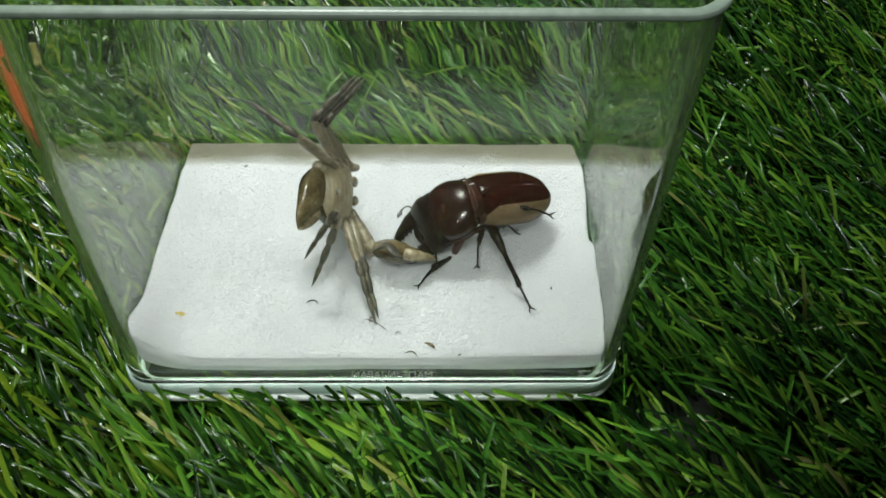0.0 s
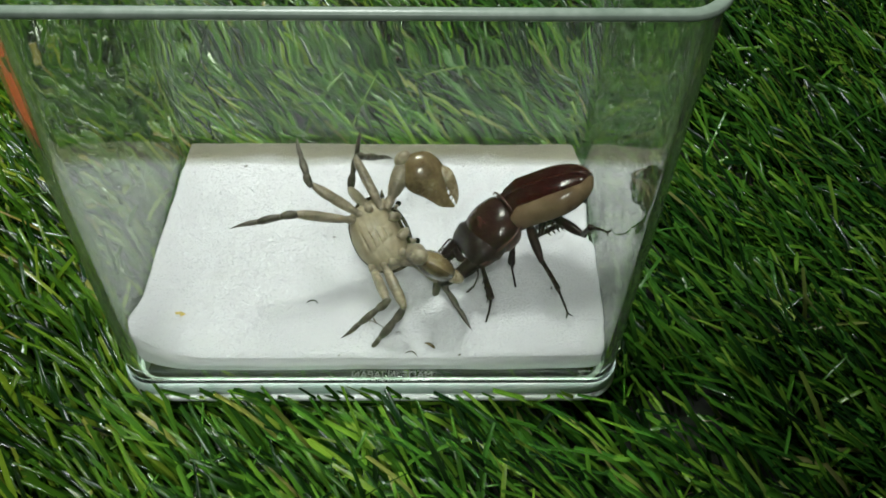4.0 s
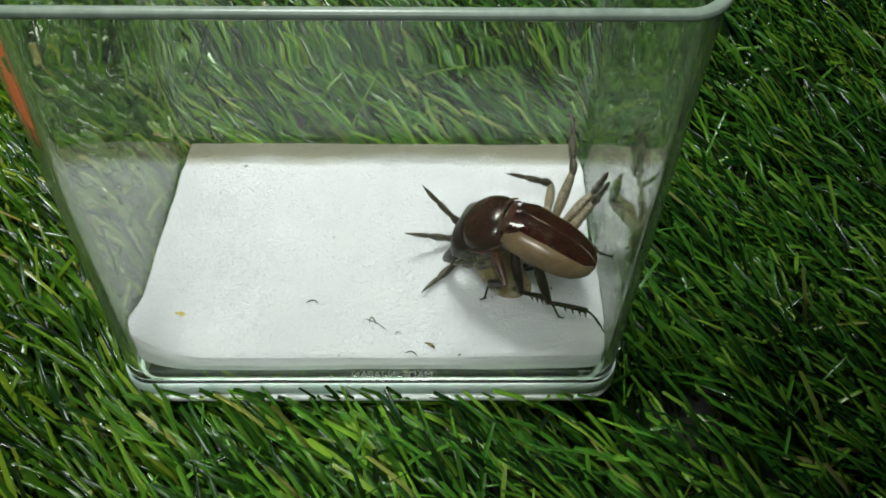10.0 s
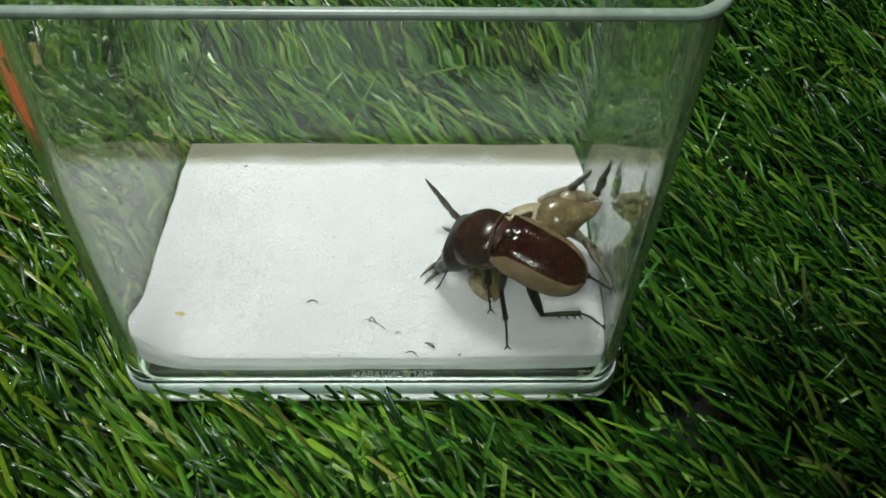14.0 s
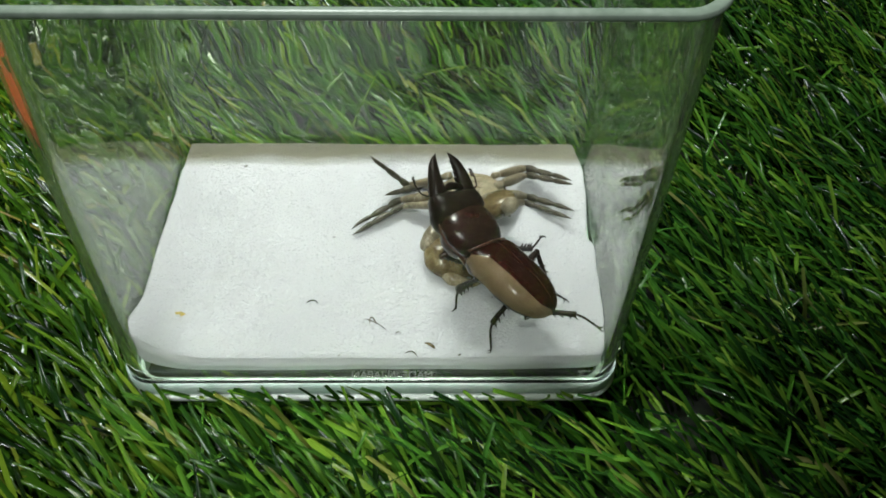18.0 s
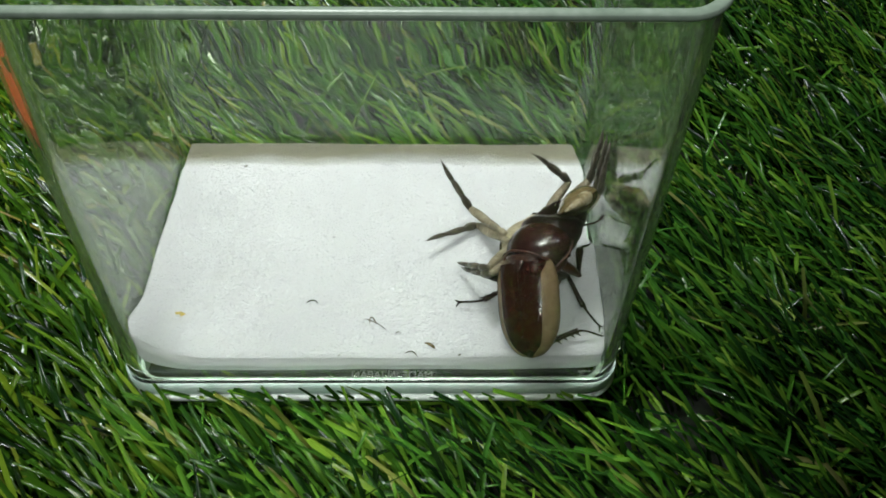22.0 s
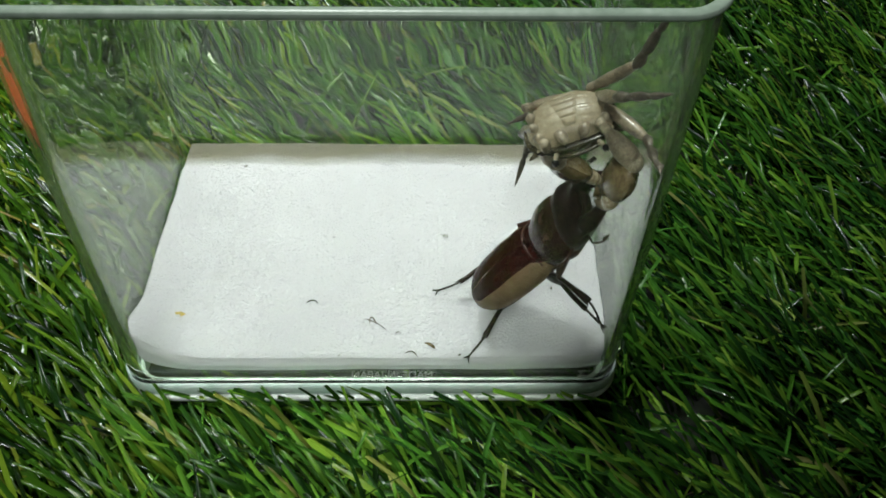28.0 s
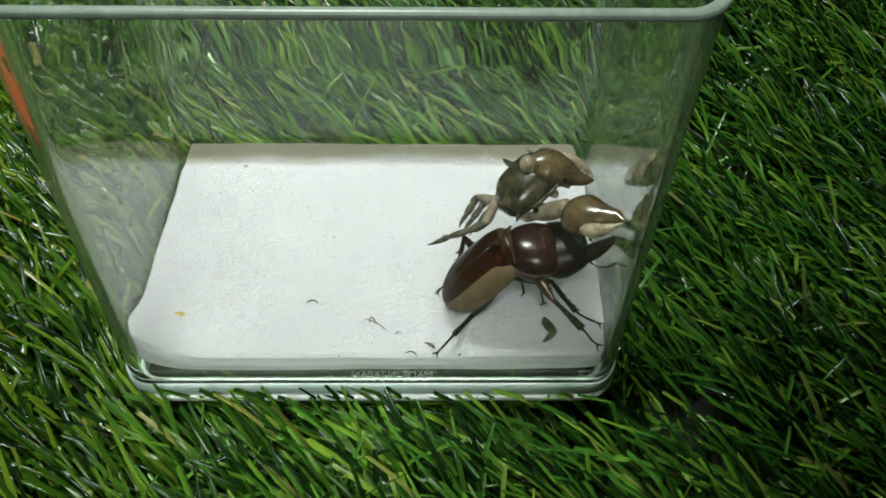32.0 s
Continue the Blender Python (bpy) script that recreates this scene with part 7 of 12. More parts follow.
    walk(beetle_parts["femur_RR"], [
        (0, pose(.0038, -.0085, -.0032, 125, 57, 177)), (.25, pose(.0038, -.0085, -.0032, 15, 68, 49)),
        (.5, pose(.0038, -.0085, -.0032, -1, 25, 11)), (.67, pose(.0038, -.0085, -.0032, -38, 21, -32)),
        (.83, pose(.0038, -.0085, -.0032, -63, -2, -64)), (1, pose(.0038, -.0085, -.0032, -75, -35, -88)),
        (1.17, pose(.0038, -.0085, -.0032, -85, 11, -54)), (1.33, pose(.0038, -.0085, -.0032, -62, 53, -9)),
        (1.5, pose(.0038, -.0085, -.0032, 14, 48, 85)), (1.67, pose(.0038, -.0085, -.0032, -79, 59, 0)),
        (1.83, pose(.0038, -.0085, -.0032, -120, 17, -32)), (2, pose(.0038, -.0085, -.0032, -141, -32, -33)),
        (2.5, pose(.0038, -.0085, -.0032, -158, -49, 17)), (2.75, pose(.0038, -.0085, -.0032, -175, -23, 5)),
        (3, pose(.0038, -.0085, -.0032, 165, -1, -14)), (3.17, pose(.0038, -.0085, -.0032, -149, 40, 8)),
        (3.33, pose(.0038, -.0085, -.0032, -69, 40, 70)), (3.5, pose(.0038, -.0085, -.0032, -23, -1, 92)),
        (4.17, pose(.0038, -.0085, -.0032, -28, 14, 41)), (4.83, pose(.0038, -.0085, -.0032, -44, 20, -14)),
        (5.5, pose(.0038, -.0085, -.0032, -58, 11, -68)), (5.75, pose(.0038, -.0085, -.0032, -95, 50, -62)),
        (6, pose(.0038, -.0085, -.0032, 153, 70, -140)), (6.25, pose(.0038, -.0085, -.0032, -11, 66, 40)),
        (6.5, pose(.0038, -.0085, -.0032, -4, 22, 28)), (6.75, pose(.0038, -.0085, -.0032, 55, 14, 15)),
        (7, pose(.0038, -.0085, -.0032, 113, 21, 1)), (7.17, pose(.0038, -.0085, -.0032, 64, 30, -4)),
        (7.33, pose(.0038, -.0085, -.0032, 12, 32, -16)), (7.5, pose(.0038, -.0085, -.0032, -39, 25, -25)),
        (7.75, pose(.0038, -.0085, -.0032, -39, 50, 5)), (8, pose(.0038, -.0085, -.0032, -3, 69, 66)),
        (8.5, pose(.0038, -.0085, -.0032, -15, 7, 76)), (9, pose(.0038, -.0085, -.0032, -44, 26, 31)),
        (9.33, pose(.0038, -.0085, -.0032, -86, 1, 10)), (9.67, pose(.0038, -.0085, -.0032, -123, -32, 11)),
        (10, pose(.0038, -.0085, -.0032, 177, -54, 44)), (11, pose(.0038, -.0085, -.0032, 171, -8, 49)),
        (12, pose(.0038, -.0085, -.0032, 124, -24, 56)), (13, pose(.0038, -.0085, -.0032, 135, -30, 45)),
        (13.5, pose(.0038, -.0085, -.0032, 176, -32, 19)), (14, pose(.0038, -.0085, -.0032, -146, -20, -3)),
        (14.25, pose(.0038, -.0085, -.0032, -90, 8, -7)), (14.5, pose(.0038, -.0085, -.0032, -28, 26, 15)),
        (15.17, pose(.0038, -.0085, -.0032, -39, -5, -20)), (15.83, pose(.0038, -.0085, -.0032, -29, -36, -57)),
        (16.5, pose(.0038, -.0085, -.0032, 13, -49, -120)), (17, pose(.0038, -.0085, -.0032, 1, -32, -110)),
        (18, pose(.0038, -.0085, -.0032, 45, -47, -116)), (18.25, pose(.0038, -.0085, -.0032, 33, 7, -145)),
        (18.5, pose(.0038, -.0085, -.0032, -15, 41, 160)), (19, pose(.0038, -.0085, -.0032, 0, -5, -159)),
        (20, pose(.0038, -.0085, -.0032, -10, -59, -130)), (21, pose(.0038, -.0085, -.0032, -32, -52, -76)),
        (21.33, pose(.0038, -.0085, -.0032, 7, -27, -133)), (21.67, pose(.0038, -.0085, -.0032, 11, 11, -165)),
        (22, pose(.0038, -.0085, -.0032, -10, 44, 154)), (22.33, pose(.0038, -.0085, -.0032, -59, 37, 97)),
        (22.67, pose(.0038, -.0085, -.0032, -83, 6, 64)), (23, pose(.0038, -.0085, -.0032, -88, -31, 43)),
        (24, pose(.0038, -.0085, -.0032, -95, -32, 31)), (24.33, pose(.0038, -.0085, -.0032, -86, -28, 40)),
        (24.67, pose(.0038, -.0085, -.0032, -77, -25, 49)), (25, pose(.0038, -.0085, -.0032, -68, -23, 58)),
        (25.17, pose(.0038, -.0085, -.0032, -88, 9, 58)), (25.33, pose(.0038, -.0085, -.0032, -114, 39, 43)),
        (25.5, pose(.0038, -.0085, -.0032, -166, 54, 1)), (27.5, pose(.0038, -.0085, -.0032, -140, 48, 20)),
        (28, pose(.0038, -.0085, -.0032, -157, 59, 9)), (29, pose(.0038, -.0085, -.0032, -142, 31, -5)),
        (30, pose(.0038, -.0085, -.0032, 163, 41, -23)), (30.5, pose(.0038, -.0085, -.0032, -154, 68, 10)),
        (31, pose(.0038, -.0085, -.0032, -147, 73, 23)), (31.5, pose(.0038, -.0085, -.0032, -156, 54, 3)),
        (31.67, pose(.0038, -.0085, -.0032, -153, 53, 4)), (31.83, pose(.0038, -.0085, -.0032, -150, 51, 5)),
        (32, pose(.0038, -.0085, -.0032, -160, 47, 11))])
    walk(beetle_parts["tibia_RR"], [
        (0, pose(-.0025, -.0027, .0011, 45, 57, 177)), (.25, pose(-.0016, -.0006, -.0023, -98, 68, 49)),
        (.5, pose(.0019, .0009, -.0034, -148, 25, 11)), (.67, pose(.006, -.001, -.0087, -170, 21, -32)),
        (.83, pose(.0078, -.0069, -.0118, 179, -2, -64)), (1, pose(.0065, -.0137, -.0108, -177, -35, -88)),
        (1.17, pose(.0034, -.0066, -.0126, 170, 11, -54)), (1.33, pose(-.0022, -.003, -.0083, -169, 53, -9)),
        (1.5, pose(-.0053, -.0059, -.0016, -94, 48, 85)), (1.67, pose(-.0042, -.0066, -.0081, -178, 59, 0)),
        (1.83, pose(-.0008, -.0114, -.0111, 149, 17, -32)), (2, pose(.0024, -.0165, -.0084, 137, -32, -33)),
        (2.5, pose(.009, -.0162, -.0055, 79, -49, 17)), (2.75, pose(.0049, -.018, -.004, 93, -23, 5)),
        (3, pose(.0016, -.0175, -.0007, 104, -1, -14)), (3.17, pose(.0018, -.0171, -.0069, 135, 40, 8)),
        (3.33, pose(-.0014, -.0128, -.01, -159, 40, 70)), (3.5, pose(-.005, -.0087, -.007, -127, -1, 92)),
        (4.17, pose(-.0026, -.0028, -.0076, -138, 14, 41)), (4.83, pose(.0033, -.0013, -.0095, -159, 20, -14)),
        (5.5, pose(.008, -.0052, -.0112, -179, 11, -68)), (5.75, pose(-.0004, -.0024, -.0093, 148, 50, -62)),
        (6, pose(-.0048, -.0046, -.0017, 41, 70, -140)), (6.25, pose(-.0036, -.0024, -.004, -135, 66, 40)),
        (6.5, pose(-.001, -.0002, -.0039, -140, 22, 28)), (6.75, pose(.0042, -.0026, .0044, -19, 14, 15)), (7, pose(.007, -.0123, .005, 102, 21, 1)),
        (7.17, pose(.0084, -.0047, .0043, 15, 30, -4)), (7.33, pose(.0074, .0002, -.0016, -76, 32, -16)),
        (7.5, pose(.0046, -.0007, -.0087, -165, 25, -25)), (7.75, pose(-.0015, -.0015, -.0071, -161, 50, 5)),
        (8, pose(-.0052, -.0051, -.0034, -120, 69, 66)), (8.5, pose(-.0052, -.0065, -.0057, -108, 7, 76)),
        (9, pose(-.0023, -.0041, -.0092, -152, 26, 31)), (9.33, pose(.0036, -.0078, -.0128, 170, 1, 10)),
        (9.67, pose(.009, -.0128, -.0101, 138, -32, 11)), (10, pose(.0102, -.0157, -.0029, 81, -54, 44)),
        (11, pose(.0108, -.0149, -.0016, 98, -8, 49)), (12, pose(.0065, -.0142, .004, 91, -24, 56)), (13, pose(.0062, -.0157, .0027, 102, -30, 45)),
        (13.5, pose(.0065, -.0177, -.0027, 118, -32, 19)), (14, pose(.0052, -.0166, -.0082, 130, -20, -3)),
        (14.25, pose(.0025, -.0084, -.0127, 167, 8, -7)), (14.5, pose(-.0004, -.0009, -.0073, -149, 26, 15)),
        (15.17, pose(.0068, -.0017, -.0092, -158, -5, -20)), (15.83, pose(.0124, -.0062, -.0069, -147, -36, -57)),
        (16.5, pose(.0127, -.0117, -.0018, -104, -49, -120)), (17, pose(.0129, -.0117, -.0031, -105, -32, -110)),
        (18, pose(.0121, -.0071, .0014, -52, -47, -116)), (18.25, pose(.0079, -.0155, .002, -31, 7, -145)),
        (18.5, pose(.0022, -.0178, -.0051, -45, 41, 160)), (19, pose(.0072, -.0175, -.0032, -41, -5, -159)),
        (20, pose(.0101, -.0157, -.0041, -59, -59, -130)), (21, pose(.0127, -.0104, -.0063, -102, -52, -76)),
        (21.33, pose(.0111, -.0146, -.0022, -75, -27, -133)), (21.67, pose(.0059, -.0177, -.0013, -83, 11, -165)),
        (22, pose(.0006, -.0175, -.0044, -116, 44, 154)), (22.33, pose(-.0005, -.014, -.0098, -169, 37, 97)),
        (22.67, pose(.0022, -.0089, -.0127, 165, 6, 64)), (23, pose(.0072, -.0049, -.0114, 156, -31, 43)),
        (24, pose(.0085, -.0066, -.0113, 145, -32, 31)), (24.33, pose(.0068, -.0051, -.0117, -170, -28, 40)),
        (24.67, pose(.0047, -.0041, -.0117, -125, -25, 49)), (25, pose(.0025, -.0036, -.0113, -79, -23, 58)),
        (25.17, pose(.0027, -.0096, -.0127, -117, 9, 58)), (25.33, pose(.0025, -.0151, -.01, -160, 39, 43)),
        (25.5, pose(.0021, -.0178, -.0045, 131, 54, 1)), (27.5, pose(.002, -.017, -.0073, 143, 48, 20)),
        (28, pose(.002, -.0177, -.0051, 141, 59, 9)), (29, pose(.0001, -.0157, -.0083, 134, 31, -5)), (30, pose(.002, -.0177, -.001, 125, 41, -23)),
        (30.5, pose(.0014, -.0176, -.0048, 143, 68, 10)), (31, pose(.0023, -.0179, -.0047, 124, 73, 23)),
        (31.5, pose(.0012, -.0175, -.0054, 140, 54, 3)), (31.67, pose(.001, -.0173, -.0058, 142, 53, 4)),
        (31.83, pose(.0008, -.0171, -.0062, 144, 51, 5)), (32, pose(.0031, -.0178, -.0054, 128, 47, 11))])
    walk(crab, [
        (0, pose(-.0109, .043, .0228, -116, -41, 91)), (.5, pose(-.0109, .041, .0228, -131, -40, 92)), (1, pose(.0053, .0548, .0228, -167, -32, 86)),
        (1.5, pose(.0069, .0516, .0228, -174, -33, 82)), (2, pose(.0103, .0514, .0228, -180, -34, 78)),
        (2.5, pose(.0095, .0448, .0228, 178, -36, 87)), (3, pose(.0006, .0412, .0228, 174, -38, 98)),
        (3.5, pose(-.0004, .029, .0218, 160, -31, 129)), (5.5, pose(.0041, .0341, .0228, -176, -39, 86)),
        (6, pose(.0004, .0324, .0228, 170, -38, 113)), (6.5, pose(.0074, .0466, .0205, -164, -29, 64)),
        (7, pose(.0197, .0514, .0172, -155, -12, 22)), (7.5, pose(.0217, .0463, .0172, -160, -8, 19)), (8, pose(.0217, .0463, .0172, -160, -8, 19)),
        (8.5, pose(.0386, .0334, .0155, -160, -9, 21)), (9, pose(.0387, .0338, .015, -160, -9, 21)), (10, pose(.0357, .0346, .015, -155, -10, 18)),
        (11, pose(.0376, .0378, .015, -161, -10, 25)), (12, pose(.0363, .0378, .015, -161, -10, 25)), (13, pose(.0336, .0385, .015, -167, -7, 25)),
        (14, pose(.0359, .0378, .015, -167, -7, 25)), (14.5, pose(.0365, .0364, .015, -166, -6, 20)), (16.5, pose(.0358, .0373, .015, -166, -5, 16)),
        (17, pose(.033, .036, .015, -168, -3, 12)), (18, pose(.0225, .0483, .015, -168, -1, 1)), (18.5, pose(.0294, .0464, .015, -168, -4, 16)),
        (19, pose(.0294, .0464, .015, -168, -4, 16)), (20, pose(.0363, .0446, .015, 160, -5, 23)), (21, pose(.0378, .0405, .0148, 172, -4, 22)),
        (22, pose(.037, .0348, .0148, 177, -6, 27)), (23, pose(.0394, .0357, .0148, 177, -6, 30)), (24, pose(.0366, .038, .0148, 171, -17, 36)),
        (25, pose(.0347, .0387, .0458, 148, -22, 25)), (25.5, pose(.0429, .0444, .0538, 157, -14, 38)),
        (27.5, pose(.0359, .0182, .0652, 176, -18, 8)), (28, pose(.0386, .0215, .0661, -176, -19, 7)), (29, pose(.0381, .0179, .0624, -176, -19, 7)),
        (30, pose(.0382, .0167, .0606, -176, -19, 7)), (30.5, pose(.0419, .0156, .0505, -175, -42, -11)),
        (31, pose(.0419, .0156, .0505, -175, -42, -11)), (31.5, pose(.0343, .0291, .0492, 169, -15, 31)),
        (31.67, pose(.0342, .0305, .0451, 160, 42, 19)), (31.83, pose(.0342, .0334, .0393, 45, 71, -98)),
        (32, pose(.0345, .0378, .0318, 7, 18, -138))])
    walk(crab_parts["merus_L1"], [
        (0, pose(-.0065, .0034, -.0025, -127, -54, -112)), (.5, pose(-.0065, .0034, -.0025, -113, -49, -111)),
        (1, pose(-.0065, .0034, -.0025, -156, -8, -87)), (1.5, pose(-.0065, .0034, -.0025, -159, -9, -93)),
        (2, pose(-.0065, .0034, -.0025, -152, -29, -99)), (2.5, pose(-.0065, .0034, -.0025, -110, -74, -113)),
        (2.67, pose(-.0065, .0034, -.0025, -121, -17, -97)), (2.83, pose(-.0065, .0034, -.0025, -117, 41, -89)),
        (3, pose(-.0065, .0034, -.0025, 11, 78, 42)), (3.25, pose(-.0065, .0034, -.0025, 34, 39, 72)),
        (3.5, pose(-.0065, .0034, -.0025, 33, -1, 81)), (4.5, pose(-.0065, .0034, -.0025, 45, 56, 72)),
        (5.5, pose(-.0065, .0034, -.0025, -133, 66, -122)), (5.67, pose(-.0065, .0034, -.0025, -149, 38, -115)),
        (5.83, pose(-.0065, .0034, -.0025, -165, 12, -102)), (6, pose(-.0065, .0034, -.0025, 174, -9, -82)),
        (6.25, pose(-.0065, .0034, -.0025, -158, -23, -92)), (6.5, pose(-.0065, .0034, -.0025, -124, -31, -109)),
        (7, pose(-.0065, .0034, -.0025, -163, 7, -116)), (7.5, pose(-.0065, .0034, -.0025, -161, 8, -129)),
        (8, pose(-.0065, .0034, -.0025, -161, 3, -142)), (8.25, pose(-.0065, .0034, -.0025, -147, -47, -137)),
        (8.5, pose(-.0065, .0034, -.0025, 0, -79, 90)), (9, pose(-.0065, .0034, -.0025, 21, -52, 73)),
        (10, pose(-.0065, .0034, -.0025, 37, -44, 91)), (11, pose(-.0065, .0034, -.0025, 24, -36, 87)),
        (12, pose(-.0065, .0034, -.0025, 45, -44, 91)), (12.33, pose(-.0065, .0034, -.0025, -152, -78, -76)),
        (12.67, pose(-.0065, .0034, -.0025, -144, -22, -88)), (13, pose(-.0065, .0034, -.0025, -147, 35, -94)),
        (13.33, pose(-.0065, .0034, -.0025, -145, -20, -87)), (13.67, pose(-.0065, .0034, -.0025, -159, -74, -69)),
        (14, pose(-.0065, .0034, -.0025, 50, -49, 86)), (14.5, pose(-.0065, .0034, -.0025, 37, -38, 86)),
        (16.5, pose(-.0065, .0034, -.0025, 24, -9, 89)), (17, pose(-.0065, .0034, -.0025, 44, -36, 89)),
        (18, pose(-.0065, .0034, -.0025, 47, -57, 60)), (18.5, pose(-.0065, .0034, -.0025, 30, -41, 74)),
        (19, pose(-.0065, .0034, -.0025, 22, -6, 85)), (19.5, pose(-.0065, .0034, -.0025, 22, 55, 87)),
        (20, pose(-.0065, .0034, -.0025, -162, 64, -97)), (20.5, pose(-.0065, .0034, -.0025, 43, 67, 131)),
        (21, pose(-.0065, .0034, -.0025, 17, 22, 130)), (21.5, pose(-.0065, .0034, -.0025, 41, 74, 123)),
        (22, pose(-.0065, .0034, -.0025, -141, 52, -85)), (23, pose(-.0065, .0034, -.0025, -138, 32, -87)),
        (23.5, pose(-.0065, .0034, -.0025, -130, 76, -103)), (24, pose(-.0065, .0034, -.0025, 69, 58, 73)),
        (24.33, pose(-.0065, .0034, -.0025, -42, 78, -4)), (24.67, pose(-.0065, .0034, -.0025, -111, 50, -40)),
        (25, pose(-.0065, .0034, -.0025, -140, 20, -27)), (25.5, pose(-.0065, .0034, -.0025, -156, 21, -21)),
        (26.5, pose(-.0065, .0034, -.0025, 170, 18, -24)), (27.5, pose(-.0065, .0034, -.0025, 136, 14, -26)),
        (28, pose(-.0065, .0034, -.0025, 129, 14, -33)), (29, pose(-.0065, .0034, -.0025, 128, 13, -34)),
        (30, pose(-.0065, .0034, -.0025, 128, 13, -34)), (30.5, pose(-.0065, .0034, -.0025, 142, 7, -47)),
        (31, pose(-.0065, .0034, -.0025, 147, 5, -49)), (31.5, pose(-.0065, .0034, -.0025, 145, 22, -19)),
        (31.59, pose(-.0065, .0034, -.0025, -180, 23, -1)), (31.67, pose(-.0065, .0034, -.0025, -146, 14, 13)),
        (31.83, pose(-.0065, .0034, -.0025, -88, 11, 4)), (31.91, pose(-.0065, .0034, -.0025, -114, 16, 18)),
        (32, pose(-.0065, .0034, -.0025, -138, 26, 29))])
    walk(crab_parts["shin_L1"], [
        (0, pose(-.016, -.0009, -.0081, -139, -54, -112)), (.5, pose(-.0137, -.0026, -.0097, -162, -49, -111)),
        (1, pose(-.0172, .0022, -.0073, -168, -8, -87)), (1.5, pose(-.0176, .0033, -.0066, -172, -9, -93)),
        (2, pose(-.0172, .0023, -.0074, 179, -29, -99)), (2.5, pose(-.0143, -.0049, -.0056, 174, -74, -113)),
        (2.67, pose(-.0129, .0012, -.0122, 163, -17, -97)), (2.83, pose(-.012, .0101, -.0105, 166, 41, -89)),
        (3, pose(-.0126, .0135, -.002, -66, 78, 42)), (3.25, pose(-.0145, .0104, .0026, -34, 39, 72)),
        (3.5, pose(-.0163, .0049, .0039, -25, -1, 81)), (4.5, pose(-.0122, .0126, .0022, -13, 56, 72)),
        (5.5, pose(-.0092, .0143, -.006, 169, 66, -122)), (5.67, pose(-.0141, .011, -.0073, 130, 38, -115)),
        (5.83, pose(-.0175, .0063, -.0055, 91, 12, -102)), (6, pose(-.0182, .002, -.0013, 47, -9, -82)),
        (6.25, pose(-.0175, .0019, -.0066, 101, -23, -92)), (6.5, pose(-.0144, .0007, -.0108, 160, -31, -109)),
        (7, pose(-.0165, .0087, -.0059, -175, 7, -116)), (7.5, pose(-.0148, .0109, -.0063, -172, 8, -129)),
        (8, pose(-.0133, .0123, -.0063, -173, 3, -142)), (8.25, pose(-.0167, .0073, -.0069, 178, -47, -137)),
        (8.5, pose(-.0183, .0035, -.0025, -59, -79, 90)), (9, pose(-.018, .0035, .0001, -32, -52, 73)),
        (10, pose(-.0159, -.0017, .0026, -31, -44, 91)), (11, pose(-.0174, .0012, .0013, -14, -36, 87)),
        (12, pose(-.0148, -.0025, .0035, -22, -44, 91)), (12.33, pose(-.0153, -.0044, -.0036, 136, -78, -76)),
        (12.67, pose(-.0159, .0006, -.009, 138, -22, -88)), (13, pose(-.0161, .0078, -.0077, 129, 35, -94)),
        (13.33, pose(-.016, .0006, -.0089, 137, -20, -87)), (13.67, pose(-.0153, -.0043, -.0037, 130, -74, -69)),
        (14, pose(-.0146, -.0028, .0034, -15, -49, 86)), (14.5, pose(-.0162, -.0002, .0031, -7, -38, 86)),
        (16.5, pose(-.0173, .0027, .0021, -3, -9, 89)), (17, pose(-.0151, -.0012, .0042, -10, -36, 89)),
        (18, pose(-.0171, .0011, .0021, -3, -57, 60)), (18.5, pose(-.0174, .0024, .002, -5, -41, 74)), (19, pose(-.0175, .0038, .0018, -1, -6, 85)),
        (19.5, pose(-.0172, .0076, .0001, -24, 55, 87)), (20, pose(-.0173, .0079, -.0041, 128, 64, -97)),
        (20.5, pose(-.0179, .0035, .0007, -26, 67, 131)), (21, pose(-.016, -.0029, .0007, -51, 22, 130)),
        (21.5, pose(-.018, .0047, -.0004, -51, 74, 123)), (22, pose(-.0161, .0085, -.007, 103, 52, -85)),
        (23, pose(-.0155, .007, -.0092, 119, 32, -87)), (23.5, pose(-.0119, .0137, -.0046, 129, 76, -103)),
        (24, pose(-.0079, .0136, .0033, -30, 58, 73)), (24.33, pose(-.0135, .0128, -.0041, -151, 78, -4)),
        (24.67, pose(-.0157, .0055, -.0096, 130, 50, -40)), (25, pose(-.013, -.0035, -.0096, 91, 20, -27)),
        (25.5, pose(-.0119, -.0061, -.007, 76, 21, -21)), (26.5, pose(-.0107, -.0074, -.0005, 100, 18, -24)),
        (27.5, pose(-.0084, -.0051, .0055, 124, 14, -26)), (28, pose(-.0087, -.004, .0064, 117, 14, -33)),
        (29, pose(-.0088, -.0038, .0065, 116, 13, -34)), (30, pose(-.0088, -.0038, .0066, 116, 13, -34)),
        (30.5, pose(-.0127, -.0036, .0047, 131, 7, -47)), (31, pose(-.0135, -.0035, .0039, 135, 5, -49)),
        (31.5, pose(-.0072, -.0066, .0037, 108, 22, -19)), (31.59, pose(-.0068, -.0084, -.0026, 118, 23, -1)),
        (31.67, pose(-.0058, -.0065, -.0088, 127, 14, 13)), (31.83, pose(-.0088, .0036, -.0141, 159, 11, 4)),
        (31.91, pose(-.0078, -.002, -.0129, 125, 16, 18)), (32, pose(-.0052, -.006, -.0096, 93, 26, 29))])
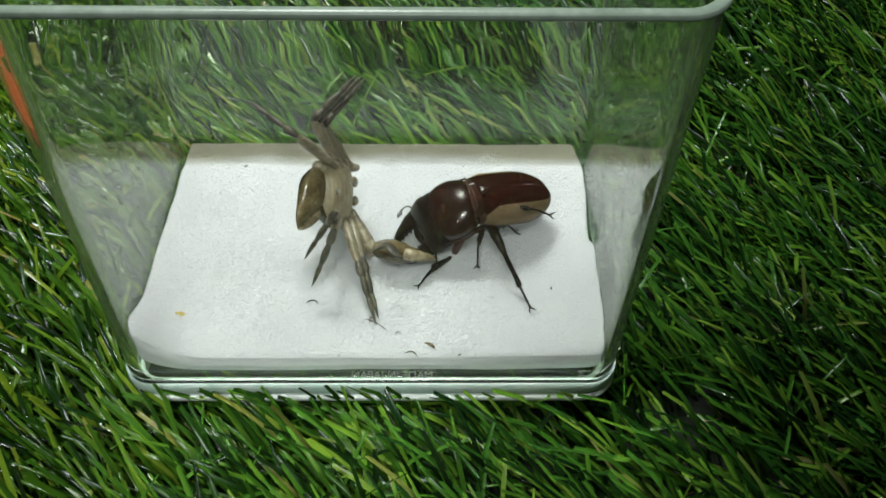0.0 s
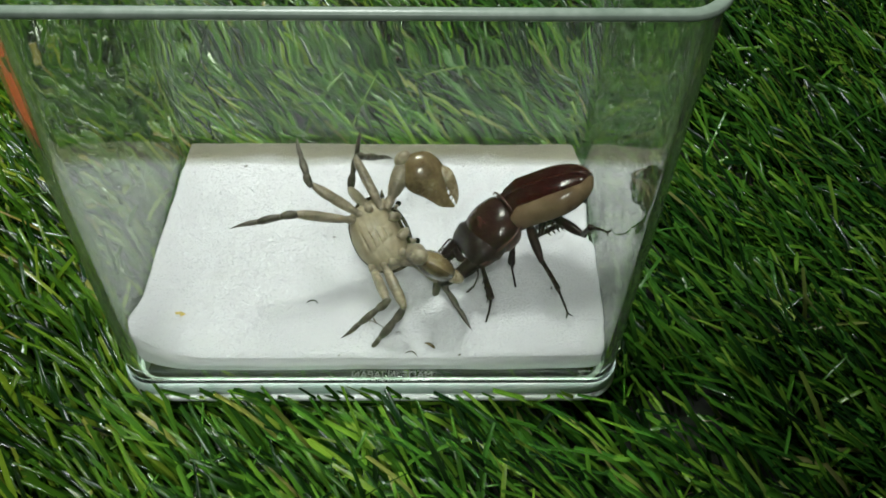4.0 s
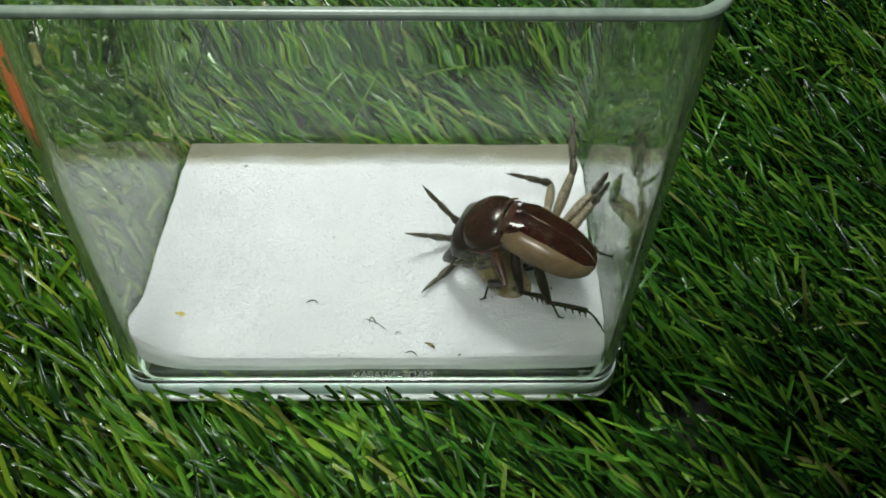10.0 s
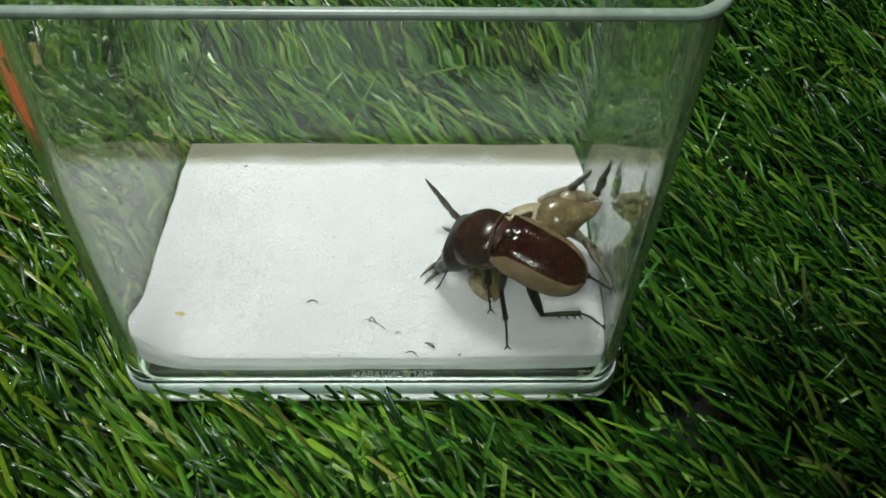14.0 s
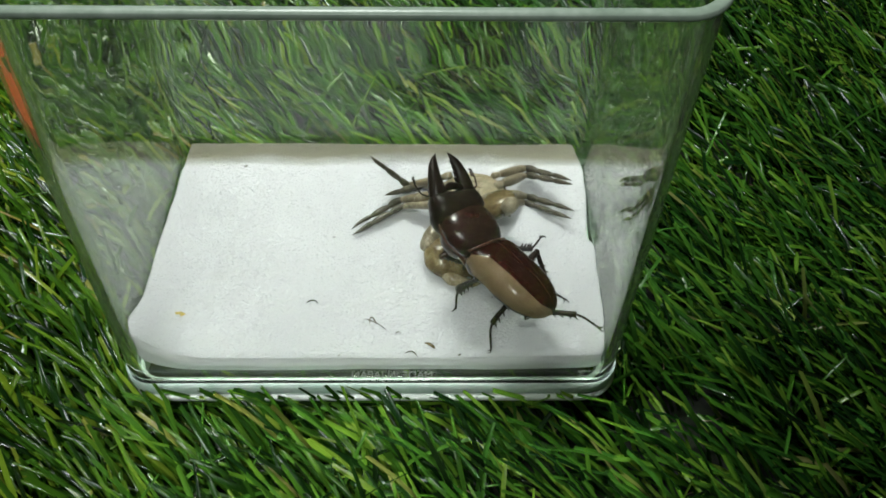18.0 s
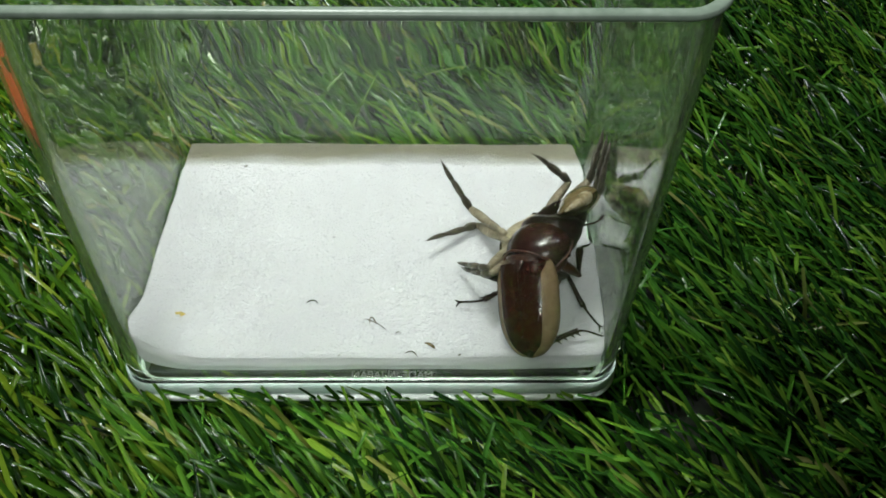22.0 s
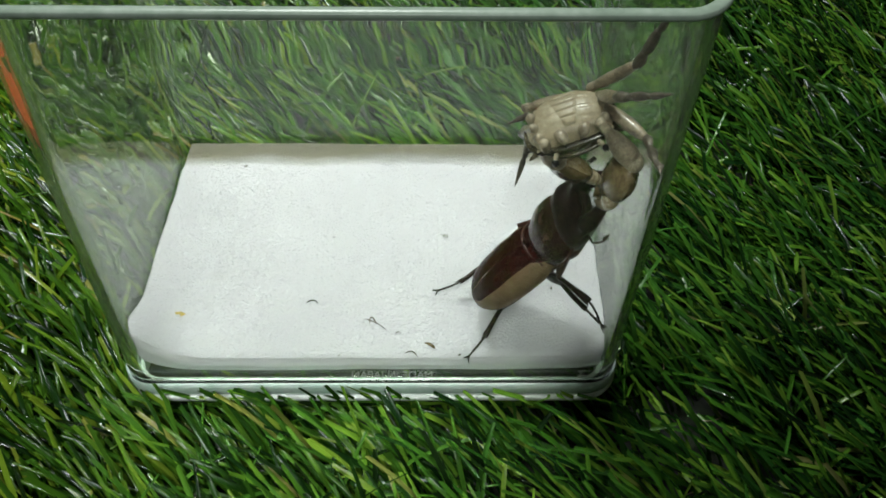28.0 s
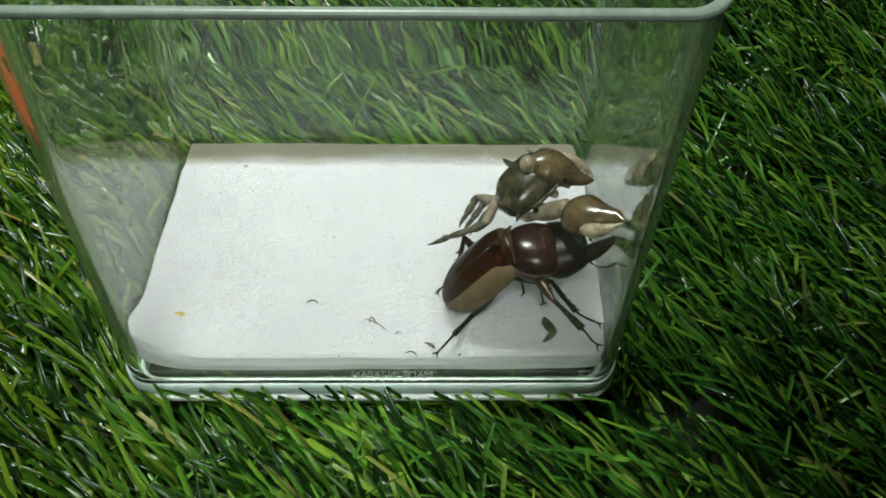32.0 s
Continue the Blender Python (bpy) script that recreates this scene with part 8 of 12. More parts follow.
    walk(crab_parts["merus_L2"], [
        (0, pose(-.007, .0007, -.0025, -130, -52, -113)), (.5, pose(-.007, .0007, -.0025, -110, -46, -111)),
        (1, pose(-.007, .0007, -.0025, -155, -7, -89)), (1.5, pose(-.007, .0007, -.0025, -153, -7, -95)),
        (2, pose(-.007, .0007, -.0025, -148, -27, -101)), (2.5, pose(-.007, .0007, -.0025, -108, -73, -116)),
        (2.67, pose(-.007, .0007, -.0025, -119, -16, -99)), (2.83, pose(-.007, .0007, -.0025, -115, 41, -90)),
        (3, pose(-.007, .0007, -.0025, 10, 77, 37)), (3.5, pose(-.007, .0007, -.0025, 78, 39, 107)),
        (4.17, pose(-.007, .0007, -.0025, 130, 59, 160)), (4.83, pose(-.007, .0007, -.0025, -177, 41, -145)),
        (5.5, pose(-.007, .0007, -.0025, -158, 7, -126)), (5.75, pose(-.007, .0007, -.0025, -154, 41, -119)),
        (6, pose(-.007, .0007, -.0025, -128, 74, -91)), (6.25, pose(-.007, .0007, -.0025, -131, 26, -102)),
        (6.5, pose(-.007, .0007, -.0025, -126, -21, -109)), (7, pose(-.007, .0007, -.0025, -147, -5, -119)),
        (7.5, pose(-.007, .0007, -.0025, -120, 36, -112)), (8, pose(-.007, .0007, -.0025, -102, 7, -130)),
        (8.25, pose(-.007, .0007, -.0025, -120, -9, -86)), (8.5, pose(-.007, .0007, -.0025, -145, -7, -39)),
        (8.67, pose(-.007, .0007, -.0025, -160, -53, -28)), (8.83, pose(-.007, .0007, -.0025, 89, -72, 81)),
        (9, pose(-.007, .0007, -.0025, 51, -30, 116)), (9.33, pose(-.007, .0007, -.0025, -24, -78, -172)),
        (9.67, pose(-.007, .0007, -.0025, -111, -33, -88)), (10, pose(-.007, .0007, -.0025, -121, 24, -84)),
        (10.33, pose(-.007, .0007, -.0025, -126, -31, -101)), (10.67, pose(-.007, .0007, -.0025, -55, -80, 177)),
        (11, pose(-.007, .0007, -.0025, 24, -33, 86)), (12, pose(-.007, .0007, -.0025, 45, -42, 90)),
        (12.33, pose(-.007, .0007, -.0025, -143, -80, -85)), (12.67, pose(-.007, .0007, -.0025, -141, -22, -92)),
        (13, pose(-.007, .0007, -.0025, -144, 36, -96)), (13.33, pose(-.007, .0007, -.0025, -142, -20, -90)),
        (13.67, pose(-.007, .0007, -.0025, -153, -76, -75)), (14, pose(-.007, .0007, -.0025, 49, -47, 85)),
        (14.5, pose(-.007, .0007, -.0025, 38, -35, 85)), (16.5, pose(-.007, .0007, -.0025, 26, -6, 88)),
        (17, pose(-.007, .0007, -.0025, 45, -33, 88)), (18, pose(-.007, .0007, -.0025, 44, -54, 61)),
        (18.5, pose(-.007, .0007, -.0025, 29, -37, 74)), (19, pose(-.007, .0007, -.0025, 23, -2, 84)),
        (19.5, pose(-.007, .0007, -.0025, 24, 56, 84)), (20, pose(-.007, .0007, -.0025, -158, 65, -98)),
        (20.5, pose(-.007, .0007, -.0025, 46, 66, 127)), (21, pose(-.007, .0007, -.0025, 20, 21, 128)),
        (21.5, pose(-.007, .0007, -.0025, 44, 73, 120)), (22, pose(-.007, .0007, -.0025, -136, 53, -88)),
        (23, pose(-.007, .0007, -.0025, -137, 32, -90)), (23.5, pose(-.007, .0007, -.0025, -138, 75, -110)),
        (24, pose(-.007, .0007, -.0025, 71, 61, 82)), (24.33, pose(-.007, .0007, -.0025, -28, 85, 15)),
        (24.67, pose(-.007, .0007, -.0025, -123, 61, -48)), (25, pose(-.007, .0007, -.0025, -147, 35, -34)),
        (25.5, pose(-.007, .0007, -.0025, -166, 36, -38)), (27.5, pose(-.007, .0007, -.0025, 127, 32, -49)),
        (28, pose(-.007, .0007, -.0025, 117, 31, -64)), (28.5, pose(-.007, .0007, -.0025, 122, -2, -15)),
        (29, pose(-.007, .0007, -.0025, 100, -27, 39)), (29.5, pose(-.007, .0007, -.0025, 122, -2, -16)),
        (30, pose(-.007, .0007, -.0025, 116, 30, -66)), (30.5, pose(-.007, .0007, -.0025, 135, 28, -67)),
        (31, pose(-.007, .0007, -.0025, 142, 27, -66)), (31.25, pose(-.007, .0007, -.0025, 127, 17, -132)),
        (31.5, pose(-.007, .0007, -.0025, 130, -1, 168)), (31.59, pose(-.007, .0007, -.0025, 133, -17, 144)),
        (31.67, pose(-.007, .0007, -.0025, 144, -30, 117)), (31.72, pose(-.007, .0007, -.0025, -148, -56, 47)),
        (31.78, pose(-.007, .0007, -.0025, -95, -20, -9)), (31.83, pose(-.007, .0007, -.0025, -81, 31, -26)),
        (31.91, pose(-.007, .0007, -.0025, -109, 22, 3)), (32, pose(-.007, .0007, -.0025, -139, 27, 33))])
    walk(crab_parts["shin_L2"], [
        (0, pose(-.0168, -.0029, -.008, -141, -52, -113)), (.5, pose(-.0137, -.0053, -.0102, -165, -46, -111)),
        (1, pose(-.0177, -.0001, -.0075, -167, -7, -89)), (1.5, pose(-.0175, .0009, -.0078, -175, -7, -95)),
        (2, pose(-.0174, -.0001, -.0081, 178, -27, -101)), (2.5, pose(-.015, -.0073, -.0059, 174, -73, -116)),
        (2.67, pose(-.0131, -.0012, -.0124, 163, -16, -99)), (2.83, pose(-.012, .0077, -.0106, 167, 41, -90)),
        (3, pose(-.0125, .0111, -.002, -68, 77, 37)), (3.5, pose(-.0114, .0071, .0064, -37, 39, 107)),
        (4.17, pose(-.0116, .0105, .0022, 49, 59, 160)), (4.83, pose(-.0133, .0107, -.003, 137, 41, -145)),
        (5.5, pose(-.0156, .0075, -.0068, -170, 7, -126)), (5.75, pose(-.0147, .0088, -.0064, 179, 41, -119)),
        (6, pose(-.0141, .0098, -.0051, -171, 74, -91)), (6.25, pose(-.0138, .0061, -.0105, 170, 26, -102)),
        (6.5, pose(-.0146, -.0003, -.0114, 159, -21, -109)), (7, pose(-.016, .0049, -.0088, 175, -5, -119)),
        (7.5, pose(-.0102, .0085, -.0108, 161, 36, -112)), (8, pose(-.008, .0033, -.014, 157, 7, -130)),
        (8.25, pose(-.0128, -.0014, -.0125, 160, -9, -86)), (8.5, pose(-.0124, -.0073, -.0092, 158, -7, -39)),
        (8.67, pose(-.0093, -.0106, -.005, 136, -53, -28)), (8.83, pose(-.009, -.0103, .0012, 17, -72, 81)),
        (9, pose(-.0117, -.0067, .0054, -28, -30, 116)), (9.33, pose(-.0101, -.0106, -.0035, -116, -78, -172)),
        (9.67, pose(-.011, -.0054, -.0118, 143, -33, -88)), (10, pose(-.0134, .0042, -.0118, 120, 24, -84)),
        (10.33, pose(-.0147, -.0029, -.0107, 141, -31, -101)), (10.67, pose(-.0169, -.0055, -.0042, -123, -80, 177)),
        (11, pose(-.0179, -.0011, .0016, -17, -33, 86)), (12, pose(-.0154, -.0049, .0037, -25, -42, 90)),
        (12.33, pose(-.0158, -.007, -.0037, 141, -80, -85)), (12.67, pose(-.0162, -.0018, -.0095, 138, -22, -92)),
        (13, pose(-.0161, .0058, -.0081, 129, 36, -96)), (13.33, pose(-.0163, -.0017, -.0093, 137, -20, -90)),
        (13.67, pose(-.0159, -.007, -.0038, 132, -76, -75)), (14, pose(-.0152, -.0052, .0036, -19, -47, 85)),
        (14.5, pose(-.0167, -.0025, .0034, -11, -35, 85)), (16.5, pose(-.0177, .0005, .0026, -6, -6, 88)),
        (17, pose(-.0155, -.0035, .0045, -13, -33, 88)), (18, pose(-.0177, -.001, .0023, -7, -54, 61)),
        (18.5, pose(-.0178, .0002, .0021, -7, -37, 74)), (19, pose(-.0178, .0017, .0021, -4, -2, 84)),
        (19.5, pose(-.0173, .0058, .0002, -27, 56, 84)), (20, pose(-.0172, .0063, -.0044, 128, 65, -98)),
        (20.5, pose(-.0182, .0018, .0009, -29, 66, 127)), (21, pose(-.0167, -.005, .0012, -54, 21, 128)),
        (21.5, pose(-.0183, .0032, -.0002, -54, 73, 120)), (22, pose(-.0158, .0069, -.0074, 103, 53, -88)),
        (23, pose(-.0156, .005, -.0093, 117, 32, -90)), (23.5, pose(-.0126, .0109, -.0046, 114, 75, -110)),
        (24, pose(-.0094, .0109, .0029, -40, 61, 82)), (24.33, pose(-.015, .0093, -.003, -144, 85, 15)),
        (24.67, pose(-.0176, .0027, -.0073, 117, 61, -48)), (25, pose(-.0156, -.0054, -.0078, 89, 35, -34)),
        (25.5, pose(-.0154, -.0072, -.0048, 71, 36, -38)), (27.5, pose(-.0091, -.0077, .0055, 115, 32, -49)),
        (28, pose(-.0094, -.0065, .0066, 105, 31, -64)), (28.5, pose(-.009, -.0053, .0075, 88, -2, -15)),
        (29, pose(-.0099, -.0042, .0078, 43, -27, 39)), (29.5, pose(-.0091, -.0052, .0075, 88, -2, -16)),
        (30, pose(-.0095, -.0062, .0067, 104, 30, -66)), (30.5, pose(-.0132, -.0062, .0048, 124, 28, -67)),
        (31, pose(-.0141, -.0061, .004, 130, 27, -66)), (31.25, pose(-.014, .0034, .0066, 82, 17, -132)),
        (31.5, pose(-.0053, .008, .0066, 52, -1, 168)), (31.59, pose(-.0002, .0058, .0057, 29, -17, 144)),
        (31.67, pose(.0031, .0018, .0035, 13, -30, 117)), (31.72, pose(.0039, -.0024, -.006, 81, -56, 47)),
        (31.78, pose(-.0031, -.0008, -.0135, 136, -20, -9)), (31.83, pose(-.0115, .0051, -.0125, 150, 31, -26)),
        (31.91, pose(-.011, -.0034, -.0128, 120, 22, 3)), (32, pose(-.0052, -.0087, -.0094, 90, 27, 33))])
    walk(crab_parts["merus_L3"], [
        (0, pose(-.0068, -.0019, -.0025, -136, -53, -50)), (.5, pose(-.0068, -.0019, -.0025, -132, -78, -40)),
        (.75, pose(-.0068, -.0019, -.0025, -135, -41, -58)), (1, pose(-.0068, -.0019, -.0025, -147, -7, -73)),
        (1.5, pose(-.0068, -.0019, -.0025, -135, -6, -70)), (2, pose(-.0068, -.0019, -.0025, -153, -18, -66)),
        (2.5, pose(-.0068, -.0019, -.0025, -127, -66, -63)), (2.75, pose(-.0068, -.0019, -.0025, 47, -70, 130)),
        (3, pose(-.0068, -.0019, -.0025, 55, -27, 130)), (3.17, pose(-.0068, -.0019, -.0025, 44, 18, 136)),
        (3.33, pose(-.0068, -.0019, -.0025, 32, 63, 132)), (3.5, pose(-.0068, -.0019, -.0025, -122, 70, -14)),
        (4.5, pose(-.0068, -.0019, -.0025, -139, 44, -76)), (5.5, pose(-.0068, -.0019, -.0025, -122, 19, -114)),
        (5.75, pose(-.0068, -.0019, -.0025, -118, 69, -90)), (6, pose(-.0068, -.0019, -.0025, 22, 58, 67)),
        (6.25, pose(-.0068, -.0019, -.0025, -101, 71, -59)), (6.5, pose(-.0068, -.0019, -.0025, -125, 28, -87)),
        (7, pose(-.0068, -.0019, -.0025, -112, -4, -81)), (7.5, pose(-.0068, -.0019, -.0025, -114, 25, -75)),
        (8, pose(-.0068, -.0019, -.0025, -118, 32, -76)), (8.25, pose(-.0068, -.0019, -.0025, -130, 66, -79)),
        (8.5, pose(-.0068, -.0019, -.0025, 85, 78, 143)), (9, pose(-.0068, -.0019, -.0025, 68, 74, 130)),
        (9.5, pose(-.0068, -.0019, -.0025, 47, 33, 114)), (10, pose(-.0068, -.0019, -.0025, 39, -8, 115)),
        (11, pose(-.0068, -.0019, -.0025, 54, -30, 113)), (11.33, pose(-.0068, -.0019, -.0025, 55, 29, 111)),
        (11.67, pose(-.0068, -.0019, -.0025, 62, 89, 117)), (12, pose(-.0068, -.0019, -.0025, -124, 32, -70)),
        (13, pose(-.0068, -.0019, -.0025, -123, 30, -63)), (14, pose(-.0068, -.0019, -.0025, -117, 43, -62)),
        (14.5, pose(-.0068, -.0019, -.0025, -128, 62, -76)), (15.17, pose(-.0068, -.0019, -.0025, 75, 67, 128)),
        (15.83, pose(-.0068, -.0019, -.0025, 65, 18, 119)), (16.5, pose(-.0068, -.0019, -.0025, 61, -31, 119)),
        (17, pose(-.0068, -.0019, -.0025, 61, -34, 115)), (18, pose(-.0068, -.0019, -.0025, 68, -35, 81)),
        (18.5, pose(-.0068, -.0019, -.0025, 56, -30, 83)), (19, pose(-.0068, -.0019, -.0025, 45, -23, 84)),
        (19.33, pose(-.0068, -.0019, -.0025, 40, 20, 77)), (19.67, pose(-.0068, -.0019, -.0025, 21, 60, 57)),
        (20, pose(-.0068, -.0019, -.0025, -88, 66, -53)), (20.5, pose(-.0068, -.0019, -.0025, 24, 63, 90)),
        (21, pose(-.0068, -.0019, -.0025, 22, 21, 125)), (21.5, pose(-.0068, -.0019, -.0025, 34, -20, 130)),
        (22, pose(-.0068, -.0019, -.0025, 51, -61, 122)), (22.33, pose(-.0068, -.0019, -.0025, -103, -67, -93)),
        (22.67, pose(-.0068, -.0019, -.0025, -121, -17, -86)), (23, pose(-.0068, -.0019, -.0025, -134, 32, -93)),
        (23.5, pose(-.0068, -.0019, -.0025, -137, 74, -113)), (24, pose(-.0068, -.0019, -.0025, 73, 62, 82)),
        (24.5, pose(-.0068, -.0019, -.0025, 76, 2, 70)), (25, pose(-.0068, -.0019, -.0025, 99, -55, 45)),
        (25.25, pose(-.0068, -.0019, -.0025, 171, -24, -24)), (25.5, pose(-.0068, -.0019, -.0025, -169, 33, -41)),
        (26.5, pose(-.0068, -.0019, -.0025, 175, -6, -12)), (27.5, pose(-.0068, -.0019, -.0025, 138, -28, 33)),
        (28, pose(-.0068, -.0019, -.0025, 125, -20, 31)), (29, pose(-.0068, -.0019, -.0025, 127, -32, 61)),
        (30, pose(-.0068, -.0019, -.0025, 107, -34, 72)), (30.5, pose(-.0068, -.0019, -.0025, 68, -33, 107)),
        (31, pose(-.0068, -.0019, -.0025, 80, -10, 135)), (31.25, pose(-.0068, -.0019, -.0025, 105, -22, 85)),
        (31.5, pose(-.0068, -.0019, -.0025, 131, -10, 34)), (31.67, pose(-.0068, -.0019, -.0025, 175, 16, 33)),
        (31.83, pose(-.0068, -.0019, -.0025, -145, 22, 36)), (32, pose(-.0068, -.0019, -.0025, -142, 27, 34))])
    walk(crab_parts["shin_L3"], [
        (0, pose(-.0091, -.0124, -.0075, 127, -53, -50)), (.5, pose(-.0053, -.0135, -.0044, 122, -78, -40)),
        (.75, pose(-.0109, -.011, -.0088, 159, -41, -58)), (1, pose(-.0161, -.0055, -.0088, -174, -7, -73)),
        (1.5, pose(-.0143, -.0055, -.0109, 174, -6, -70)), (2, pose(-.0157, -.0077, -.0077, 174, -18, -66)),
        (2.5, pose(-.0093, -.0128, -.0064, 170, -66, -63)), (2.75, pose(-.0078, -.0133, .0004, -36, -70, 130)),
        (3, pose(-.0092, -.0096, .0061, -48, -27, 130)), (3.17, pose(-.0145, -.0062, .0053, -50, 18, 136)),
        (3.33, pose(-.0179, -.0046, .0003, -54, 63, 132)), (3.5, pose(-.0175, -.0056, -.0059, 160, 70, -14)),
        (4.5, pose(-.0167, .0011, -.0081, 137, 44, -76)), (5.5, pose(-.0112, .0037, -.0119, 147, 19, -114)),
        (5.75, pose(-.0124, .0078, -.0062, 158, 69, -90)), (6, pose(-.0155, .0058, -.0001, -55, 58, 67)),
        (6.25, pose(-.0144, .0063, -.0063, 178, 71, -59)), (6.5, pose(-.0138, .0023, -.011, 149, 28, -87)),
        (7, pose(-.0111, -.0034, -.0134, 170, -4, -81)), (7.5, pose(-.0127, .0013, -.0122, 176, 25, -75)),
        (8, pose(-.0135, .0021, -.0113, 178, 32, -76)), (8.25, pose(-.0158, .0048, -.0062, 157, 66, -79)), (8.5, pose(-.0166, .0042, 0, 3, 78, 143)),
        (9, pose(-.017, .0032, .0005, -12, 74, 130)), (9.5, pose(-.0161, -.0009, .0047, -25, 33, 114)),
        (10, pose(-.0147, -.0067, .0049, -25, -8, 115)), (11, pose(-.0114, -.009, .0058, -29, -30, 113)),
        (11.33, pose(-.0148, .0001, .0059, -37, 29, 111)), (11.67, pose(-.0164, .0049, -.0023, -39, 89, 117)),
        (12, pose(-.0147, .0008, -.0108, 125, 32, -70)), (13, pose(-.0147, -.0004, -.0111, 131, 30, -63)),
        (14, pose(-.0149, .0019, -.0101, 126, 43, -62)), (14.5, pose(-.0158, .0044, -.0069, 126, 62, -76)),
        (15.17, pose(-.0157, .0045, .0019, -31, 67, 128)), (15.83, pose(-.0128, -.0015, .0076, -41, 18, 119)),
        (16.5, pose(-.0092, -.0093, .0063, -45, -31, 119)), (17, pose(-.0096, -.0096, .006, -46, -34, 115)),
        (18, pose(-.0122, -.0074, .0065, -45, -35, 81)), (18.5, pose(-.0139, -.006, .0059, -32, -30, 83)),
        (19, pose(-.0154, -.0043, .0052, -18, -23, 84)), (19.33, pose(-.015, .0026, .0047, -40, 20, 77)),
        (19.67, pose(-.014, .0072, -.0004, -76, 60, 57)), (20, pose(-.013, .0069, -.0073, 159, 66, -53)),
        (20.5, pose(-.0176, .0023, -.0003, -72, 63, 90)), (21, pose(-.0166, -.007, .0016, -57, 21, 125)),
        (21.5, pose(-.013, -.0099, .0036, -51, -20, 130)), (22, pose(-.009, -.0126, .002, -39, -61, 122)),
        (22.33, pose(-.0101, -.0123, -.007, 161, -67, -93)), (22.67, pose(-.0126, -.0053, -.0122, 138, -17, -86)),
        (23, pose(-.0148, .0031, -.0096, 119, 32, -93)), (23.5, pose(-.0117, .0086, -.0047, 116, 74, -113)),
        (24, pose(-.0088, .0085, .0027, -36, 62, 82)), (24.5, pose(-.0093, -.0005, .0089, -33, 2, 70)),
        (25, pose(-.0123, -.01, .0042, -11, -55, 45)), (25.25, pose(-.0123, -.0122, -.0007, 53, -24, -24)),
        (25.5, pose(-.0154, -.0098, -.0044, 67, 33, -41)), (26.5, pose(-.0093, -.0134, -.0016, 68, -6, -12)),
        (27.5, pose(-.005, -.0113, .0044, 47, -28, 33)), (28, pose(-.0061, -.0093, .0066, 42, -20, 31)),
        (29, pose(-.0031, -.0097, .0055, 30, -32, 61)), (30, pose(-.0054, -.009, .0068, 20, -34, 72)),
        (30.5, pose(-.0091, -.009, .0067, -21, -33, 107)), (31, pose(-.0068, -.0047, .009, -36, -10, 135)),
        (31.25, pose(-.0041, -.0064, .0081, 7, -22, 85)), (31.5, pose(-.0038, -.0092, .0063, 51, -10, 34)),
        (31.67, pose(-.0002, -.0117, -.0016, 72, 16, 33)), (31.83, pose(-.0033, -.0112, -.0088, 87, 22, 36)),
        (32, pose(-.0043, -.0115, -.0089, 85, 27, 34))])
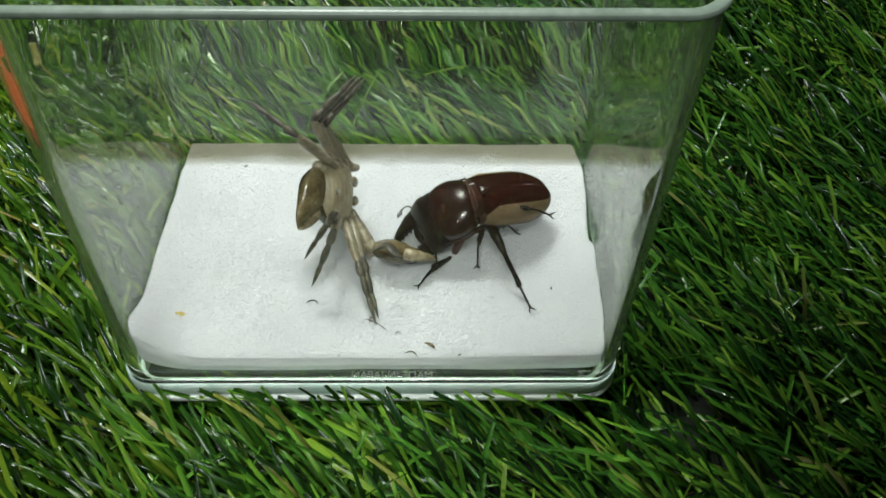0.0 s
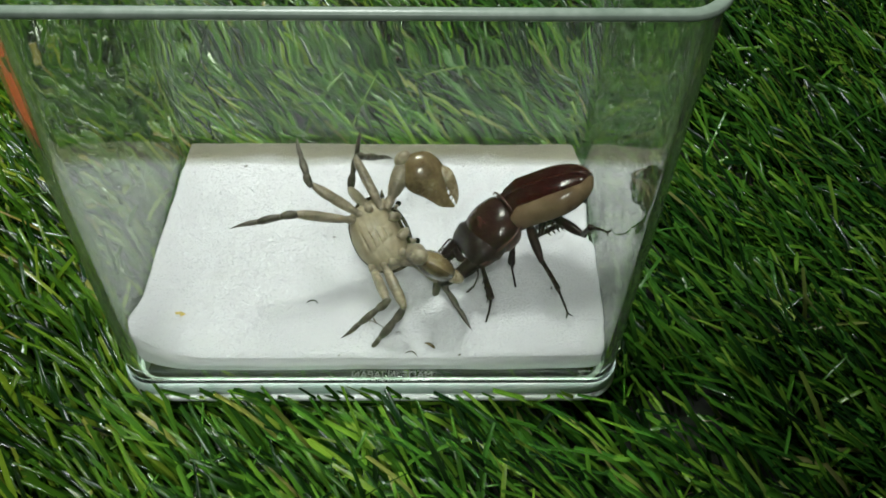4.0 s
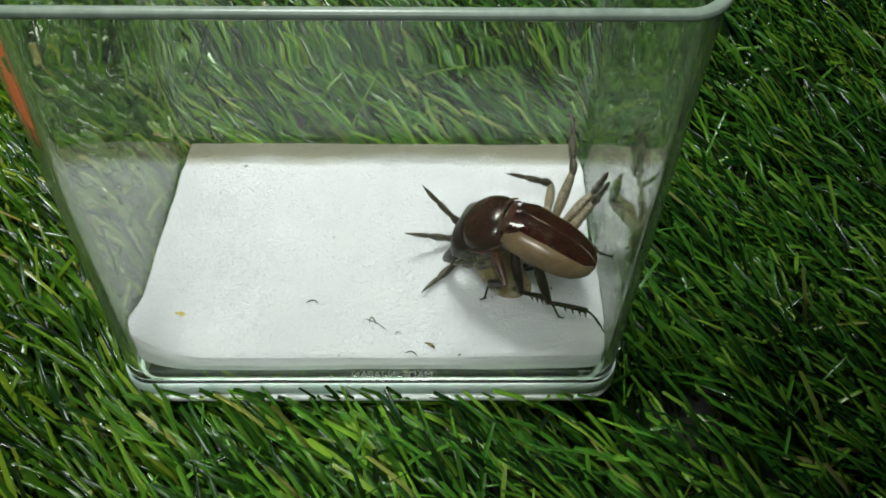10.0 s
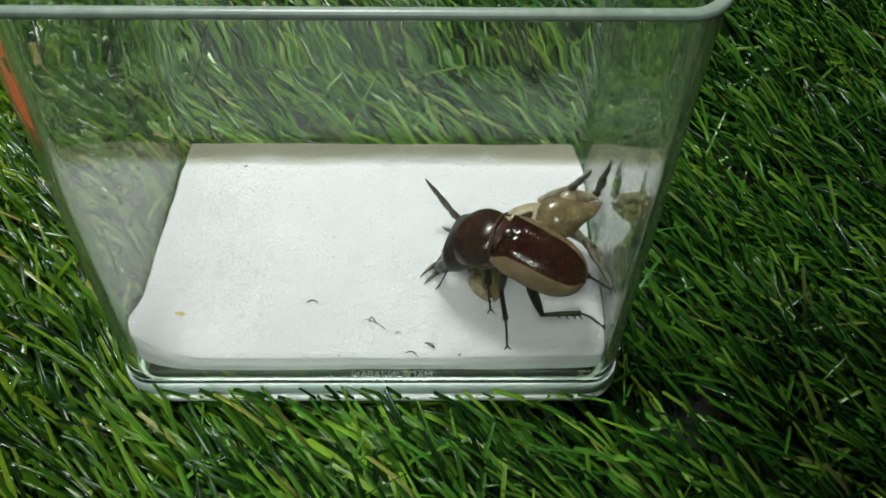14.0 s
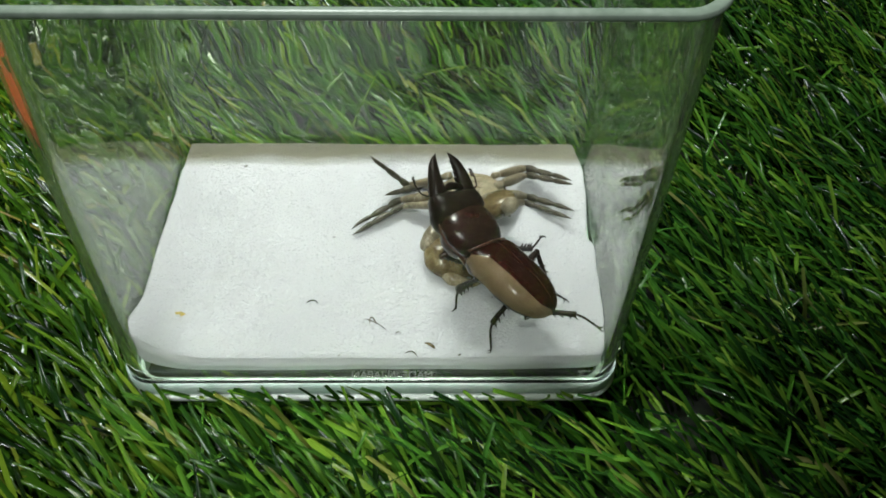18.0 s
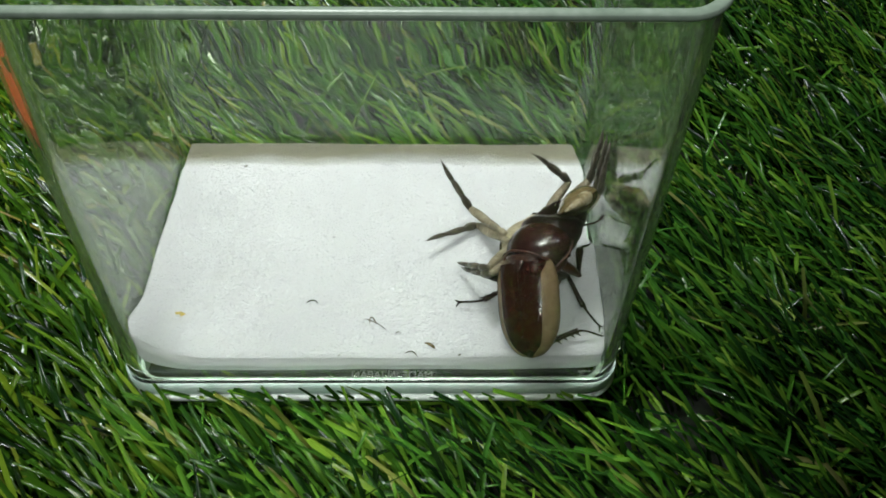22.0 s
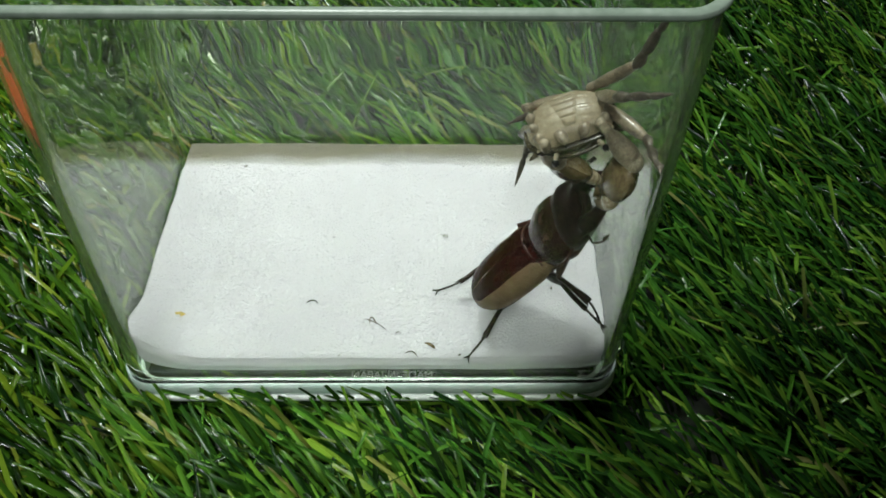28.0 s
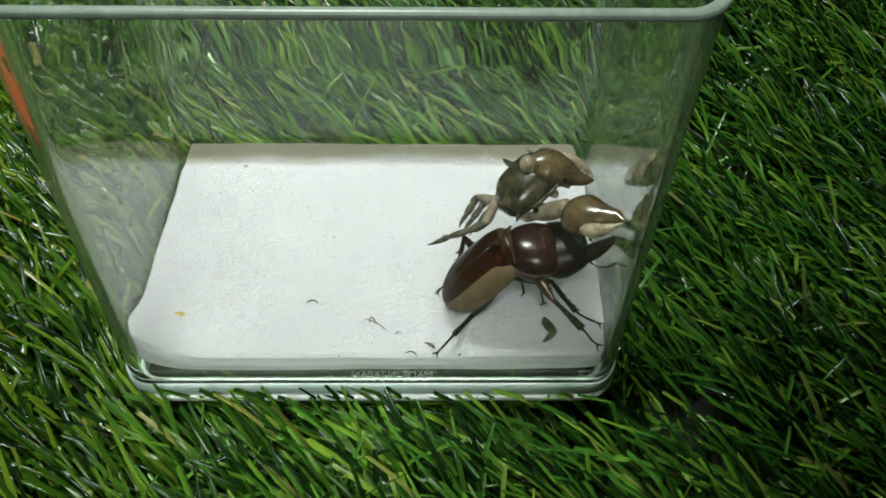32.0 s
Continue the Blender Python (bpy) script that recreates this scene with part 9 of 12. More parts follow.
    walk(crab_parts["merus_L4"], [
        (0, pose(-.0064, -.0046, -.0025, -128, -46, -35)), (.5, pose(-.0064, -.0046, -.0025, -155, -30, -31)),
        (1, pose(-.0064, -.0046, -.0025, -122, -32, -38)), (1.5, pose(-.0064, -.0046, -.0025, -111, -38, -39)),
        (2, pose(-.0064, -.0046, -.0025, -120, -50, -41)), (2.5, pose(-.0064, -.0046, -.0025, -76, -78, -77)),
        (2.75, pose(-.0064, -.0046, -.0025, 51, -74, 153)), (3, pose(-.0064, -.0046, -.0025, 62, -49, 137)),
        (3.17, pose(-.0064, -.0046, -.0025, -166, -80, 11)), (3.33, pose(-.0064, -.0046, -.0025, -127, -34, -21)),
        (3.5, pose(-.0064, -.0046, -.0025, -119, 13, -21)), (4.5, pose(-.0064, -.0046, -.0025, -111, 37, -42)),
        (5.5, pose(-.0064, -.0046, -.0025, -115, 62, -70)), (6, pose(-.0064, -.0046, -.0025, -26, 77, 29)),
        (6.25, pose(-.0064, -.0046, -.0025, -99, 57, -53)), (6.5, pose(-.0064, -.0046, -.0025, -106, 26, -70)),
        (7, pose(-.0064, -.0046, -.0025, -108, 20, -69)), (7.5, pose(-.0064, -.0046, -.0025, -110, 30, -71)),
        (8, pose(-.0064, -.0046, -.0025, -116, 27, -78)), (8.25, pose(-.0064, -.0046, -.0025, -125, -31, -86)),
        (8.5, pose(-.0064, -.0046, -.0025, -179, -88, -41)), (8.67, pose(-.0064, -.0046, -.0025, 11, -48, 123)),
        (8.83, pose(-.0064, -.0046, -.0025, 7, -4, 120)), (9, pose(-.0064, -.0046, -.0025, 0, 40, 113)),
        (10, pose(-.0064, -.0046, -.0025, 42, 12, 140)), (11, pose(-.0064, -.0046, -.0025, 40, -10, 105)),
        (12, pose(-.0064, -.0046, -.0025, 45, 12, 137)), (13, pose(-.0064, -.0046, -.0025, 62, -37, 96)),
        (14, pose(-.0064, -.0046, -.0025, 37, 7, 143)), (14.5, pose(-.0064, -.0046, -.0025, 28, 12, 142)),
        (16.5, pose(-.0064, -.0046, -.0025, 16, 24, 135)), (17, pose(-.0064, -.0046, -.0025, 39, -12, 125)),
        (18, pose(-.0064, -.0046, -.0025, 38, 0, 102)), (18.5, pose(-.0064, -.0046, -.0025, 39, -6, 96)),
        (19, pose(-.0064, -.0046, -.0025, 41, -12, 89)), (20, pose(-.0064, -.0046, -.0025, 27, 36, 91)),
        (21, pose(-.0064, -.0046, -.0025, 22, 20, 122)), (22, pose(-.0064, -.0046, -.0025, 7, -8, 168)),
        (22.33, pose(-.0064, -.0046, -.0025, 29, 29, 151)), (22.67, pose(-.0064, -.0046, -.0025, 51, 69, 148)),
        (23, pose(-.0064, -.0046, -.0025, -144, 68, -70)), (23.5, pose(-.0064, -.0046, -.0025, 63, 87, 104)),
        (24, pose(-.0064, -.0046, -.0025, 71, 63, 78)), (24.5, pose(-.0064, -.0046, -.0025, 74, 3, 67)),
        (25, pose(-.0064, -.0046, -.0025, 97, -54, 42)), (25.17, pose(-.0064, -.0046, -.0025, 154, -34, -28)),
        (25.33, pose(-.0064, -.0046, -.0025, 166, 10, -60)), (25.5, pose(-.0064, -.0046, -.0025, 148, 52, -98)),
        (26.17, pose(-.0064, -.0046, -.0025, -171, 25, -31)), (26.83, pose(-.0064, -.0046, -.0025, -173, -16, 9)),
        (27.5, pose(-.0064, -.0046, -.0025, 151, -42, 68)), (28, pose(-.0064, -.0046, -.0025, 133, -35, 86)),
        (29, pose(-.0064, -.0046, -.0025, 99, -34, 83)), (30, pose(-.0064, -.0046, -.0025, 105, -28, 117)),
        (30.25, pose(-.0064, -.0046, -.0025, 63, -5, 145)), (30.5, pose(-.0064, -.0046, -.0025, 30, 29, 153)),
        (30.75, pose(-.0064, -.0046, -.0025, 61, 54, -168)), (31, pose(-.0064, -.0046, -.0025, 116, 51, -104)),
        (31.17, pose(-.0064, -.0046, -.0025, 155, 32, -32)), (31.33, pose(-.0064, -.0046, -.0025, 155, -2, 12)),
        (31.5, pose(-.0064, -.0046, -.0025, 129, -25, 64)), (31.59, pose(-.0064, -.0046, -.0025, 154, -7, 44)),
        (31.67, pose(-.0064, -.0046, -.0025, 172, 18, 32)), (31.72, pose(-.0064, -.0046, -.0025, -141, 13, 25)),
        (31.78, pose(-.0064, -.0046, -.0025, -94, 15, 17)), (31.83, pose(-.0064, -.0046, -.0025, -46, 22, 13)),
        (32, pose(-.0064, -.0046, -.0025, -66, 25, -3))])
    walk(crab_parts["shin_L4"], [
        (0, pose(-.005, -.0144, -.0089, 104, -46, -35)), (.5, pose(-.0099, -.015, -.0068, 114, -30, -31)),
        (1, pose(-.0061, -.0127, -.011, 172, -32, -38)), (1.5, pose(-.0038, -.0121, -.0112, 175, -38, -39)),
        (2, pose(-.0043, -.0142, -.009, 179, -50, -41)), (2.5, pose(-.0011, -.0149, -.0049, -159, -78, -77)),
        (2.75, pose(-.002, -.0152, 0, -51, -74, 153)), (3, pose(-.0043, -.014, .0043, -57, -49, 137)),
        (3.17, pose(-.0014, -.0153, -.003, 76, -80, 11)), (3.33, pose(-.0041, -.0132, -.0102, 117, -34, -21)),
        (3.5, pose(-.0106, -.0092, -.0126, 127, 13, -21)), (4.5, pose(-.0141, -.0033, -.0113, 163, 37, -42)),
        (5.5, pose(-.0143, .0025, -.0075, -174, 62, -70)), (6, pose(-.0159, .0022, -.0037, -104, 77, 29)),
        (6.25, pose(-.0138, .0021, -.0088, 167, 57, -53)), (6.5, pose(-.0112, -.001, -.0127, 144, 26, -70)),
        (7, pose(-.0112, -.0023, -.013, 173, 20, -69)), (7.5, pose(-.012, -.0006, -.0121, 179, 30, -71)),
        (8, pose(-.0124, -.001, -.012, 179, 27, -78)), (8.25, pose(-.0128, -.01, -.0108, 175, -31, -86)),
        (8.5, pose(-.014, -.0136, -.0025, 128, -88, -41)), (8.67, pose(-.0151, -.0124, -.001, -30, -48, 123)),
        (8.83, pose(-.0165, -.0106, -.001, -21, -4, 120)), (9, pose(-.0173, -.0092, -.0026, -16, 40, 113)),
        (10, pose(-.0133, -.0103, .0052, -37, 12, 140)), (11, pose(-.0148, -.0081, .005, -20, -10, 105)),
        (12, pose(-.0134, -.0095, .0056, -40, 12, 137)), (13, pose(-.0112, -.0115, .0058, -28, -37, 96)),
        (14, pose(-.0127, -.0117, .0045, -46, 7, 143)), (14.5, pose(-.0138, -.012, .003, -44, 12, 142)),
        (16.5, pose(-.0154, -.0117, .0004, -39, 24, 135)), (17, pose(-.0131, -.0111, .0047, -46, -12, 125)),
        (18, pose(-.0155, -.0064, .0048, -50, 0, 102)), (18.5, pose(-.0155, -.0063, .0048, -37, -6, 96)),
        (19, pose(-.0153, -.0062, .0051, -24, -12, 89)), (20, pose(-.017, -.0017, .0018, -41, 36, 91)),
        (21, pose(-.0164, -.0092, .0016, -60, 20, 122)), (22, pose(-.0086, -.0161, -.0011, -61, -8, 168)),
        (22.33, pose(-.0138, -.0123, .0025, -40, 29, 151)), (22.67, pose(-.0176, -.0063, .0008, -19, 69, 148)),
        (23, pose(-.0176, -.0018, -.005, 144, 68, -70)), (23.5, pose(-.0141, .0043, -.002, -26, 87, 104)),
        (24, pose(-.0081, .0059, .0026, -35, 63, 78)), (24.5, pose(-.0091, -.0028, .0088, -32, 3, 67)),
        (25, pose(-.0124, -.012, .0044, -9, -54, 42)), (25.17, pose(-.014, -.0126, .0018, 46, -34, -28)),
        (25.33, pose(-.016, -.0108, .0004, 55, 10, -60)), (25.5, pose(-.017, -.008, .0013, 35, 52, -98)),
        (26.17, pose(-.0131, -.0142, -.0042, 75, 25, -31)), (26.83, pose(-.0041, -.0161, -.004, 72, -16, 9)),
        (27.5, pose(.0017, -.012, .0017, 35, -42, 68)), (28, pose(.0013, -.0101, .0045, 21, -35, 86)), (29, pose(-.0053, -.0114, .0071, 7, -34, 83)),
        (30, pose(-.0013, -.0079, .0076, -2, -28, 117)), (30.25, pose(-.0088, -.0096, .0079, 3, -5, 145)),
        (30.5, pose(-.0136, -.0124, .0026, 18, 29, 153)), (30.75, pose(-.0133, -.0121, .0035, 49, 54, -168)),
        (31, pose(-.0134, -.0113, .0041, 105, 51, -104)), (31.17, pose(-.0099, -.015, .0017, 114, 32, -32)),
        (31.33, pose(-.0043, -.0151, .0025, 85, -2, 12)), (31.5, pose(-.0016, -.0114, .0058, 30, -25, 64)),
        (31.59, pose(.0004, -.0127, .0027, 53, -7, 44)), (31.67, pose(.0003, -.0142, -.0009, 70, 18, 32)),
        (31.72, pose(-.004, -.0136, -.0097, 115, 13, 25)), (31.78, pose(-.0091, -.0062, -.0139, 160, 15, 17)),
        (31.83, pose(-.0113, .0027, -.0103, -154, 22, 13)), (32, pose(-.0107, .0004, -.0123, 166, 25, -3))])
    walk(crab_parts["arm_L"], [
        (0, pose(-.0057, .0054, -.0025, -35, -12, 117)), (.5, pose(-.0057, .0054, -.0025, -33, 6, 74)), (1, pose(-.0057, .0054, -.0025, 12, -6, 92)),
        (1.5, pose(-.0057, .0054, -.0025, -26, -2, 79)), (2, pose(-.0057, .0054, -.0025, 7, -3, 75)), (2.5, pose(-.0057, .0054, -.0025, 30, 3, 91)),
        (3, pose(-.0056, .0054, -.0025, 0, -4, 50)), (3.25, pose(-.0056, .0054, -.0025, -37, -8, 69)),
        (3.5, pose(-.0056, .0054, -.0025, -74, 0, 86)), (5.5, pose(-.0057, .0054, -.0025, -70, 0, 51)),
        (5.75, pose(-.0057, .0054, -.0025, -20, -11, 49)), (6, pose(-.0057, .0054, -.0025, 33, -17, 38)),
        (6.25, pose(-.0057, .0054, -.0025, -13, -11, 50)), (6.5, pose(-.0057, .0054, -.0025, -56, 1, 55)),
        (6.75, pose(-.0057, .0054, -.0025, -23, -5, 37)), (7, pose(-.0057, .0054, -.0025, 10, 0, 19)),
        (7.5, pose(-.0057, .0054, -.0025, -39, 0, 23)), (8, pose(-.0057, .0054, -.0025, 16, -1, 25)), (8.5, pose(-.0056, .0054, -.0025, 0, -7, 74)),
        (9, pose(-.0056, .0054, -.0025, 8, -1, 92)), (10, pose(-.0056, .0054, -.0025, -33, -1, 130)), (11, pose(-.0056, .0054, -.0025, 9, 10, 97)),
        (12, pose(-.0057, .0054, -.0025, 33, 1, 143)), (13, pose(-.0057, .0054, -.0025, 28, 1, 121)), (14, pose(-.0057, .0054, -.0025, 37, 2, 148)),
        (14.25, pose(-.0057, .0054, -.0025, -12, 1, 146)), (14.5, pose(-.0057, .0054, -.0025, -61, -2, 145)),
        (15.5, pose(-.0057, .0054, -.0025, -14, -5, 133)), (16.5, pose(-.0057, .0054, -.0025, 33, 1, 123)),
        (17, pose(-.0057, .0054, -.0025, 31, 2, 133)), (17.5, pose(-.0057, .0054, -.0025, 15, 8, 83)), (18, pose(-.0057, .0054, -.0025, -1, 0, 33)),
        (18.5, pose(-.0056, .0054, -.0025, -37, -1, 36)), (19, pose(-.0056, .0054, -.0025, -72, -1, 37)),
        (20, pose(-.0056, .0054, -.0025, -16, -3, 8)), (20.33, pose(-.0056, .0054, -.0025, 2, -18, -34)),
        (20.67, pose(-.0056, .0054, -.0025, 26, -17, -80)), (21, pose(-.0056, .0054, -.0025, 42, 0, -121)),
        (22, pose(-.0057, .0054, -.0025, 41, 0, -91)), (23, pose(-.0057, .0054, -.0025, 40, 0, -86)), (24, pose(-.0057, .0054, -.0025, 48, 0, -71)),
        (24.5, pose(-.0057, .0054, -.0025, 25, -12, -14)), (25, pose(-.0057, .0054, -.0025, 2, 0, 43)),
        (25.5, pose(-.0057, .0054, -.0025, -11, 0, 52)), (26.5, pose(-.0057, .0054, -.0025, 46, -15, 35)),
        (27.5, pose(-.0056, .0054, -.0025, 105, -8, 12)), (28, pose(-.0057, .0054, -.0025, 107, 11, -20)),
        (29, pose(-.0057, .0054, -.0025, 106, 8, -32)), (30, pose(-.0056, .0054, -.0025, 107, -7, 8)),
        (30.5, pose(-.0057, .0054, -.0025, 107, -21, -11)), (31, pose(-.0057, .0054, -.0025, 106, 7, -47)),
        (31.5, pose(-.0056, .0054, -.0025, 73, 18, -30)), (31.59, pose(-.0056, .0054, -.0025, 38, 16, -68)),
        (31.67, pose(-.0056, .0054, -.0025, 12, -4, -97)), (31.83, pose(-.0057, .0054, -.0025, 3, -10, -111)),
        (32, pose(-.0057, .0054, -.0025, 43, 0, -147))])
    walk(crab_parts["palm_L"], [
        (0, pose(-.0136, .0028, -.0082, -81, -29, 92)), (.5, pose(-.014, .0071, -.0079, -89, 9, 93)),
        (.75, pose(-.0148, .006, -.0041, -79, -29, 96)), (1, pose(-.0156, .0048, -.0003, -62, -66, 87)),
        (1.5, pose(-.0146, .0073, -.0069, -67, -71, 89)), (2, pose(-.0154, .008, -.0013, 40, -85, -28)),
        (2.5, pose(-.0144, .0054, .0026, -84, -67, 94)), (3, pose(-.0133, .0119, -.0024, -88, -86, 102)),
        (3.25, pose(-.0108, .0088, -.0073, 71, -67, -33)), (3.5, pose(-.0083, .0056, -.0122, 86, -42, -23)),
        (5.5, pose(-.0084, .0075, -.012, 90, -61, -76)), (6, pose(-.0122, .011, .0028, -82, -83, 116)),
        (6.5, pose(-.0104, .0086, -.0109, 69, -70, -61)), (6.75, pose(-.0097, .0117, -.0058, 8, -39, -19)),
        (7, pose(-.009, .0148, -.0007, -16, 0, -21)), (7.5, pose(-.0088, .0126, -.0088, 6, -5, -19)), (8, pose(-.0098, .0142, .0003, 3, -1, -42)),
        (8.5, pose(-.0153, .0081, -.0024, 20, 0, -38)), (9, pose(-.0156, .005, -.0011, -37, 0, -27)),
        (9.5, pose(-.0139, .0025, -.0045, -4, -1, -29)), (10, pose(-.0121, 0, -.008, 29, 0, -32)), (10.5, pose(-.0138, .0023, -.0045, -4, -11, -11)),
        (11, pose(-.0155, .0045, -.001, -39, -8, 13)), (12, pose(-.0109, -.0013, .003, -20, -1, 35)), (13, pose(-.0135, .0009, .0022, -15, 0, 9)),
        (14, pose(-.0101, -.0014, .0035, -14, 0, 24)), (14.25, pose(-.0094, .0001, -.0039, 20, -1, 24)),
        (14.5, pose(-.0087, .0016, -.0114, 54, -1, 25)), (15.5, pose(-.0108, .0013, -.0042, 20, 1, 20)),
        (16.5, pose(-.0129, .0009, .003, -15, 0, 16)), (17, pose(-.0121, -.0005, .0026, -10, 0, 27)), (17.5, pose(-.0117, .0067, 0, -1, -4, -13)),
        (18, pose(-.0113, .0138, -.0026, 8, 0, -53)), (18.25, pose(-.0108, .0129, -.0056, 18, 18, -22)),
        (18.5, pose(-.0103, .012, -.0086, 38, 28, 17)), (18.75, pose(-.0088, .01, -.0103, 65, 22, 57)), (19, pose(-.0074, .0081, -.0121, 81, 3, 89)),
        (19.5, pose(-.0071, .0115, -.0087, 86, -31, 134)), (20, pose(-.0069, .015, -.0053, 50, -54, -154)),
        (20.33, pose(-.0043, .0105, -.0021, -4, -55, -59)), (20.67, pose(-.0017, .0061, .0011, -14, -25, -3)),
        (21, pose(.0009, .0016, .0043, 4, 0, 43)), (22, pose(.002, .0053, .0041, -2, 0, 57)), (23, pose(.002, .0059, .004, -2, 0, 61)),
        (24, pose(.0007, .0076, .005, -12, 0, 68)), (24.5, pose(-.0059, .0102, .0015, 21, 11, 104)), (25, pose(-.0125, .0128, -.0021, 53, 0, 140)),
        (25.5, pose(-.0135, .0115, -.0044, 56, 0, 169)), (27.5, pose(-.0064, .0026, .0072, 56, -1, -138)),
        (28, pose(-.0049, .0021, .007, 64, 1, -131)), (28.5, pose(-.0055, .0022, .0071, 77, -10, 176)), (29, pose(-.006, .0023, .0071, 94, -6, 121)),
        (29.5, pose(-.0062, .0023, .0071, 88, -9, 154)), (30, pose(-.0064, .0023, .0071, 81, -8, -173)),
        (30.5, pose(-.0097, .0032, .0065, 57, 5, 162)), (31, pose(-.0069, .0026, .0071, 44, -1, 138)),
        (31.25, pose(-.0042, .0045, .0069, 49, 2, -169)), (31.5, pose(-.0014, .0064, .0066, 55, 0, -116)),
        (31.67, pose(.0042, .0044, -.0005, 28, -28, -75)), (31.83, pose(.0038, .0019, -.002, -9, -33, -14)),
        (32, pose(-.0017, -.0008, .0044, -32, 0, 44))])
    walk(crab_parts["merus_R1"], [
        (0, pose(.0065, .0034, -.0025, 13, 45, -125)), (.5, pose(.0065, .0034, -.0025, -8, 67, -152)), (1, pose(.0065, .0034, -.0025, -43, 18, 158)),
        (1.5, pose(.0065, .0034, -.0025, -70, 32, -179)), (2, pose(.0065, .0034, -.0025, -62, 80, -138)),
        (2.25, pose(.0065, .0034, -.0025, 13, 68, -98)), (2.5, pose(.0065, .0034, -.0025, 45, 52, -104)),
        (2.75, pose(.0065, .0034, -.0025, 58, 19, -98)), (3, pose(.0065, .0034, -.0025, 66, -14, -99)),
        (3.17, pose(.0065, .0034, -.0025, 98, -49, -154)), (3.33, pose(.0065, .0034, -.0025, 157, -36, 127)),
        (3.5, pose(.0065, .0034, -.0025, 169, 6, 88)), (4.5, pose(.0065, .0034, -.0025, -177, 38, 95)),
        (5.5, pose(.0065, .0034, -.0025, -138, 65, 129)), (5.75, pose(.0065, .0034, -.0025, -175, 39, 97)),
        (6, pose(.0065, .0034, -.0025, 172, 7, 89)), (6.25, pose(.0065, .0034, -.0025, 174, 63, 81)), (6.5, pose(.0065, .0034, -.0025, 6, 62, -95)),
        (6.75, pose(.0065, .0034, -.0025, -92, 65, 171)), (7, pose(.0065, .0034, -.0025, -124, 30, 145)),
        (7.5, pose(.0065, .0034, -.0025, -135, 15, 140)), (8, pose(.0065, .0034, -.0025, -139, 13, 137)),
        (8.5, pose(.0065, .0034, -.0025, -86, 53, 170)), (9, pose(.0065, .0034, -.0025, -58, 11, -134)),
        (10, pose(.0065, .0034, -.0025, -16, 1, -118)), (10.5, pose(.0065, .0034, -.0025, -50, 6, -111)),
        (11, pose(.0065, .0034, -.0025, -84, 13, -108)), (11.5, pose(.0065, .0034, -.0025, -46, 13, -88)),
        (12, pose(.0065, .0034, -.0025, -10, 1, -72)), (12.5, pose(.0065, .0034, -.0025, -38, 22, -74)),
        (13, pose(.0065, .0034, -.0025, -73, 39, -89)), (14, pose(.0065, .0034, -.0025, -75, 62, -87)),
        (14.5, pose(.0065, .0034, -.0025, -70, 14, -84)), (15.5, pose(.0065, .0034, -.0025, -86, 42, -106)),
        (16.5, pose(.0065, .0034, -.0025, -129, 57, -152)), (17, pose(.0065, .0034, -.0025, -140, 10, 167)),
        (17.33, pose(.0065, .0034, -.0025, -113, 51, 161)), (17.67, pose(.0065, .0034, -.0025, 4, 76, -107)),
        (18, pose(.0065, .0034, -.0025, 64, 38, -73)), (18.5, pose(.0065, .0034, -.0025, 31, 32, -83)), (19, pose(.0065, .0034, -.0025, 0, 23, -87)),
        (19.5, pose(.0065, .0034, -.0025, -31, 47, -74)), (20, pose(.0065, .0034, -.0025, -83, 72, -89)),
        (20.5, pose(.0065, .0034, -.0025, -57, 42, -87)), (21, pose(.0065, .0034, -.0025, -38, 14, -99)),
        (22, pose(.0065, .0034, -.0025, -29, -5, -95)), (23, pose(.0065, .0034, -.0025, -49, 2, -81)),
        (23.5, pose(.0065, .0034, -.0025, -1, 8, -113)), (24, pose(.0065, .0034, -.0025, 43, 35, -132)),
        (24.33, pose(.0065, .0034, -.0025, 133, 79, -47)), (24.67, pose(.0065, .0034, -.0025, -152, 32, 23)),
        (25, pose(.0065, .0034, -.0025, -141, -22, 24)), (25.5, pose(.0065, .0034, -.0025, -152, -14, 41)),
        (26.5, pose(.0065, .0034, -.0025, 170, -15, 32)), (27.5, pose(.0065, .0034, -.0025, 133, -21, 25)),
        (28, pose(.0065, .0034, -.0025, 126, -18, 27)), (29, pose(.0065, .0034, -.0025, 125, -18, 27)),
        (30, pose(.0065, .0034, -.0025, 125, -18, 27)), (30.5, pose(.0065, .0034, -.0025, 132, -27, -2)),
        (31, pose(.0065, .0034, -.0025, 137, -28, -10)), (31.5, pose(.0065, .0034, -.0025, 146, -15, 38)),
        (31.67, pose(.0065, .0034, -.0025, -156, -38, 40)), (31.83, pose(.0065, .0034, -.0025, -82, -45, -10)),
        (31.91, pose(.0065, .0034, -.0025, -116, 3, 31)), (32, pose(.0065, .0034, -.0025, -118, 59, 57))])
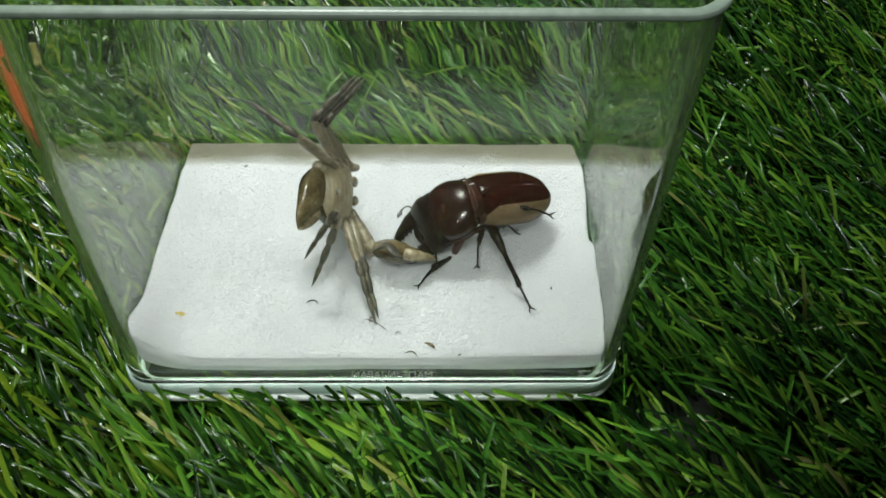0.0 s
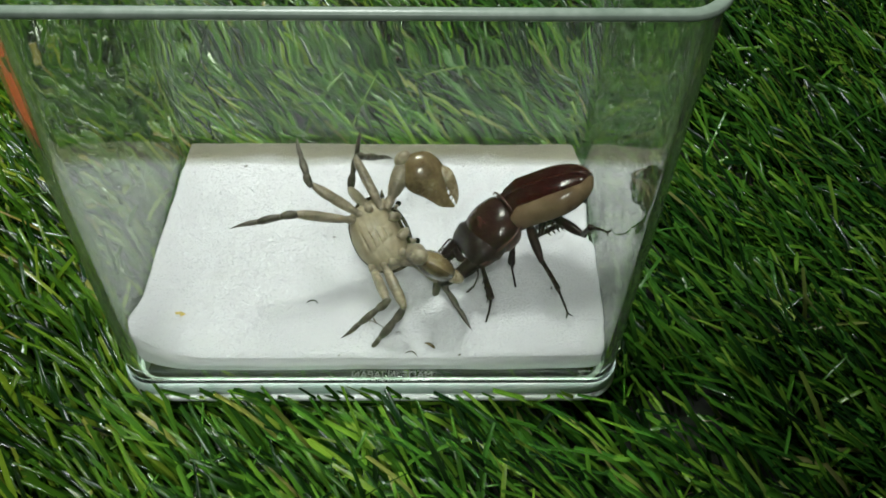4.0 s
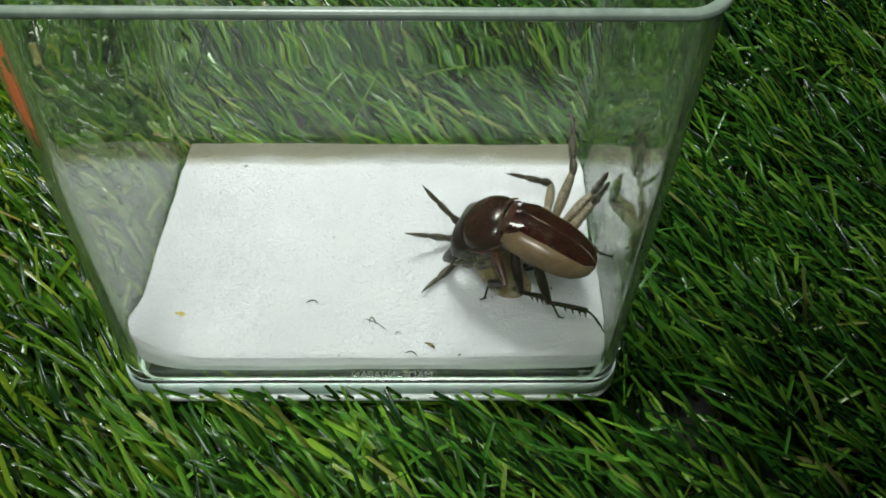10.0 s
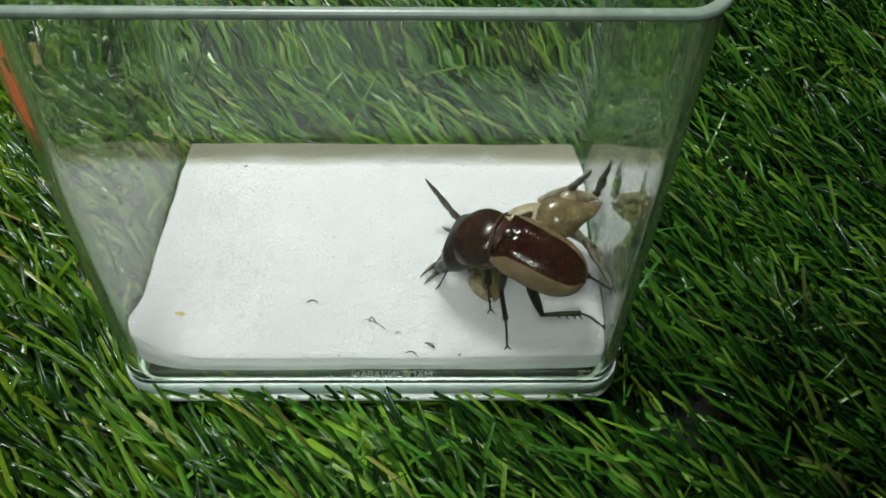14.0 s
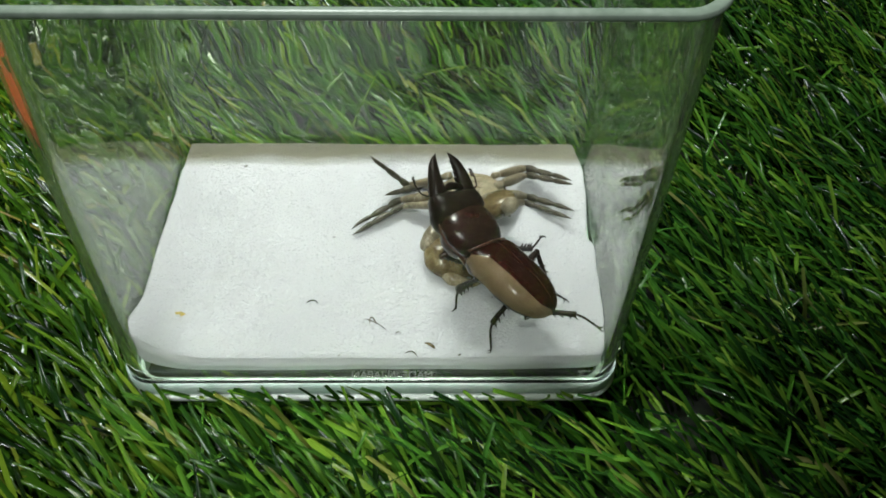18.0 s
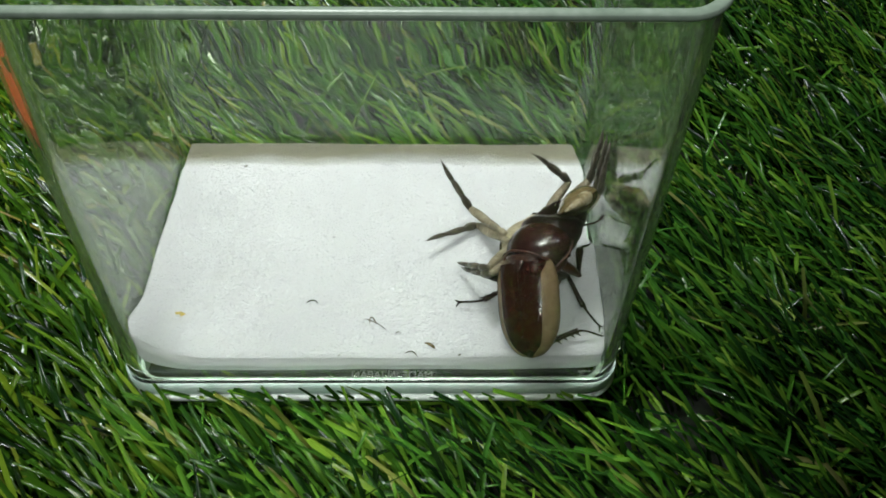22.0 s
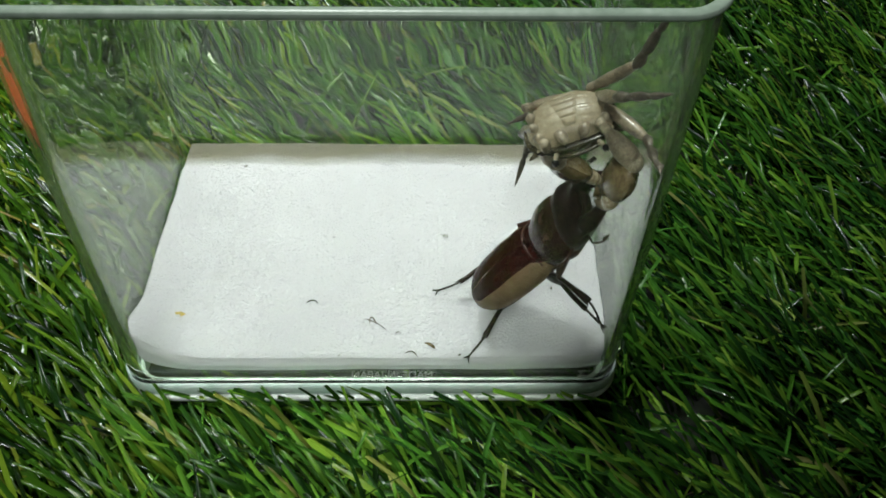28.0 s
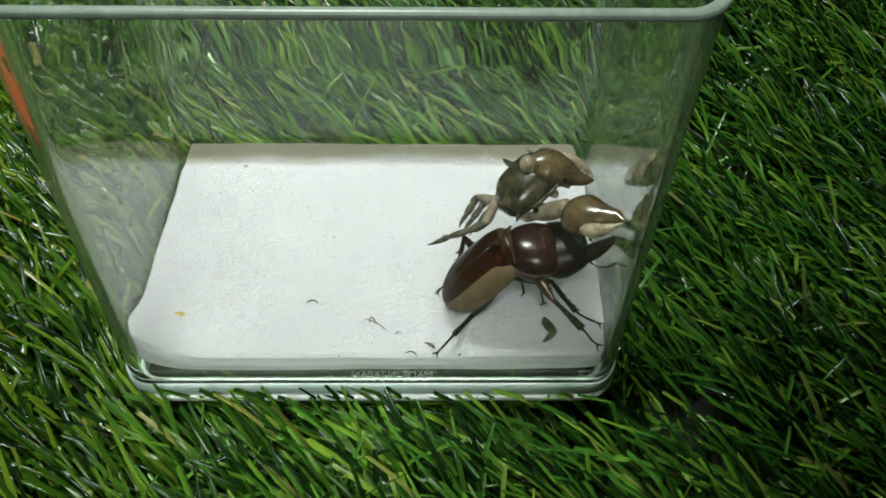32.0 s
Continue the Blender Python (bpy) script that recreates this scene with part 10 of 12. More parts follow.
    walk(crab_parts["shin_R1"], [
        (0, pose(.0148, -.0047, -.0007, -61, 45, -125)), (.5, pose(.0134, -.0062, -.0031, -87, 67, -152)),
        (1, pose(.0057, -.0055, -.0102, -150, 18, 158)), (1.5, pose(.0124, -.0004, -.012, -171, 32, -179)),
        (2, pose(.0178, .0063, -.0043, -156, 80, -138)), (2.25, pose(.0175, -.0006, -.0015, -91, 68, -98)),
        (2.5, pose(.013, -.005, .0026, -70, 52, -104)), (2.75, pose(.0123, -.0007, .0069, -59, 19, -98)),
        (3, pose(.0116, .0053, .008, -53, -14, -99)), (3.17, pose(.0137, .0089, .0051, -21, -49, -154)),
        (3.33, pose(.0168, .0078, .0012, 37, -36, 127)), (3.5, pose(.0181, .0032, -.0002, 48, 6, 88)), (4.5, pose(.0183, .0041, -.0029, 95, 38, 95)),
        (5.5, pose(.0178, .0034, -.0058, 166, 65, 129)), (5.75, pose(.0183, .0041, -.0034, 94, 39, 97)), (6, pose(.0182, .0033, -.0009, 45, 7, 89)),
        (6.25, pose(.0183, .0026, -.002, 53, 63, 81)), (6.5, pose(.0181, .0013, -.0019, -110, 62, -95)),
        (6.75, pose(.0171, .0023, -.0075, -179, 65, 171)), (7, pose(.0143, .006, -.011, 178, 30, 145)),
        (7.5, pose(.0135, .0083, -.0106, -179, 15, 140)), (8, pose(.0138, .0087, -.0101, -179, 13, 137)),
        (8.5, pose(.0155, .0009, -.0096, -134, 53, 170)), (9, pose(.0122, .0004, -.0124, -93, 11, -134)),
        (10, pose(.0166, -.0018, -.0057, -83, 1, -118)), (10.5, pose(.0139, .0015, -.0115, -89, 6, -111)),
        (11, pose(.0084, .0056, -.0139, -96, 13, -108)), (11.5, pose(.0147, .0056, -.0107, -96, 13, -88)),
        (12, pose(.0176, .0069, -.0045, -98, 1, -72)), (12.5, pose(.0148, .0085, -.0092, -93, 22, -74)),
        (13, pose(.0099, .0105, -.0113, -94, 39, -89)), (14, pose(.0089, .0136, -.0079, -102, 62, -87)),
        (14.5, pose(.0102, .0065, -.0133, -92, 14, -84)), (15.5, pose(.0093, .0107, -.0113, -111, 42, -106)),
        (16.5, pose(.0099, .0135, -.0075, -155, 57, -152)), (17, pose(.0099, .0118, -.01, 170, 10, 167)),
        (17.33, pose(.016, .005, -.0093, -178, 51, 161)), (17.67, pose(.0175, -.0008, -.0023, -75, 76, -107)),
        (18, pose(.0133, -.0013, .0059, -30, 38, -73)), (18.5, pose(.0169, .0014, .0027, -58, 32, -83)),
        (19, pose(.0183, .0039, -.0025, -81, 23, -87)), (19.5, pose(.015, .0104, -.0067, -77, 47, -74)),
        (20, pose(.0077, .0146, -.0061, -94, 72, -89)), (20.5, pose(.0126, .0103, -.0099, -89, 42, -87)),
        (21, pose(.016, .0035, -.0095, -91, 14, -99)), (22, pose(.0167, .002, -.0083, -74, -5, -95)), (23, pose(.0141, .0048, -.0115, -82, 2, -81)),
        (23.5, pose(.0174, -.0012, -.0027, -75, 8, -113)), (24, pose(.0098, -.0059, .004, -73, 35, -132)),
        (24.33, pose(.0064, -.0083, -.0009, 13, 79, -47)), (24.67, pose(.0078, -.0073, -.0072, 84, 32, 23)),
        (25, pose(.0128, -.0038, -.0094, 90, -22, 24)), (25.5, pose(.0143, -.0037, -.0078, 82, -14, 41)),
        (26.5, pose(.0122, -.0068, -.0006, 102, -15, 32)), (27.5, pose(.0072, -.0052, .0056, 121, -21, 25)),
        (28, pose(.0069, -.0041, .0066, 114, -18, 27)), (29, pose(.0069, -.004, .0067, 113, -18, 27)),
        (30, pose(.0068, -.0039, .0067, 113, -18, 27)), (30.5, pose(.0023, -.0044, .0052, 121, -27, -2)),
        (31, pose(.0013, -.0044, .0046, 125, -28, -10)), (31.5, pose(.0113, -.0053, .0038, 115, -15, 38)),
        (31.67, pose(.0157, -.0029, -.0063, 128, -38, 40)), (31.83, pose(.015, .0036, -.0107, 169, -45, -10)),
        (31.91, pose(.0087, -.0013, -.0131, 127, 3, 31)), (32, pose(.0062, -.0071, -.0078, 119, 59, 57))])
    walk(crab_parts["merus_R2"], [
        (0, pose(.007, .0007, -.0025, 13, 46, -124)), (.5, pose(.007, .0007, -.0025, -9, 68, -151)), (1, pose(.007, .0007, -.0025, -49, 16, 158)),
        (1.5, pose(.007, .0007, -.0025, -76, 31, -179)), (2, pose(.007, .0007, -.0025, -45, 80, -115)),
        (2.25, pose(.007, .0007, -.0025, 15, 67, -91)), (2.5, pose(.007, .0007, -.0025, 45, 53, -100)),
        (2.75, pose(.007, .0007, -.0025, 58, 19, -93)), (3, pose(.007, .0007, -.0025, 68, -16, -95)), (3.5, pose(.007, .0007, -.0025, 70, -1, -75)),
        (4.5, pose(.007, .0007, -.0025, 53, 55, -58)), (5.5, pose(.007, .0007, -.0025, -139, 67, 134)), (6, pose(.007, .0007, -.0025, 43, 69, -57)),
        (6.5, pose(.007, .0007, -.0025, 9, 59, -85)), (6.75, pose(.007, .0007, -.0025, -94, 66, 175)), (7, pose(.007, .0007, -.0025, -127, 29, 147)),
        (7.5, pose(.007, .0007, -.0025, -139, 14, 141)), (8, pose(.007, .0007, -.0025, -144, 12, 139)),
        (8.5, pose(.007, .0007, -.0025, -87, 52, 174)), (9, pose(.007, .0007, -.0025, -63, 11, -132)), (10, pose(.007, .0007, -.0025, -18, 2, -116)),
        (10.5, pose(.007, .0007, -.0025, -51, 7, -108)), (11, pose(.007, .0007, -.0025, -84, 15, -104)),
        (11.5, pose(.007, .0007, -.0025, -47, 14, -84)), (12, pose(.007, .0007, -.0025, -12, 2, -69)),
        (12.5, pose(.007, .0007, -.0025, -40, 22, -69)), (13, pose(.007, .0007, -.0025, -74, 39, -81)),
        (14, pose(.007, .0007, -.0025, -72, 61, -73)), (14.5, pose(.007, .0007, -.0025, -74, 16, -83)),
        (16.5, pose(.007, .0007, -.0025, -132, 61, -146)), (17, pose(.007, .0007, -.0025, -145, 10, 168)),
        (17.33, pose(.007, .0007, -.0025, -118, 52, 161)), (17.67, pose(.007, .0007, -.0025, 7, 76, -99)),
        (18, pose(.007, .0007, -.0025, 62, 35, -72)), (18.5, pose(.007, .0007, -.0025, 29, 31, -80)), (19, pose(.007, .0007, -.0025, -3, 23, -85)),
        (19.5, pose(.007, .0007, -.0025, -29, 45, -69)), (20, pose(.007, .0007, -.0025, -65, 71, -70)),
        (20.5, pose(.007, .0007, -.0025, -54, 42, -83)), (21, pose(.007, .0007, -.0025, -39, 16, -98)),
        (22, pose(.007, .0007, -.0025, -28, -4, -93)), (23, pose(.007, .0007, -.0025, -50, 3, -79)), (23.5, pose(.007, .0007, -.0025, -1, 9, -111)),
        (24, pose(.007, .0007, -.0025, 44, 36, -129)), (24.33, pose(.007, .0007, -.0025, 151, 76, -24)),
        (24.67, pose(.007, .0007, -.0025, -155, 23, 27)), (25, pose(.007, .0007, -.0025, -147, -35, 31)),
        (25.5, pose(.007, .0007, -.0025, -161, -33, 56)), (26.17, pose(.007, .0007, -.0025, 171, 1, 47)),
        (26.83, pose(.007, .0007, -.0025, 134, 25, 21)), (27.5, pose(.007, .0007, -.0025, 86, 25, -17)),
        (27.75, pose(.007, .0007, -.0025, 45, 38, -16)), (28, pose(.007, .0007, -.0025, -4, 48, -28)),
        (28.5, pose(.007, .0007, -.0025, -11, 69, -67)), (29, pose(.007, .0007, -.0025, -82, 74, -169)),
        (30, pose(.007, .0007, -.0025, -112, 27, 153)), (30.17, pose(.007, .0007, -.0025, -170, 53, 85)),
        (30.33, pose(.007, .0007, -.0025, 139, 21, 25)), (30.5, pose(.007, .0007, -.0025, 130, -28, -1)),
        (30.67, pose(.007, .0007, -.0025, 118, -12, -17)), (30.83, pose(.007, .0007, -.0025, 102, -1, -35)),
        (31, pose(.007, .0007, -.0025, 83, 5, -56)), (31.5, pose(.007, .0007, -.0025, 45, 10, -50)), (31.59, pose(.007, .0007, -.0025, 9, -4, -65)),
        (31.67, pose(.007, .0007, -.0025, -24, -24, -69)), (31.83, pose(.007, .0007, -.0025, -63, -30, -24)),
        (31.89, pose(.007, .0007, -.0025, -96, -10, 14)), (31.94, pose(.007, .0007, -.0025, -113, 23, 37)),
        (32, pose(.007, .0007, -.0025, -116, 59, 60))])
    walk(crab_parts["shin_R2"], [
        (0, pose(.0155, -.0073, -.0007, -64, 46, -124)), (.5, pose(.0141, -.0087, -.0032, -91, 68, -151)),
        (1, pose(.0063, -.0075, -.011, -152, 16, 158)), (1.5, pose(.013, -.0021, -.0123, -171, 31, -179)),
        (2, pose(.018, .0046, -.0039, -133, 80, -115)), (2.25, pose(.0183, -.0024, -.0013, -86, 67, -91)),
        (2.5, pose(.0141, -.0073, .0025, -70, 53, -100)), (2.75, pose(.013, -.0028, .007, -60, 19, -93)),
        (3, pose(.0117, .0033, .008, -53, -16, -95)), (3.5, pose(.0108, .002, .0086, -38, -1, -75)), (4.5, pose(.0171, -.0021, .0029, -25, 55, -58)),
        (5.5, pose(.0184, .0018, -.0055, 171, 67, 134)), (6, pose(.0183, -.0009, .0004, -22, 69, -57)),
        (6.5, pose(.0187, .0001, -.0015, -102, 59, -85)), (6.75, pose(.0178, .0007, -.0072, -176, 66, 175)),
        (7, pose(.0148, .0041, -.0107, -179, 29, 147)), (7.5, pose(.014, .0065, -.01, -175, 14, 141)),
        (8, pose(.0143, .0069, -.0094, -174, 12, 139)), (8.5, pose(.0162, -.0009, -.0097, -130, 52, 174)),
        (9, pose(.0123, -.0013, -.0129, -92, 11, -132)), (10, pose(.0172, -.0041, -.0061, -84, 2, -116)),
        (10.5, pose(.0144, -.0006, -.0116, -90, 7, -108)), (11, pose(.0089, .0034, -.0138, -96, 15, -104)),
        (11.5, pose(.0149, .0036, -.0108, -95, 14, -84)), (12, pose(.0178, .0049, -.005, -97, 2, -69)),
        (12.5, pose(.0145, .0066, -.0095, -88, 22, -69)), (13, pose(.0091, .0083, -.0113, -85, 39, -81)),
        (14, pose(.0076, .0112, -.0079, -84, 61, -73)), (14.5, pose(.0098, .0042, -.0134, -89, 16, -83)),
        (16.5, pose(.0089, .0115, -.0068, -143, 61, -146)), (17, pose(.0102, .0099, -.0091, 175, 10, 168)),
        (17.33, pose(.0166, .0034, -.0089, -176, 52, 161)), (17.67, pose(.0183, -.0025, -.0021, -68, 76, -99)),
        (18, pose(.0142, -.0033, .006, -32, 35, -72)), (18.5, pose(.0177, -.0004, .0024, -58, 31, -80)),
        (19, pose(.0187, .002, -.003, -80, 23, -85)), (19.5, pose(.0152, .0082, -.0065, -74, 45, -69)),
        (20, pose(.0081, .0119, -.006, -77, 71, -70)), (20.5, pose(.0131, .0079, -.0096, -86, 42, -83)),
        (21, pose(.0163, .0014, -.0097, -91, 16, -98)), (22, pose(.0173, -.0002, -.0081, -76, -4, -93)),
        (23, pose(.0144, .0027, -.0115, -82, 3, -79)), (23.5, pose(.0181, -.0034, -.0027, -76, 9, -111)),
        (24, pose(.0106, -.0084, .0041, -75, 36, -129)), (24.33, pose(.0078, -.011, -.0011, 30, 76, -24)),
        (24.67, pose(.0101, -.0097, -.007, 82, 23, 27)), (25, pose(.0152, -.0059, -.0078, 89, -35, 31)),
        (25.5, pose(.0174, -.0038, -.0057, 77, -33, 56)), (26.17, pose(.0155, -.0072, -.0006, 51, 1, 47)),
        (26.83, pose(.0133, -.0056, .0052, 17, 25, 21)), (27.5, pose(.0121, -.0001, .0081, -28, 25, -17)),
        (27.75, pose(.0143, .0072, .0041, -28, 38, -16)), (28, pose(.012, .0114, -.0031, -36, 48, -28)),
        (28.5, pose(.0169, .0071, -.0033, -76, 69, -67)), (29, pose(.0183, .0012, -.0058, 179, 74, -169)),
        (30, pose(.0134, .0023, -.0123, 139, 27, 153)), (30.17, pose(.0185, -.0019, -.0037, 113, 53, 85)),
        (30.33, pose(.0133, -.0062, .0047, 95, 21, 25)), (30.5, pose(.0025, -.0067, .0055, 118, -28, -1)),
        (30.67, pose(.0032, -.0039, .0077, 66, -12, -17)), (30.83, pose(.0055, -.0012, .009, 9, -1, -35)),
        (31, pose(.0087, .0006, .0092, -50, 5, -56)), (31.5, pose(.0144, .005, .0057, -62, 10, -50)),
        (31.59, pose(.0175, .0058, -.0006, -67, -4, -65)), (31.67, pose(.0178, .0027, -.0069, -69, -24, -69)),
        (31.83, pose(.0141, .0035, -.0115, -128, -30, -24)), (31.89, pose(.0094, 0, -.014, 179, -10, 14)),
        (31.94, pose(.0065, -.0055, -.0125, 141, 23, 37)), (32, pose(.0071, -.0098, -.0079, 117, 59, 60))])
    walk(crab_parts["merus_R3"], [
        (0, pose(.0068, -.0019, -.0025, 12, 46, -122)), (.5, pose(.0068, -.0019, -.0025, -8, 66, -146)),
        (.67, pose(.0068, -.0019, -.0025, -66, 53, 127)), (.83, pose(.0068, -.0019, -.0025, -70, 22, 89)),
        (1, pose(.0068, -.0019, -.0025, -54, -5, 56)), (1.25, pose(.0068, -.0019, -.0025, -73, 6, 104)),
        (1.5, pose(.0068, -.0019, -.0025, -79, 27, 150)), (2, pose(.0068, -.0019, -.0025, -116, 62, 158)),
        (2.25, pose(.0068, -.0019, -.0025, -17, 75, -128)), (2.5, pose(.0068, -.0019, -.0025, 42, 51, -96)),
        (2.75, pose(.0068, -.0019, -.0025, 55, 18, -89)), (3, pose(.0068, -.0019, -.0025, 65, -16, -89)),
        (3.17, pose(.0068, -.0019, -.0025, 80, -64, -123)), (3.33, pose(.0068, -.0019, -.0025, -168, -57, 110)),
        (3.5, pose(.0068, -.0019, -.0025, -161, -8, 83)), (4.17, pose(.0068, -.0019, -.0025, -173, 47, 60)),
        (4.83, pose(.0068, -.0019, -.0025, 81, 62, -52)), (5.5, pose(.0068, -.0019, -.0025, 52, 10, -89)),
        (5.75, pose(.0068, -.0019, -.0025, 56, 66, -66)), (6, pose(.0068, -.0019, -.0025, -160, 55, 92)),
        (6.5, pose(.0068, -.0019, -.0025, -140, 15, 104)), (7, pose(.0068, -.0019, -.0025, -136, 2, 123)),
        (7.5, pose(.0068, -.0019, -.0025, -141, -7, 114)), (8, pose(.0068, -.0019, -.0025, -147, -7, 109)),
        (8.25, pose(.0068, -.0019, -.0025, -129, 26, 118)), (8.5, pose(.0068, -.0019, -.0025, -93, 53, 147)),
        (8.75, pose(.0068, -.0019, -.0025, -52, 36, -155)), (9, pose(.0068, -.0019, -.0025, -42, 4, -124)),
        (9.5, pose(.0068, -.0019, -.0025, -43, -36, -107)), (10, pose(.0068, -.0019, -.0025, -78, -71, -60)),
        (10.5, pose(.0068, -.0019, -.0025, 14, -60, -111)), (11, pose(.0068, -.0019, -.0025, 58, -37, -109)),
        (11.5, pose(.0068, -.0019, -.0025, 16, -31, -92)), (12, pose(.0068, -.0019, -.0025, -20, -17, -85)),
        (13, pose(.0068, -.0019, -.0025, -6, -2, -55)), (14, pose(.0068, -.0019, -.0025, -40, -7, -51)),
        (14.5, pose(.0068, -.0019, -.0025, -74, 17, -78)), (15.5, pose(.0068, -.0019, -.0025, -92, 45, -102)),
        (16.5, pose(.0068, -.0019, -.0025, -139, 58, -153)), (17, pose(.0068, -.0019, -.0025, -156, 10, 168)),
        (17.33, pose(.0068, -.0019, -.0025, -124, 47, 159)), (17.67, pose(.0068, -.0019, -.0025, -32, 75, -141)),
        (18, pose(.0068, -.0019, -.0025, 52, 44, -89)), (18.5, pose(.0068, -.0019, -.0025, 34, 28, -108)),
        (19, pose(.0068, -.0019, -.0025, 23, 7, -118)), (19.5, pose(.0068, -.0019, -.0025, -13, 8, -83)),
        (20, pose(.0068, -.0019, -.0025, -43, 27, -52)), (21, pose(.0068, -.0019, -.0025, -44, 17, -96)),
        (22, pose(.0068, -.0019, -.0025, -32, -2, -91)), (23, pose(.0068, -.0019, -.0025, -57, 5, -77)),
        (23.5, pose(.0068, -.0019, -.0025, -6, 9, -108)), (24, pose(.0068, -.0019, -.0025, 41, 36, -126)),
        (24.33, pose(.0068, -.0019, -.0025, 148, 76, -22)), (24.67, pose(.0068, -.0019, -.0025, -158, 24, 30)),
        (25, pose(.0068, -.0019, -.0025, -149, -34, 33)), (25.17, pose(.0068, -.0019, -.0025, -86, -37, -15)),
        (25.33, pose(.0068, -.0019, -.0025, -41, -8, -41)), (25.5, pose(.0068, -.0019, -.0025, -6, 31, -42)),
        (26.5, pose(.0068, -.0019, -.0025, 26, 35, -50)), (27.5, pose(.0068, -.0019, -.0025, 59, 42, -55)),
        (27.67, pose(.0068, -.0019, -.0025, 52, -17, -54)), (27.83, pose(.0068, -.0019, -.0025, 23, -74, -27)),
        (28, pose(.0068, -.0019, -.0025, -114, -43, 107)), (28.33, pose(.0068, -.0019, -.0025, -40, -59, 18)),
        (28.67, pose(.0068, -.0019, -.0025, -5, -20, -34)), (29, pose(.0068, -.0019, -.0025, -9, 26, -63)),
        (30, pose(.0068, -.0019, -.0025, -10, 4, -52)), (30.25, pose(.0068, -.0019, -.0025, 12, 13, -106)),
        (30.5, pose(.0068, -.0019, -.0025, 18, 37, -162)), (30.67, pose(.0068, -.0019, -.0025, 26, 11, -122)),
        (30.83, pose(.0068, -.0019, -.0025, 16, -13, -86)), (31, pose(.0068, -.0019, -.0025, -9, -25, -41)),
        (31.5, pose(.0068, -.0019, -.0025, 52, 1, -56)), (31.56, pose(.0068, -.0019, -.0025, 58, 49, -60)),
        (31.61, pose(.0068, -.0019, -.0025, -128, 82, 107)), (31.67, pose(.0068, -.0019, -.0025, -117, 33, 110)),
        (31.83, pose(.0068, -.0019, -.0025, -98, 29, 96)), (32, pose(.0068, -.0019, -.0025, -119, 58, 62))])
